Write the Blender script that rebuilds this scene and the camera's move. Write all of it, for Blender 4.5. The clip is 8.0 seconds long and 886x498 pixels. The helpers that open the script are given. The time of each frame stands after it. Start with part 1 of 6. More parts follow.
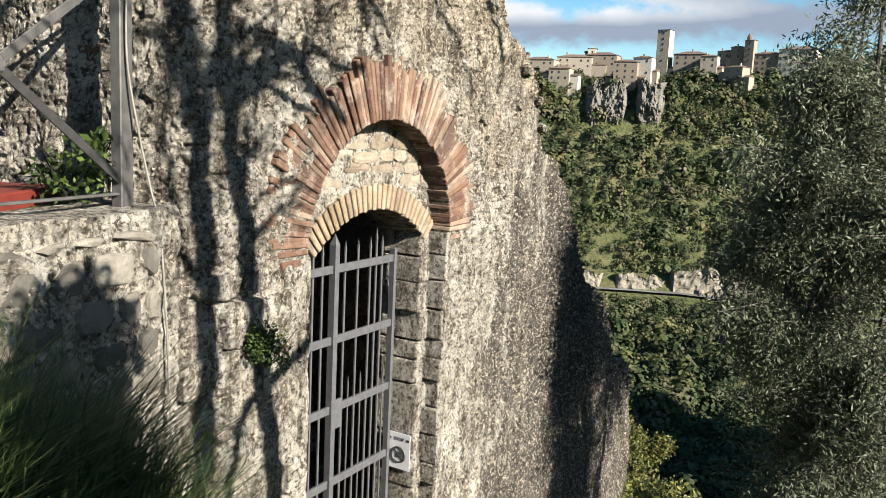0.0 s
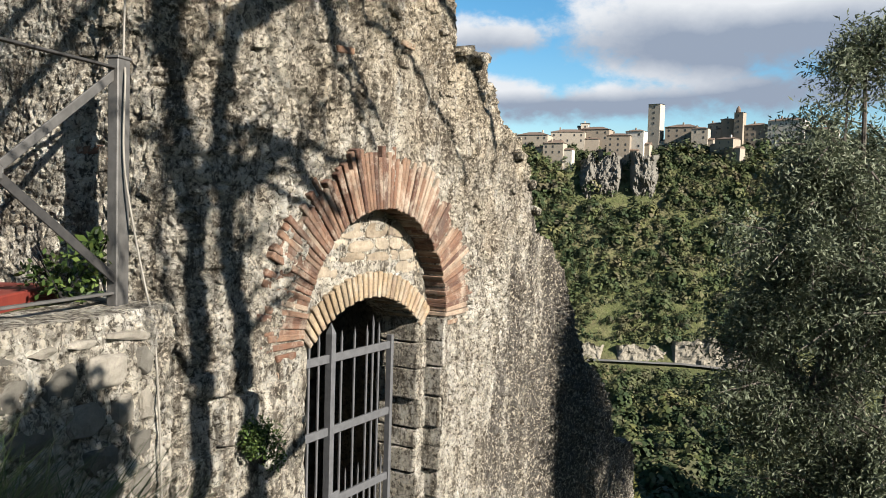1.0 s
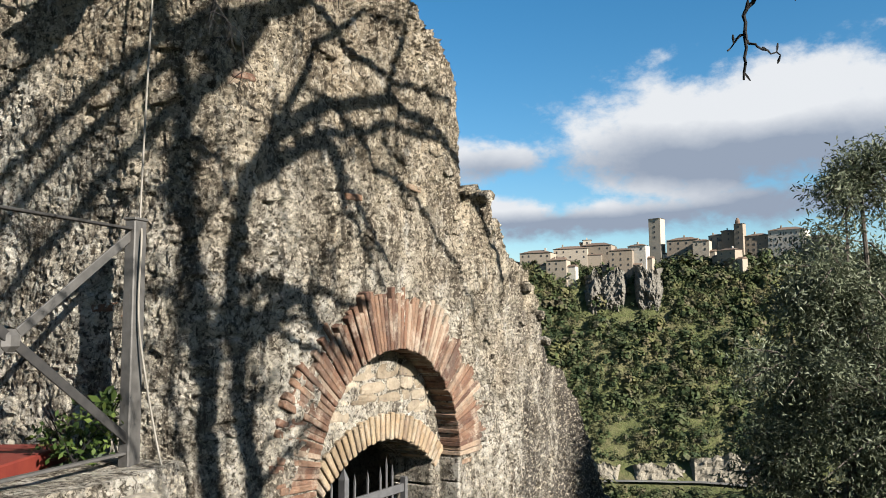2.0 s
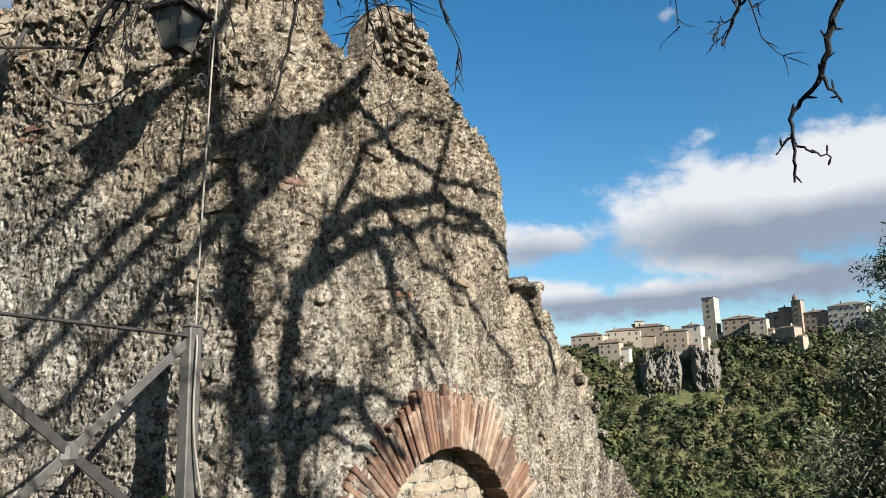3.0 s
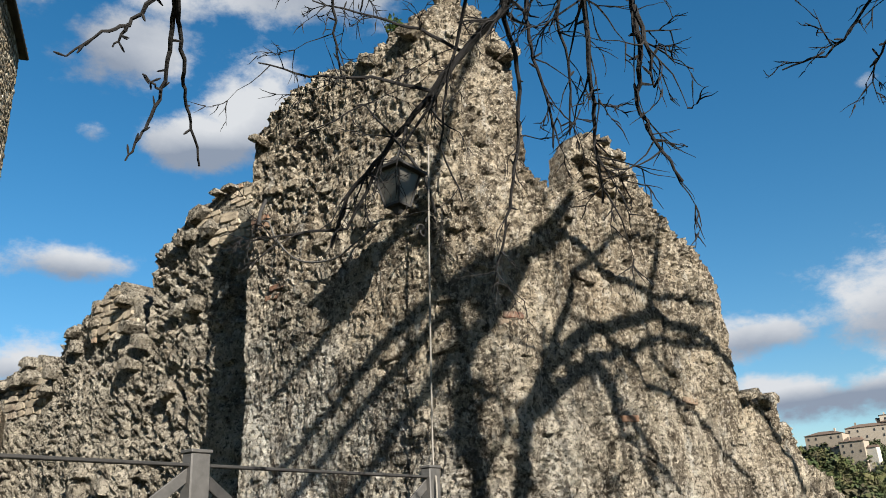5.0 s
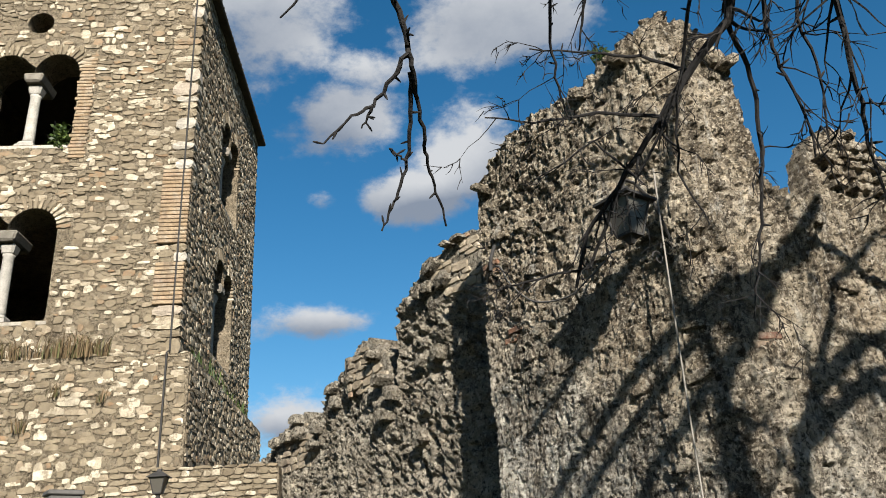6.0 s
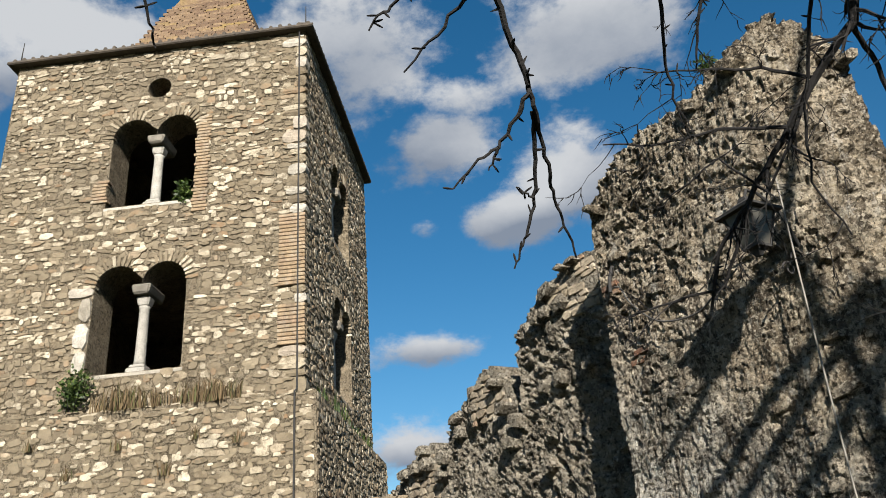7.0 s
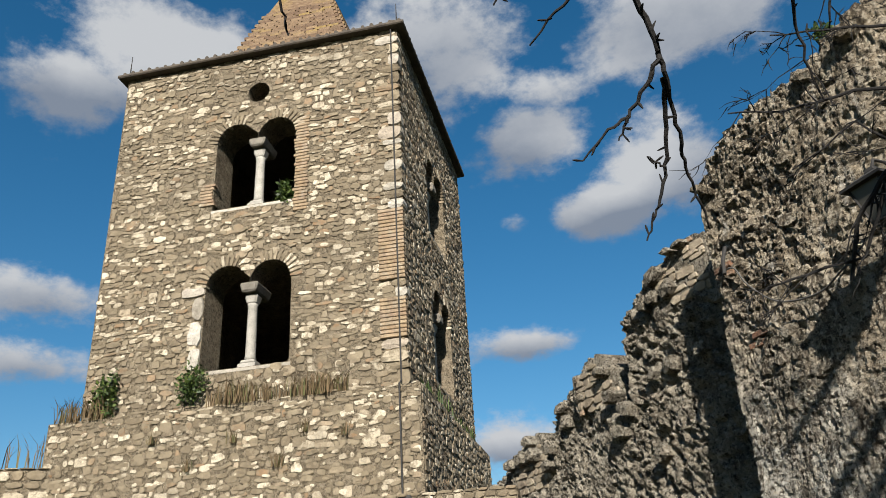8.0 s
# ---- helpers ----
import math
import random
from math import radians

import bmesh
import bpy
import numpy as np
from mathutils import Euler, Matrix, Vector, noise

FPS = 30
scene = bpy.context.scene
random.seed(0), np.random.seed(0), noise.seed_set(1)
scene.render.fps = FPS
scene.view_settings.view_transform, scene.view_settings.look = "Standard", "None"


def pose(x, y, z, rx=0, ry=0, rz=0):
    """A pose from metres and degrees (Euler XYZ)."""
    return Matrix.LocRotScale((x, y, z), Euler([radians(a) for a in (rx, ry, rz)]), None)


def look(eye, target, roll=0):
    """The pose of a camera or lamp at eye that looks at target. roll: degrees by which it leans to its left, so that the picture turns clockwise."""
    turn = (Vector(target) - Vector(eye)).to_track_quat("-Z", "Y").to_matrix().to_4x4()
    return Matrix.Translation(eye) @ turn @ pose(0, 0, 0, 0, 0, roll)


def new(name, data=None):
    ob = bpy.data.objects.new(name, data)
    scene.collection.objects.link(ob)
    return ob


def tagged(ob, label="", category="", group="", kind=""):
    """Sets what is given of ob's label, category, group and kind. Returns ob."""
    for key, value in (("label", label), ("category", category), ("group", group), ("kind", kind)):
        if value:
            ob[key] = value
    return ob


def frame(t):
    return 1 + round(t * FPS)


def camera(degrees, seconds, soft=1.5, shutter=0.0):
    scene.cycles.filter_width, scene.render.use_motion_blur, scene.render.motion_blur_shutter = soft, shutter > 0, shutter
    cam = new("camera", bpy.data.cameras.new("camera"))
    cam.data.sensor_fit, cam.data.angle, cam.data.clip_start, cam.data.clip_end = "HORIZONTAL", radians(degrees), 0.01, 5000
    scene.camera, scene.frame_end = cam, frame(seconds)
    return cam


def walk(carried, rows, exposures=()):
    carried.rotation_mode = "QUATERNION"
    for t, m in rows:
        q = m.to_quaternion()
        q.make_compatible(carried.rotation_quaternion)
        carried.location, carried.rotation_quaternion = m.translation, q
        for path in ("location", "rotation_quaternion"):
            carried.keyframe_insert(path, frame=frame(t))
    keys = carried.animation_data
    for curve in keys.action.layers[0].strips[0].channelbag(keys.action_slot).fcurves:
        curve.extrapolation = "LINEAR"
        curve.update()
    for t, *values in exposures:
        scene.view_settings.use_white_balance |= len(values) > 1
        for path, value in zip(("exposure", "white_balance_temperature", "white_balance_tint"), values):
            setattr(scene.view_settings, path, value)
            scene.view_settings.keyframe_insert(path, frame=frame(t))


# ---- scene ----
cam = camera(58.1, 8.0, 0.9)
METRES, EYE, TILT, LEAN, TURN = 0.9, 1.6, -8.5, -2.75, 0.0
ROWS = [
    (0.0, 0.0, 0.0, 0.0, -0.0, 0.0, 0.0),
    (0.5, 0.0179, -0.0049, 0.0532, -0.04, 2.3, 0.36),
    (1.0, 0.0259, -0.0125, 0.1136, -0.06, 5.33, 1.07),
    (1.5, 0.0248, -0.0347, 0.1838, -0.03, 9.44, 1.89),
    (2.0, -0.0022, -0.0743, 0.2657, 0.69, 14.01, 3.04),
    (2.2, -0.0066, -0.0847, 0.2893, 1.4, 16.13, 3.42),
    (3.3, -0.0068, -0.1087, 0.3644, 5.86, 21.43, 3.25),
    (3.5, -0.01, -0.1211, 0.3762, 6.94, 22.43, 2.96),
    (4.0, -0.0322, -0.1738, 0.4106, 10.68, 25.61, 2.51),
    (4.2, -0.0435, -0.1968, 0.4225, 11.95, 26.49, 2.35),
    (5.3, -0.138, -0.3022, 0.4748, 25.08, 30.28, 1.79),
    (5.5, -0.1553, -0.313, 0.4826, 29.69, 30.99, 0.92),
    (6.0, -0.2011, -0.3382, 0.5023, 36.39, 31.82, 0.56),
    (6.5, -0.2217, -0.3997, 0.5198, 42.05, 32.76, 0.27),
    (7.0, -0.2357, -0.444, 0.526, 45.05, 33.56, 0.09),
    (7.5, -0.2876, -0.4708, 0.5063, 47.12, 33.67, -0.79),
    (8.0, -0.3553, -0.5173, 0.4731, 51.5, 33.1, -1.89),
]
walk(cam, [(t, pose(0, 0, EYE, TILT, LEAN, TURN) @ pose(METRES * x, METRES * y, METRES * z, 90 + pitch, roll, yaw)) for t, x, y, z, yaw, pitch, roll in ROWS],
     [(0.0, 2.08), (1.5, 1.88), (3.5, 1.92), (5.5, 1.64), (7.0, 1.5), (8.0, 1.38)])

# ---------------------------------------------------------------- light
SUN_EL, SUN_H = 27.0, (0.735, -0.678)
sun_dir = Vector((SUN_H[0] * math.cos(radians(SUN_EL)), SUN_H[1] * math.cos(radians(SUN_EL)), math.sin(radians(SUN_EL)))).normalized()
sun = new("sun", bpy.data.lights.new("sun", "SUN"))
sun.data.energy, sun.data.angle, sun.data.color = 5.0, radians(0.55), (1.0, 0.945, 0.86)
sun.matrix_world = look(sun_dir * 50, (0, 0, 0))


def direction(az, el):
    a, e = radians(az), radians(el)
    return Vector((math.sin(a) * math.cos(e), math.cos(a) * math.cos(e), math.sin(e)))


# clouds: azimuth, elevation, half width and half height in degrees, weight
CLOUDS = [(-71, 37, 8, 4.5, 1.0), (-80, 35, 6, 3.2, 0.9), (-49, 41, 7, 7, 0.9), (-42, 32.7, 4.6, 3.0, 0.95), (-40, 36, 4, 2, 0.7), (-31, 30, 5.0, 4.2, 0.98),
          (-36, 27, 4.2, 2.4, 0.95), (-44.4, 18.4, 4, 1.4, 0.95), (-45.5, 11.5, 4, 2.0, 1.0), (-79, 21.5, 4.5, 2.2, 0.9), (-79, 17, 4.5, 1.6, 0.8),
          (-29, 40, 8, 4.5, 1.0), (-44, 27, 1.6, 1.0, 0.55), (18, 13, 9, 4.2, 1.2), (27, 13.5, 9, 4.5, 1.2), (3, 12, 5, 1.8, 0.85), (12, 7.5, 8, 1.5, 0.95),
          (5, 8, 5, 1.3, 0.85), (-37, 27.6, 5, 4, 0.5), (24, 8, 9, 1.6, 0.9), (13.8, 26.6, 1.2, 0.7, 0.5), (70, 22, 12, 5, 0.9), (150, 30, 12, 6, 0.9), (-130, 28, 12, 6, 0.9)]


def build_world():
    w = bpy.data.worlds.new("sky")
    scene.world, w.use_nodes = w, True
    t = w.node_tree
    t.nodes.clear()
    add = t.nodes.new
    ln = t.links.new
    sky = add("ShaderNodeTexSky")
    sky.sky_type, sky.sun_disc = "NISHITA", False
    sky.sun_elevation, sky.sun_rotation = radians(SUN_EL), math.atan2(SUN_H[0], SUN_H[1])
    sky.air_density, sky.dust_density, sky.ozone_density = 1.0, 0.6, 2.2
    co = add("ShaderNodeTexCoord")

    def math_node(op, a, b=None, c=None):
        n = add("ShaderNodeMath")
        n.operation = op
        for i, v in enumerate((a, b, c)):
            if v is None:
                continue
            if isinstance(v, (int, float)):
                n.inputs[i].default_value = v
            else:
                ln(v, n.inputs[i])
        return n.outputs[0]

    def dot(vec):
        n = add("ShaderNodeVectorMath")
        n.operation = "DOT_PRODUCT"
        ln(co.outputs["Generated"], n.inputs[0])
        n.inputs[1].default_value = vec
        return n.outputs["Value"]

    total, low = None, None
    for az, el, hw, hh, weight in CLOUDS:
        c = direction(az, el)
        side = Vector((c.y, -c.x, 0)).normalized()
        up = side.cross(c).normalized()
        a = math_node("POWER", math_node("MULTIPLY", dot(side), 1 / math.sin(radians(hw))), 2.0)
        v = math_node("MULTIPLY", dot(up), 1 / math.sin(radians(hh)))
        b = math_node("POWER", v, 2.0)
        front = math_node("GREATER_THAN", dot(c), 0.3)
        g = math_node("MULTIPLY", math_node("MULTIPLY", math_node("EXPONENT", math_node("MULTIPLY", math_node("ADD", a, b), -0.8)), front), weight)
        total = g if total is None else math_node("MAXIMUM", total, g)
        shade = math_node("MULTIPLY", g, v)
        low = shade if low is None else math_node("ADD", low, shade)
    def noise_node(scale, detail, rough, stretch=(1, 1, 1.6)):
        m = add("ShaderNodeMapping")
        m.inputs["Scale"].default_value = stretch
        ln(co.outputs["Generated"], m.inputs["Vector"])
        n = add("ShaderNodeTexNoise")
        n.inputs["Scale"].default_value, n.inputs["Detail"].default_value, n.inputs["Roughness"].default_value = scale, detail, rough
        ln(m.outputs[0], n.inputs["Vector"])
        return n.outputs["Fac"]
    big, fine = noise_node(9, 8, 0.6), noise_node(30, 6, 0.65)
    dens = math_node("ADD", total, math_node("MULTIPLY", math_node("SUBTRACT", big, 0.5), 1.5))
    dens = math_node("ADD", dens, math_node("MULTIPLY", math_node("SUBTRACT", fine, 0.5), 0.45))
    ramp = add("ShaderNodeMapRange")
    ramp.interpolation_type = "SMOOTHSTEP"
    ramp.inputs["From Min"].default_value, ramp.inputs["From Max"].default_value = 0.36, 0.78
    ln(dens, ramp.inputs["Value"])
    tone = add("ShaderNodeMapRange")
    tone.inputs["From Min"].default_value, tone.inputs["From Max"].default_value = -0.45, 0.25
    ln(math_node("ADD", low, math_node("MULTIPLY", math_node("SUBTRACT", big, 0.5), 0.8)), tone.inputs["Value"])
    cloud = add("ShaderNodeMix")
    cloud.data_type = "RGBA"
    cloud.inputs[6].default_value, cloud.inputs[7].default_value = (1.7, 2.03, 2.6, 1), (4.4, 4.55, 4.75, 1)
    ln(tone.outputs[0], cloud.inputs[0])
    mix = add("ShaderNodeMix")
    mix.data_type = "RGBA"
    ln(ramp.outputs[0], mix.inputs[0])
    vivid = add("ShaderNodeHueSaturation")
    vivid.inputs["Hue"].default_value, vivid.inputs["Saturation"].default_value, vivid.inputs["Value"].default_value = 0.493, 1.36, 0.84
    ln(sky.outputs[0], vivid.inputs["Color"])
    ln(vivid.outputs[0], mix.inputs[6])
    ln(cloud.outputs[2], mix.inputs[7])
    bg, out = add("ShaderNodeBackground"), add("ShaderNodeOutputWorld")
    bg.inputs["Strength"].default_value = 0.05
    ln(mix.outputs[2], bg.inputs["Color"])
    ln(bg.outputs[0], out.inputs["Surface"])


build_world()


# ---------------------------------------------------------------- materials
class Nodes:
    def __init__(self, name):
        self.m = bpy.data.materials.new(name)
        self.m.use_nodes = True
        self.t = self.m.node_tree
        self.b = self.t.nodes["Principled BSDF"]
        self.pos = self.t.nodes.new("ShaderNodeNewGeometry")

    def link(self, a, b):
        self.t.links.new(a, b)

    def mapped(self, stretch):
        n = self.t.nodes.new("ShaderNodeMapping")
        n.inputs["Scale"].default_value = stretch
        self.link(self.pos.outputs["Position"], n.inputs["Vector"])
        return n.outputs[0]

    def noise(self, scale, detail=5, rough=0.6, stretch=(1, 1, 1), warp=0.0):
        n = self.t.nodes.new("ShaderNodeTexNoise")
        n.inputs["Scale"].default_value, n.inputs["Detail"].default_value = scale, detail
        n.inputs["Roughness"].default_value, n.inputs["Distortion"].default_value = rough, warp
        self.link(self.mapped(stretch), n.inputs["Vector"])
        return n.outputs["Fac"]

    def cells(self, scale, stretch=(1, 1, 1), out="Color", feature="F1"):
        n = self.t.nodes.new("ShaderNodeTexVoronoi")
        n.feature = feature
        n.inputs["Scale"].default_value = scale
        self.link(self.mapped(stretch), n.inputs["Vector"])
        return n.outputs[out]

    def ramp(self, fac, stops):
        n = self.t.nodes.new("ShaderNodeValToRGB")
        while len(n.color_ramp.elements) < len(stops):
            n.color_ramp.elements.new(0.5)
        for e, (p, c) in zip(n.color_ramp.elements, stops):
            e.position, e.color = p, (*c, 1) if len(c) == 3 else c
        self.link(fac, n.inputs[0])
        return n.outputs[0]

    def mix(self, fac, a, b, mode="MIX"):
        n = self.t.nodes.new("ShaderNodeMix")
        n.data_type, n.blend_type = "RGBA", mode
        for i, v in ((0, fac), (6, a), (7, b)):
            if isinstance(v, (int, float)):
                n.inputs[i].default_value = v
            elif isinstance(v, tuple):
                n.inputs[i].default_value = (*v, 1)
            else:
                self.link(v, n.inputs[i])
        return n.outputs[2]

    def math(self, op, a, b=0.0):
        n = self.t.nodes.new("ShaderNodeMath")
        n.operation = op
        for i, v in ((0, a), (1, b)):
            if isinstance(v, (int, float)):
                n.inputs[i].default_value = v
            else:
                self.link(v, n.inputs[i])
        return n.outputs[0]

    def bump(self, height, strength, distance):
        n = self.t.nodes.new("ShaderNodeBump")
        n.inputs["Strength"].default_value, n.inputs["Distance"].default_value = strength, distance
        self.link(height, n.inputs["Height"])
        if self.b.inputs["Normal"].links:
            self.link(self.b.inputs["Normal"].links[0].from_socket, n.inputs["Normal"])
        self.link(n.outputs[0], self.b.inputs["Normal"])

    def random(self, island=False):
        if island:
            return self.pos.outputs["Random Per Island"]
        return self.t.nodes.new("ShaderNodeObjectInfo").outputs["Random"]

    def done(self, colour, roughness=0.9, metal=0.0, specular=0.3):
        if isinstance(colour, tuple):
            self.b.inputs["Base Color"].default_value = (*colour, 1)
        else:
            self.link(colour, self.b.inputs["Base Color"])
        self.b.inputs["Roughness"].default_value, self.b.inputs["Metallic"].default_value = roughness, metal
        self.b.inputs["Specular IOR Level"].default_value = specular
        return self.m


def rubble_material(name, dark, mid, light, cell=7.0, streak=0.7, warm=0.25, lime=None, speckle=0.8):
    n = Nodes(name)

    def mask(fac, a, b, top):
        return n.ramp(fac, [(a, (0, 0, 0)), (b, (top, top, top))])
    base = n.ramp(n.noise(3.2, 9, 0.72), [(0.3, dark), (0.44, mid), (0.68, light)])
    if lime:
        z = n.t.nodes.new("ShaderNodeSeparateXYZ")
        n.link(n.pos.outputs["Position"], z.inputs[0])
        level = n.math("ADD", n.math("ADD", z.outputs["Z"], n.math("MULTIPLY", z.outputs["X"], 0.5)), n.math("MULTIPLY", n.noise(1.3, 6, 0.65), 4.0))
        pale = n.ramp(n.noise(4.4, 9, 0.72), [(0.3, (0.13, 0.117, 0.097)), (0.47, (0.3, 0.28, 0.238)), (0.64, (0.5, 0.48, 0.43))])
        pale = n.mix(mask(n.noise(1.4, 7, 0.7, (1, 1, 0.6), 0.6), 0.5, 0.6, 0.8), pale, (0.52, 0.5, 0.45))
        base = n.mix(n.ramp(n.math("MULTIPLY", level, 0.2), [(0.7, (1, 1, 1)), (0.95, (0, 0, 0))]), base, pale)
    stone = n.ramp(n.cells(cell, (1, 1, 1.5)), [(0.0, (0.55, 0.53, 0.5)), (0.5, (0.95, 0.93, 0.9)), (1.0, (1.45, 1.4, 1.33))])
    c = n.mix(0.8, base, stone, "MULTIPLY")
    c = n.mix(mask(n.noise(1.1, 5, 0.6), 0.55, 0.72, warm), c, (0.21, 0.135, 0.08))
    c = n.mix(mask(n.noise(2.6, 7, 0.7, (1, 1, 0.14), 0.4), 0.5, 0.66, streak), c, (0.04, 0.032, 0.024))
    if lime:
        c = n.mix(mask(n.noise(9, 7, 0.72, (1, 1, 0.22), 0.6), 0.5, 0.57, 0.78), c, (0.06, 0.047, 0.034))
        c = n.mix(mask(n.noise(1.7, 8, 0.72, (1, 1, 0.5), 0.5), 0.54, 0.64, 0.55), c, (0.06, 0.047, 0.034))
        c = n.mix(n.ramp(n.cells(8.5, (1, 1, 1.7), "Distance", "DISTANCE_TO_EDGE"), [(0.0, (0.5, 0.5, 0.5)), (0.07, (0, 0, 0))]), c, (0.07, 0.058, 0.044))
        c = n.mix(mask(n.noise(8, 8, 0.72, (1, 1, 0.3)), 0.56, 0.64, 0.6), c, (0.47, 0.45, 0.4))
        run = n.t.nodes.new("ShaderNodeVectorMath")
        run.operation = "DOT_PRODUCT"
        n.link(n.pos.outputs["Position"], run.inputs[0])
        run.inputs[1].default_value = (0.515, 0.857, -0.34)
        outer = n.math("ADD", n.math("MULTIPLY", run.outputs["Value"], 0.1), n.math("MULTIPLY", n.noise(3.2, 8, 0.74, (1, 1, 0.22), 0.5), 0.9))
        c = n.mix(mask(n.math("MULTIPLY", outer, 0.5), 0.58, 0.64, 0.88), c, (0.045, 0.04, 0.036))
    c = n.mix(n.ramp(n.noise(8.5, 8, 0.72), [(0.37, (speckle, speckle, speckle)), (0.42, (0, 0, 0))]), c, dark)
    c = n.mix(n.ramp(n.noise(26, 6, 0.7), [(0.42, (speckle, speckle, speckle)), (0.46, (0, 0, 0))]), c, dark)
    c = n.mix(n.ramp(n.noise(58, 5, 0.7), [(0.36, (0.5 * speckle, 0.5 * speckle, 0.5 * speckle)), (0.44, (0, 0, 0))]), c, dark)
    c = n.mix(mask(n.noise(15, 6, 0.7), 0.57, 0.63, 0.7), c, light)
    c = n.mix(mask(n.noise(34, 5, 0.65), 0.55, 0.6, 0.65), c, light)
    n.bump(n.noise(13, 9, 0.75), 1.0, 0.08)
    if lime:
        n.bump(n.cells(8.5, (1, 1, 1.7), "Distance", "DISTANCE_TO_EDGE"), 0.6, 0.05)
    n.bump(n.noise(42, 7, 0.75), 1.0, 0.05)
    return n.done(c, 0.95, 0, 0.12)


def stone_material(name, stops, island=False, grain=1.0, bump=0.02, smear=None, daub=None):
    n = Nodes(name)
    c = n.ramp(n.random(island), stops)
    v = n.ramp(n.noise(7, 7, 0.65), [(0.25, (0.6, 0.58, 0.55)), (0.7, (1.15, 1.13, 1.1))])
    c = n.mix(grain, c, v, "MULTIPLY")
    c = n.mix(n.ramp(n.noise(38, 5, 0.7), [(0.3, (0.5, 0.5, 0.5)), (0.52, (0, 0, 0))]), c, (0.09, 0.08, 0.07))
    if smear:
        c = n.mix(n.ramp(n.noise(5, 8, 0.75), [(0.5, (0, 0, 0)), (0.66, (0.8, 0.8, 0.8))]), c, smear)
        c = n.mix(n.ramp(n.noise(3, 7, 0.7, (1, 1, 0.4)), [(0.52, (0, 0, 0)), (0.68, (0.7, 0.7, 0.7))]), c, (0.07, 0.055, 0.045))
    if daub:
        c = n.mix(n.ramp(n.noise(9, 8, 0.75), [(0.5, (0, 0, 0)), (0.58, (0.85, 0.85, 0.85))]), c, daub)
        c = n.mix(n.ramp(n.noise(0.8, 6, 0.65), [(0.5, (0, 0, 0)), (0.68, (0.55, 0.55, 0.55))]), c, (0.085, 0.07, 0.05))
    n.bump(n.noise(22, 8, 0.75), 1.0, bump * 1.6)
    return n.done(c, 0.92, 0, 0.2)


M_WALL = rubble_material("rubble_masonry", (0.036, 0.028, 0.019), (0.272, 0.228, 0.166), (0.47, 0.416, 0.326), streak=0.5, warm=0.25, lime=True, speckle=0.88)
M_FARWALL = rubble_material("weathered_masonry", (0.026, 0.022, 0.017), (0.19, 0.168, 0.132), (0.37, 0.338, 0.278), 8.0, 0.35, 0.15, speckle=0.9)
M_MORTAR = rubble_material("lime_mortar", (0.052, 0.041, 0.027), (0.178, 0.147, 0.103), (0.265, 0.225, 0.165), 14.0, 0.2, 0.12)
GREY_STONES = [(0.0, (0.106, 0.092, 0.074)), (0.3, (0.174, 0.153, 0.119)), (0.55, (0.232, 0.211, 0.169)), (0.7, (0.19, 0.138, 0.09)), (0.78, (0.306, 0.285, 0.243)), (1.0, (0.412, 0.396, 0.354))]
PALE_STONES = [(0.0, (0.243, 0.222, 0.185)), (0.5, (0.338, 0.317, 0.274)), (0.85, (0.38, 0.359, 0.317)), (1.0, (0.274, 0.227, 0.174))]
BRICKS = [(0.0, (0.106, 0.053, 0.034)), (0.4, (0.164, 0.087, 0.053)), (0.7, (0.211, 0.13, 0.082)), (1.0, (0.222, 0.174, 0.126))]
PALE_BRICKS = [(0.0, (0.222, 0.158, 0.095)), (0.5, (0.274, 0.211, 0.138)), (1.0, (0.243, 0.174, 0.116))]
M_STONE = stone_material("rubble_stone", GREY_STONES)
TOWER_STONES = [(0.0, (0.118, 0.094, 0.062)), (0.3, (0.163, 0.134, 0.091)), (0.55, (0.207, 0.173, 0.12)), (0.62, (0.19, 0.125, 0.072)), (0.7, (0.3, 0.26, 0.192)), (1.0, (0.47, 0.425, 0.335))]
M_STONES = stone_material("tower_stonework", TOWER_STONES, True, daub=(0.16, 0.131, 0.09))
M_TOWERSTONE = stone_material("tower_stone", TOWER_STONES, daub=(0.16, 0.131, 0.09))
M_FACING = stone_material("pale_facing_stone", [(0.0, (0.2, 0.165, 0.117)), (0.6, (0.3, 0.255, 0.188)), (0.88, (0.4, 0.35, 0.27)), (1.0, (0.25, 0.145, 0.085))], smear=(0.26, 0.22, 0.16), daub=(0.23, 0.19, 0.138))
M_PALE = stone_material("dressed_limestone", PALE_STONES)
M_BRICK = stone_material("red_brick", BRICKS, smear=(0.26, 0.22, 0.17))
M_PALEBRICK = stone_material("buff_brick", PALE_BRICKS, smear=(0.27, 0.24, 0.19))
M_ARCHBRICK = stone_material("weathered_arch_brick", [(0.0, (0.07, 0.036, 0.025)), (0.35, (0.135, 0.073, 0.048)), (0.7, (0.185, 0.115, 0.077)), (1.0, (0.26, 0.205, 0.155))], smear=(0.3, 0.255, 0.2))
M_TYMPANUM = stone_material("warm_limestone", [(0.0, (0.15, 0.118, 0.083)), (0.5, (0.24, 0.197, 0.147)), (1.0, (0.34, 0.3, 0.235))], smear=(0.24, 0.2, 0.15), daub=(0.2, 0.165, 0.12))
M_GREYSTONE = stone_material("grey_rubble_stone", [(0.0, (0.079, 0.074, 0.063)), (0.4, (0.132, 0.124, 0.106)), (0.8, (0.19, 0.174, 0.146)), (1.0, (0.264, 0.243, 0.206))])
M_MARBLE = stone_material("weathered_marble", [(0.0, (0.26, 0.25, 0.225)), (1.0, (0.31, 0.3, 0.27))], False, 0.8, 0.012)


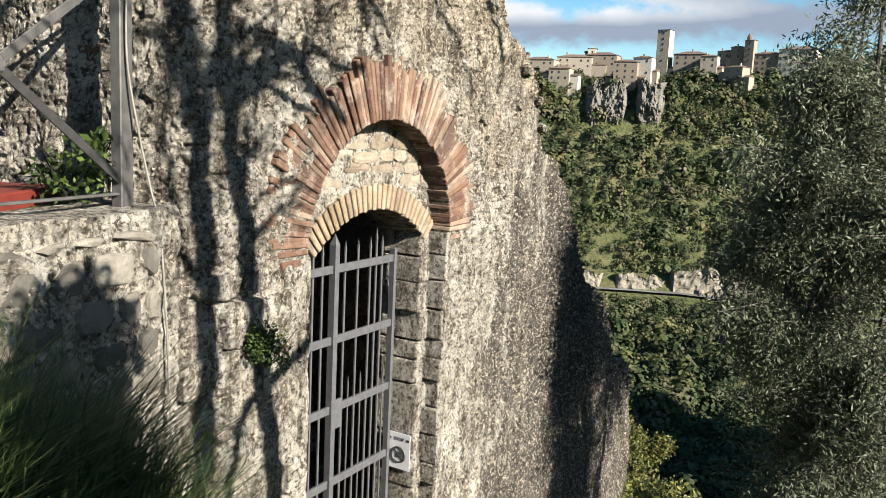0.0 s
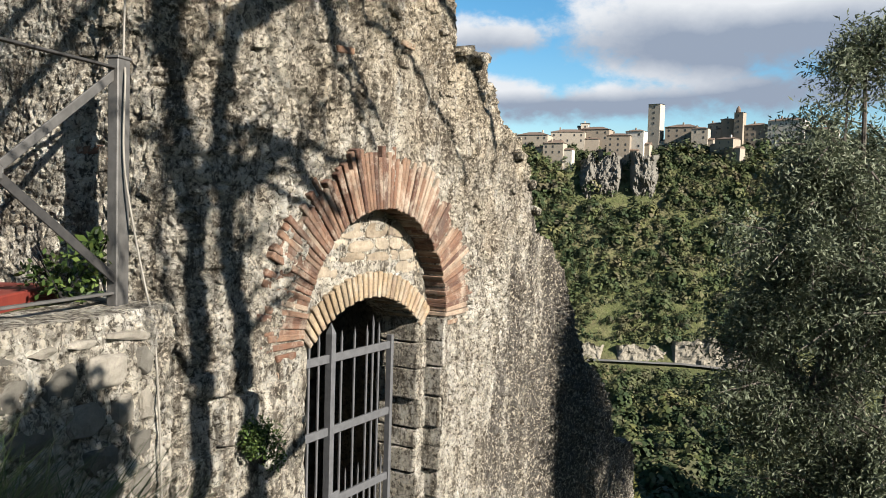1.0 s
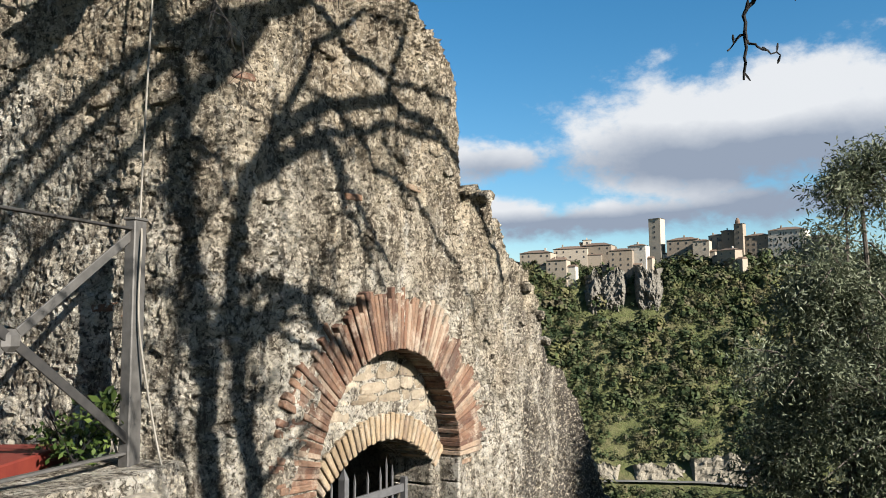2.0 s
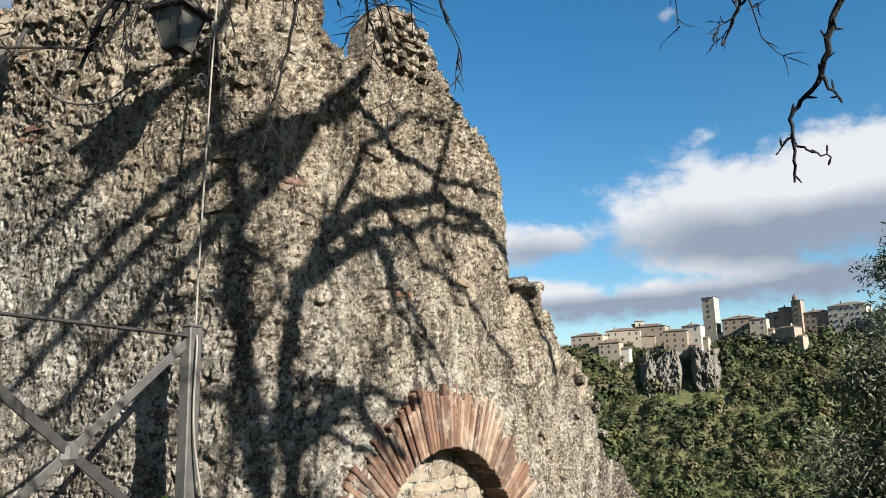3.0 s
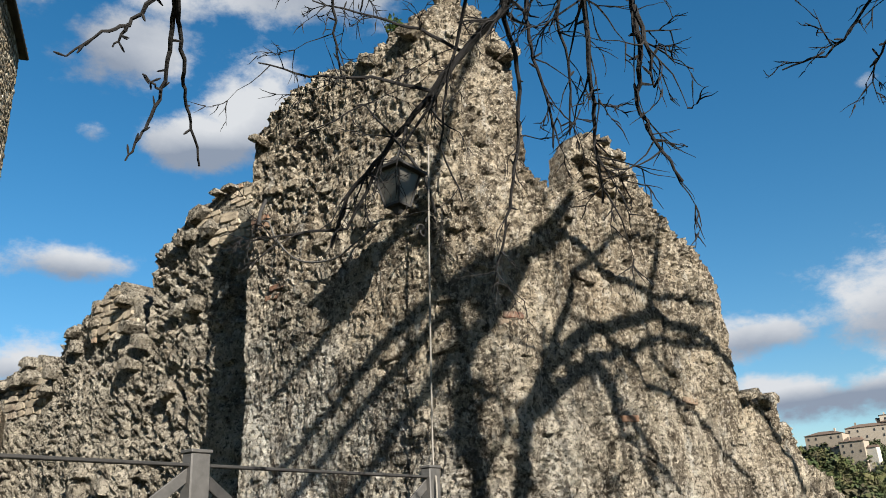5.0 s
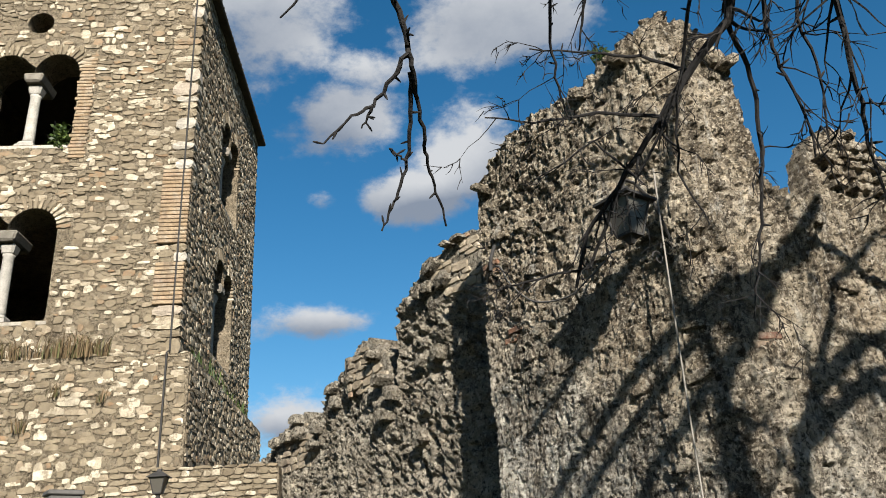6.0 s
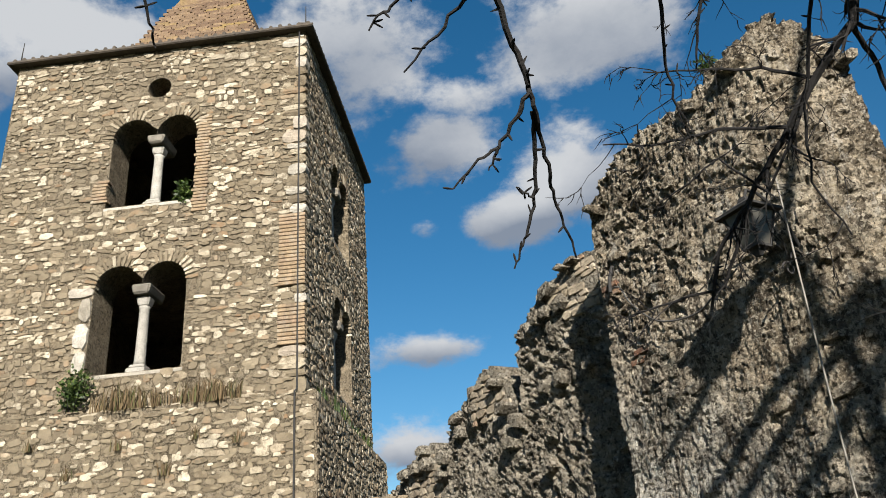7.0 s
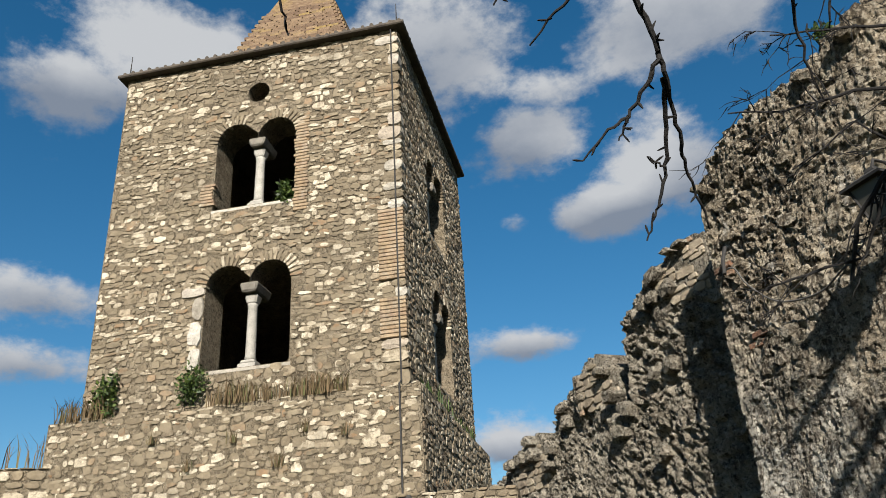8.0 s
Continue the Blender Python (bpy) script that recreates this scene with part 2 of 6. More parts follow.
def plain_material(name, colour, other, scale=12.0, rough=0.6, metal=0.0, bump=0.002):
    n = Nodes(name)
    c = n.ramp(n.noise(scale, 6, 0.65), [(0.3, colour), (0.7, other)])
    n.bump(n.noise(scale * 5, 4, 0.6), 0.5, bump)
    return n.done(c, rough, metal, 0.4)


M_IRON = plain_material("grey_painted_iron", (0.05, 0.05, 0.052), (0.08, 0.08, 0.082), 18, 0.55, 0.2)
M_RAIL = plain_material("weathered_rail_steel", (0.05, 0.047, 0.043), (0.085, 0.08, 0.074), 14, 0.55, 0.3)
M_DARKIRON = plain_material("dark_wrought_iron", (0.01, 0.0095, 0.009), (0.022, 0.02, 0.018), 20, 0.85, 0.0)
M_CABLE = plain_material("pale_cable", (0.11, 0.098, 0.08), (0.17, 0.155, 0.13), 9, 0.6)
M_RED = plain_material("red_paint", (0.074, 0.007, 0.004), (0.106, 0.014, 0.006), 7, 0.7)
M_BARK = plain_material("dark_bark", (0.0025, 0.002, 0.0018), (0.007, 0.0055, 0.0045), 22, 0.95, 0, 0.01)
M_OLIVEBARK = plain_material("olive_bark", (0.032, 0.026, 0.021), (0.079, 0.066, 0.053), 14, 0.95, 0, 0.02)
M_SIGN = plain_material("white_sign_sheet", (0.38, 0.38, 0.37), (0.422, 0.422, 0.412), 5, 0.5)
M_INK = plain_material("black_ink", (0.02, 0.02, 0.02), (0.035, 0.035, 0.035), 5, 0.6)
M_BLUE = plain_material("dark_blue_panel", (0.01, 0.016, 0.047), (0.016, 0.024, 0.063), 5, 0.5)
M_EAVE = plain_material("dark_eave_tiles", (0.032, 0.026, 0.021), (0.069, 0.055, 0.04), 10, 0.9, 0, 0.02)
M_SOIL = plain_material("dry_soil", (0.047, 0.037, 0.024), (0.085, 0.069, 0.045), 3, 0.95, 0, 0.03)


def leaf_material(name, stops, rough=0.55, translucent=0.25):
    n = Nodes(name)
    c = n.ramp(n.random(True), stops)
    m = n.done(c, rough, 0, 0.2)
    if translucent:
        tr, mx = n.t.nodes.new("ShaderNodeBsdfTranslucent"), n.t.nodes.new("ShaderNodeMixShader")
        n.link(c, tr.inputs["Color"])
        mx.inputs[0].default_value = translucent
        n.link(n.b.outputs[0], mx.inputs[1])
        n.link(tr.outputs[0], mx.inputs[2])
        n.link(mx.outputs[0], n.t.nodes["Material Output"].inputs["Surface"])
    return m


M_OLIVE = leaf_material("olive_leaves", [(0.0, (0.034, 0.043, 0.024)), (0.5, (0.066, 0.077, 0.043)), (0.8, (0.105, 0.117, 0.074)), (1.0, (0.15, 0.162, 0.112))], 0.6)
M_LEAF = leaf_material("green_leaves", [(0.0, (0.016, 0.028, 0.008)), (0.6, (0.034, 0.056, 0.013)), (1.0, (0.085, 0.115, 0.028))], 0.5)
M_YELLOWLEAF = leaf_material("yellow_green_leaves", [(0.0, (0.039, 0.045, 0.011)), (0.6, (0.084, 0.084, 0.02)), (1.0, (0.146, 0.134, 0.039))], 0.6)
M_GRASS = leaf_material("dark_grass", [(0.0, (0.02, 0.034, 0.011)), (0.6, (0.036, 0.058, 0.017)), (1.0, (0.085, 0.1, 0.034))], 0.5)
M_DRYGRASS = leaf_material("dry_grass", [(0.0, (0.067, 0.045, 0.022)), (0.6, (0.112, 0.078, 0.042)), (1.0, (0.056, 0.067, 0.022))], 0.8, 0.1)


def woods_material():
    n = Nodes("hillside_foliage")
    pick = n.t.nodes.new("ShaderNodeSeparateColor")
    n.link(n.cells(0.24), pick.inputs[0])
    kind = n.ramp(pick.outputs[0], [(0.0, (0.02, 0.032, 0.013)), (0.3, (0.035, 0.05, 0.018)), (0.5, (0.046, 0.056, 0.023)), (0.68, (0.062, 0.066, 0.031)), (0.8, (0.075, 0.066, 0.047)), (0.92, (0.066, 0.076, 0.026)), (1.0, (0.09, 0.084, 0.052))])
    stand = n.ramp(n.noise(0.03, 5, 0.65), [(0.36, (0.4, 0.48, 0.38)), (0.48, (0.65, 0.69, 0.6)), (0.62, (1.05, 0.95, 0.8))])
    c = n.mix(1.0, kind, stand, "MULTIPLY")
    c = n.mix(0.8, c, n.ramp(n.random(True), [(0.0, (0.8, 0.8, 0.8)), (1.0, (1.22, 1.22, 1.16))]), "MULTIPLY")
    return n.done(c, 0.8, 0, 0.2)


M_WOOD_FAR = woods_material()


# ---------------------------------------------------------------- mesh helpers
def mesh_of(name, verts, faces, mat, smooth=False):
    me = bpy.data.meshes.new(name)
    me.from_pydata([tuple(map(float, v)) for v in verts], [], [tuple(map(int, f)) for f in faces])
    me.validate()
    me.materials.append(mat)
    if smooth:
        me.shade_smooth()
    return me


def part(name, me, parent=None, label="", m=None):
    ob = new(name, me)
    if m is not None:
        ob.matrix_world = m
    if parent is not None:
        ob.parent = parent
    if label:
        ob["label"] = label
    return ob


def hash2(i, j, k):
    v = np.sin(i * 127.1 + j * 311.7 + k * 74.7) * 43758.5453
    return v - np.floor(v)


def value_noise(x, y, k=0):
    xi, yi = np.floor(x), np.floor(y)
    fx, fy = x - xi, y - yi
    fx, fy = fx * fx * (3 - 2 * fx), fy * fy * (3 - 2 * fy)
    a, b = hash2(xi, yi, k), hash2(xi + 1, yi, k)
    c, d = hash2(xi, yi + 1, k), hash2(xi + 1, yi + 1, k)
    return (a * (1 - fx) + b * fx) * (1 - fy) + (c * (1 - fx) + d * fx) * fy


def fbm(x, y, octaves=4, k=0):
    total, amp = 0, 0.5
    for o in range(octaves):
        total = total + amp * (value_noise(x * 2 ** o, y * 2 ** o, k + o) - 0.5)
        amp *= 0.55
    return total


def cobble(x, y, k=0):
    """Height of rounded stones in a bed, 0 in the joints to 1 on the stones, with a level of each stone's own."""
    xi, yi = np.floor(x), np.floor(y)
    f1, f2, own = np.full_like(x, 9.0), np.full_like(x, 9.0), np.zeros_like(x)
    for a in (-1, 0, 1):
        for b in (-1, 0, 1):
            cx, cy = xi + a, yi + b
            d = np.hypot(cx + 0.15 + 0.7 * hash2(cx, cy, k) - x, cy + 0.15 + 0.7 * hash2(cx, cy, k + 5) - y)
            near = d < f1
            f2 = np.where(near, f1, np.minimum(f2, d))
            own = np.where(near, hash2(cx, cy, k + 9), own)
            f1 = np.where(near, d, f1)
    return np.clip((f2 - f1) / 0.35, 0, 1) ** 0.6 * (0.35 + 0.65 * own)


def plate(us, vs, keep, place, depth, back_step=1):
    """A wall plate on a grid: keep(u, v) says which cells stand, place(u, v, d) gives the world place at depth d behind the face. Returns verts and faces."""
    nu, nv = len(us), len(vs)
    U, V = np.meshgrid(us, vs, indexing="ij")
    mid_u, mid_v = (U[:-1, :-1] + U[1:, 1:]) / 2, (V[:-1, :-1] + V[1:, 1:]) / 2
    on = keep(mid_u, mid_v)
    return U, V, on


def faces_of(on, nu, nv):
    """Front, back and side faces for the standing cells of a grid of nu x nv vertices; back vertices follow the front ones."""
    n = nu * nv
    idx = np.arange(n).reshape(nu, nv)
    faces = []
    K = 8
    for i in range(0, nu - 1, K):
        for j in range(0, nv - 1, K):
            i1, j1 = min(i + K, nu - 1), min(j + K, nv - 1)
            block = on[i:i1, j:j1]
            if block.all():
                faces.append((idx[i, j] + n, idx[i, j1] + n, idx[i1, j1] + n, idx[i1, j] + n))
            elif block.any():
                for x in range(i, i1):
                    for y in range(j, j1):
                        if on[x, y]:
                            faces.append((idx[x, y] + n, idx[x, y + 1] + n, idx[x + 1, y + 1] + n, idx[x + 1, y] + n))
    I, J = np.nonzero(on)
    for i, j in zip(I.tolist(), J.tolist()):
        a, b, c, d = idx[i, j], idx[i + 1, j], idx[i + 1, j + 1], idx[i, j + 1]
        faces.append((a, b, c, d))
        if i == 0 or not on[i - 1, j]:
            faces.append((a, d, d + n, a + n))
        if i == nu - 2 or not on[i + 1, j]:
            faces.append((b, b + n, c + n, c))
        if j == 0 or not on[i, j - 1]:
            faces.append((a, a + n, b + n, b))
        if j == nv - 2 or not on[i, j + 1]:
            faces.append((d, c, c + n, d + n))
    return faces


def snap_to_hole(U, V, on, project):
    """Moves the grid vertices between standing and open cells onto the opening's outline."""
    nu, nv = U.shape
    count = np.zeros((nu, nv))
    for a in (0, 1):
        for b in (0, 1):
            count[a:nu - 1 + a, b:nv - 1 + b] += on
    inner = np.zeros((nu, nv), bool)
    inner[1:-1, 1:-1] = True
    edge = inner & (count > 0) & (count < 4)
    for i, j in zip(*np.nonzero(edge)):
        got = project(U[i, j], V[i, j])
        if got is not None:
            U[i, j], V[i, j] = got


def tidy(verts, faces):
    used = sorted({i for f in faces for i in f})
    remap = {o: k for k, o in enumerate(used)}
    return [verts[o] for o in used], [tuple(remap[i] for i in f) for f in faces]


STONE_RNG = random.Random(7)


def stone_data(rng, squareness=0.5, sides=8, inset=0.86):
    """A rounded, uneven stone in a unit box: x along the wall, y up it, z out of it."""
    verts, faces = [], []
    phase = rng.random() * 6.28
    rim = []
    for i in range(sides):
        a = phase + (i + rng.uniform(-0.25, 0.25)) / sides * 2 * math.pi
        c, s = math.cos(a), math.sin(a)
        k = 1 / max(abs(c), abs(s))
        r = 0.5 * ((1 - squareness) + squareness * k) * rng.uniform(0.86, 1.04)
        rim.append((max(-0.5, min(0.5, r * c)), max(-0.5, min(0.5, r * s))))
    for z, k in ((-0.5, 1.0), (0.3, 0.985), (0.46, inset)):
        verts += [(x * k, y * k, z + (rng.uniform(-0.1, 0.06) if z > 0.31 else 0)) for x, y in rim]
    verts.append((rng.uniform(-0.12, 0.12), rng.uniform(-0.12, 0.12), 0.5))
    for ring in (0, 1):
        o = ring * sides
        faces += [(o + i, o + (i + 1) % sides, o + sides + (i + 1) % sides, o + sides + i) for i in range(sides)]
    o = 2 * sides
    faces += [(o + i, o + (i + 1) % sides, 3 * sides) for i in range(sides)]
    return verts, faces


STONE_SHAPES = [stone_data(STONE_RNG, STONE_RNG.uniform(0.35, 0.85), STONE_RNG.choice((6, 7, 8))) for _ in range(20)]
RAGSTONE_SHAPES = [stone_data(STONE_RNG, STONE_RNG.uniform(0.6, 1.0), STONE_RNG.choice((7, 8, 9)), 0.92) for _ in range(24)]
BLOCK_SHAPES = [stone_data(STONE_RNG, 0.99, 12, 0.95) for _ in range(6)]


def wall_frame(origin, along, normal):
    """Matrix with x along the wall, y up, z out of it."""
    a, n = Vector((*along, 0)), Vector((*normal, 0))
    m = Matrix((a, Vector((0, 0, 1)), n)).transposed().to_4x4()
    m.translation = origin
    return m


def courses(rng, u0, u1, v0, v1, h, w, gap=0.015):
    v = v0
    while v < v1:
        hh = min(rng.uniform(*h), v1 - v + 0.03)
        u = u0 + rng.uniform(-w[0], 0) * 0.6
        while u < u1:
            ww = rng.uniform(*w)
            a, b = max(u, u0), min(u + ww, u1)
            if b - a > 0.05:
                yield (a + b) / 2, v + hh / 2 + rng.uniform(-0.01, 0.01), b - a - gap, hh - gap
            u += ww
        v += hh


def stone_meshes(name, shapes, mat):
    return [mesh_of(name, v, f, mat) for v, f in shapes]


def joined_stones(name, rows, shapes, mat, rng):
    """Many stones in one mesh: rows of matrices."""
    verts, faces = [], []
    for m in rows:
        sv, sf = shapes[rng.randrange(len(shapes))]
        o = len(verts)
        A = np.array(m)
        P = np.array(sv) @ A[:3, :3].T + A[:3, 3]
        verts += P.tolist()
        faces += [tuple(i + o for i in f) for f in sf]
    return mesh_of(name, verts, faces, mat)


def tube(points, radii, sides=6, cap=True):
    verts, faces = [], []
    pts = [Vector(p) for p in points]
    ref = Vector((0.31, 0.17, 0.93))
    for i, p in enumerate(pts):
        d = (pts[min(i + 1, len(pts) - 1)] - pts[max(i - 1, 0)]).normalized()
        x = d.cross(ref)
        if x.length < 0.05:
            x = d.cross(Vector((1, 0, 0)))
        x.normalize()
        y = d.cross(x)
        for k in range(sides):
            a = 2 * math.pi * k / sides
            verts.append(p + (x * math.cos(a) + y * math.sin(a)) * radii[i])
    for i in range(len(pts) - 1):
        for k in range(sides):
            a, b = i * sides + k, i * sides + (k + 1) % sides
            faces.append((a, b, b + sides, a + sides))
    if cap:
        faces.append(tuple(reversed(range(sides))))
        faces.append(tuple((len(pts) - 1) * sides + k for k in range(sides)))
    return verts, faces


def merged(pieces):
    verts, faces = [], []
    for v, f in pieces:
        o = len(verts)
        verts += list(v)
        faces += [tuple(i + o for i in q) for q in f]
    return verts, faces


def box(x0, x1, y0, y1, z0, z1, bevel=0.0):
    bm = bmesh.new()
    bmesh.ops.create_cube(bm, size=1)
    for v in bm.verts:
        v.co = Vector(((x0 + x1) / 2 + v.co.x * (x1 - x0), (y0 + y1) / 2 + v.co.y * (y1 - y0), (z0 + z1) / 2 + v.co.z * (z1 - z0)))
    if bevel:
        bmesh.ops.bevel(bm, geom=bm.edges[:], offset=bevel, segments=1, affect="EDGES")
    bm.verts.index_update()
    out = [v.co.copy() for v in bm.verts], [tuple(v.index for v in f.verts) for f in bm.faces]
    bm.free()
    return out


def moved(piece, m):
    return [m @ Vector(v) for v in piece[0]], piece[1]


# ---------------------------------------------------------------- plan
CORNER = np.array((-1.53, 4.545))
D_B = np.array((math.sin(radians(31)), math.cos(radians(31))))
N_B = np.array((D_B[1], -D_B[0]))
D_A = np.array((-0.9505, 0.3107))
N_A = np.array((-0.3107, -0.9505))
RET_P = np.array((-1.52, 4.36))            # far end of the low retaining wall
RET_D = np.array((-0.33, -0.944))
RET_N = np.array((0.944, -0.33))
ARCH_S, ARCH_Z, ARCH_R = 2.17, 0.69, 0.98


def on_b(s, off, z):
    p = CORNER + D_B * s + N_B * off
    return Vector((p[0], p[1], z))


def smooth(a, b, x):
    t = np.clip((x - a) / (b - a), 0, 1)
    return t * t * (3 - 2 * t)


def ground_height(x, y):
    r, az = np.hypot(x, y), np.degrees(np.arctan2(x, y))
    d = (x - RET_P[0]) * RET_N[0] + (y - RET_P[1]) * RET_N[1]
    a = (x - CORNER[0]) * N_A[0] + (y - CORNER[1]) * N_A[1]
    slope = -0.02 * r - 0.62 * np.maximum(0, y - 2.3) - 0.45 * np.maximum(0, x - 1.6) + 0.25 * smooth(1.6, 0.1, d) * smooth(4.2, 2.5, y)
    slope = np.maximum(slope, -0.6 * r - 1)
    near = slope + 0.08 * fbm(x * 1.3, y * 1.3, 4, 3)
    terrace = 1.08 + 0.22 * np.maximum(0, -d - 2.0) * smooth(-2, -6, x)
    terrace = np.minimum(terrace, 2.6)
    near = np.where(a > -0.25, near + (terrace - near) * smooth(-0.12, -0.3, d), near)
    far = np.interp(r, [0, 20, 60, 120, 180, 290, 330, 380, 392, 430, 458, 474, 486, 500, 560, 900, 3200], [0, -12, -38, -72, -92, -96, -86, -71.5, -70, -36, -6, 13, 27, 37, 41, 44, 60])
    far = far + smooth(30, 120, r) * (13 * fbm(x / 38, y / 38, 4, 11) + 22 * fbm(x / 110, y / 110, 2, 21)) * np.interp(r, [350, 376, 394, 410, 455, 490], [1.0, 0.15, 0.15, 1.0, 1.0, 0.25])
    # hill added outside the view to the right, so the valley floor lies shaded
    far = far + 98 * np.exp(-((x - 190) / 58) ** 2 - ((y - 140) / 46) ** 2)
    return near + (far - near) * smooth(14, 32, r)


def build_ground():
    rs = np.concatenate(([0.0], np.geomspace(0.4, 560, 240), np.geomspace(620, 3200, 12)))
    azs = np.radians(np.arange(0, 360, 1.25))
    verts, faces = [(0, 0, float(ground_height(np.array(0.0), np.array(0.0))))], []
    R, A = np.meshgrid(rs[1:], azs, indexing="ij")
    X, Y = R * np.sin(A), R * np.cos(A)
    Z = ground_height(X, Y)
    verts += np.stack([X, Y, Z], -1).reshape(-1, 3).tolist()
    n = len(azs)
    faces += [(0, 1 + (k + 1) % n, 1 + k) for k in range(n)]
    for i in range(len(rs) - 2):
        o = 1 + i * n
        faces += [(o + k, o + (k + 1) % n, o + n + (k + 1) % n, o + n + k) for k in range(n)]
    m = Nodes("hillside_ground")
    c = m.ramp(m.noise(0.035, 8, 0.65), [(0.3, (0.04, 0.05, 0.018)), (0.46, (0.075, 0.09, 0.028)), (0.6, (0.115, 0.105, 0.052)), (0.8, (0.11, 0.14, 0.04))])
    c = m.mix(m.ramp(m.noise(1.5, 6, 0.7), [(0.4, (0.6, 0.6, 0.6)), (0.6, (0, 0, 0))]), c, (0.08, 0.065, 0.045))
    c = m.mix(m.ramp(m.noise(0.35, 7, 0.75), [(0.4, (0.6, 0.6, 0.6)), (0.55, (0, 0, 0))]), c, (0.04, 0.046, 0.018))
    m.bump(m.noise(4, 8, 0.7), 0.8, 0.1)
    m.bump(m.noise(0.4, 8, 0.7), 1.0, 1.5)
    g = new("ground", mesh_of("ground", verts, faces, m.done(c, 0.95, 0, 0.1), True))
    tagged(g, "grassy hillside falling into a wooded valley", "ground", "", "structure")


build_ground()

# ---------------------------------------------------------------- the gate wall
TOP = [(-2.12, 5.45), (-1.9, 5.6), (-1.3, 5.65), (-0.85, 5.62), (-0.45, 5.72), (-0.15, 5.83), (0.15, 5.88), (0.38, 5.8), (0.55, 5.66), (0.67, 5.5), (0.70, 4.55),
       (1.03, 4.53), (1.18, 4.6), (1.21, 4.85), (1.45, 5.1), (1.7, 5.2), (1.95, 5.05), (2.2, 4.82), (2.63, 4.5), (3.12, 4.15), (3.17, 3.5), (3.3, 3.1), (3.5, 3.16),
       (3.69, 3.12), (4.14, 2.56), (4.59, 2.35), (4.9, 2.0), (5.0, 1.72), (5.12, 1.5), (5.2, 1.34), (5.3, 1.36), (5.55, 1.36), (5.7, 1.24), (5.95, 1.0), (6.15, 0.76), (6.5, 0.3), (6.9, -0.22),
       (7.3, -0.52), (7.6, -0.74), (8.0, -1.05), (8.3, -1.45), (8.42, -1.72), (8.6, -1.8), (9.1, -1.95), (9.35, -2.5), (9.5, -3.2), (9.6, -4.6)]


def wall_plan(p):
    """Place and outward normal of the wall's face at the length p along it; the corner between its two runs is rounded."""
    p = np.asarray(p, float)
    r = 0.28
    t = np.clip((p + r) / (2 * r), 0, 1)
    a, b = CORNER + D_A * r, CORNER + D_B * r
    bez = ((1 - t) ** 2)[..., None] * a + (2 * t * (1 - t))[..., None] * CORNER + (t ** 2)[..., None] * b
    bez = bez + np.minimum(p + r, 0)[..., None] * -D_A + np.maximum(p - r, 0)[..., None] * D_B
    bez = bez + N_B * (-0.05 * smooth(5.0, 5.15, p))[..., None]
    w = smooth(0, 1, t)[..., None]
    nrm = N_A * (1 - w) + N_B * w
    return bez, nrm / np.linalg.norm(nrm, axis=-1, keepdims=True)


def in_gate(s, z):
    return (np.abs(s - ARCH_S) < ARCH_R) & ((z < ARCH_Z) | (np.hypot(s - ARCH_S, z - ARCH_Z) < ARCH_R))


def gate_outline(s, z):
    if abs(s - ARCH_S) > ARCH_R + 0.1:
        return None
    if z <= ARCH_Z:
        return (ARCH_S + math.copysign(ARCH_R, s - ARCH_S), z)
    d = math.hypot(s - ARCH_S, z - ARCH_Z)
    if abs(d - ARCH_R) > 0.1:
        return None
    return (ARCH_S + (s - ARCH_S) / d * ARCH_R, ARCH_Z + (z - ARCH_Z) / d * ARCH_R)


def crumble(p, z, k=0, coarse=1.0):
    """Relief of eroded rubble: uneven stones in a pitted, crumbling bed."""
    wu, wv = fbm(p * 2.3, z * 2.3, 3, 40 + k), fbm(p * 2.3, z * 2.3, 3, 47 + k)
    x, y = 1.3 * (p + 0.26 * wu), 1.3 * (z + 0.26 * wv)
    stones = cobble(x * 5.0, y * 8.0, 2 + k)
    small = cobble(x * 13, y * 17, 5 + k)
    pits = smooth(0.6, 0.8, value_noise(x * 11, y * 13, 33 + k)) * coarse + 0.55 * smooth(0.6, 0.76, value_noise(x * 29, y * 31, 35 + k))
    grain = np.abs(fbm(x * 17, y * 17, 3, 80 + k)) * (0.3 + 0.7 * coarse)
    worn = smooth(0.15, 0.85, value_noise(p * 1.2, z * 0.9, 33 + k))
    return 0.03 * stones * coarse * (0.25 + 0.75 * worn) + 0.013 * small - 0.034 * pits * (0.45 + 0.55 * worn) - 0.066 * grain


def masonry_relief(p, z):
    big = fbm(p * 1.3, z * 1.1, 4, 60)
    ribs = fbm(p * 11, z * 2.2, 3, 70) * smooth(0.2, 0.9, p)
    coarse = 1 - 0.75 * smooth(0.3, -0.3, p) * smooth(4.3, 3.6, z)
    return crumble(p, z, 0, coarse) + 0.15 * big + 0.07 * ribs


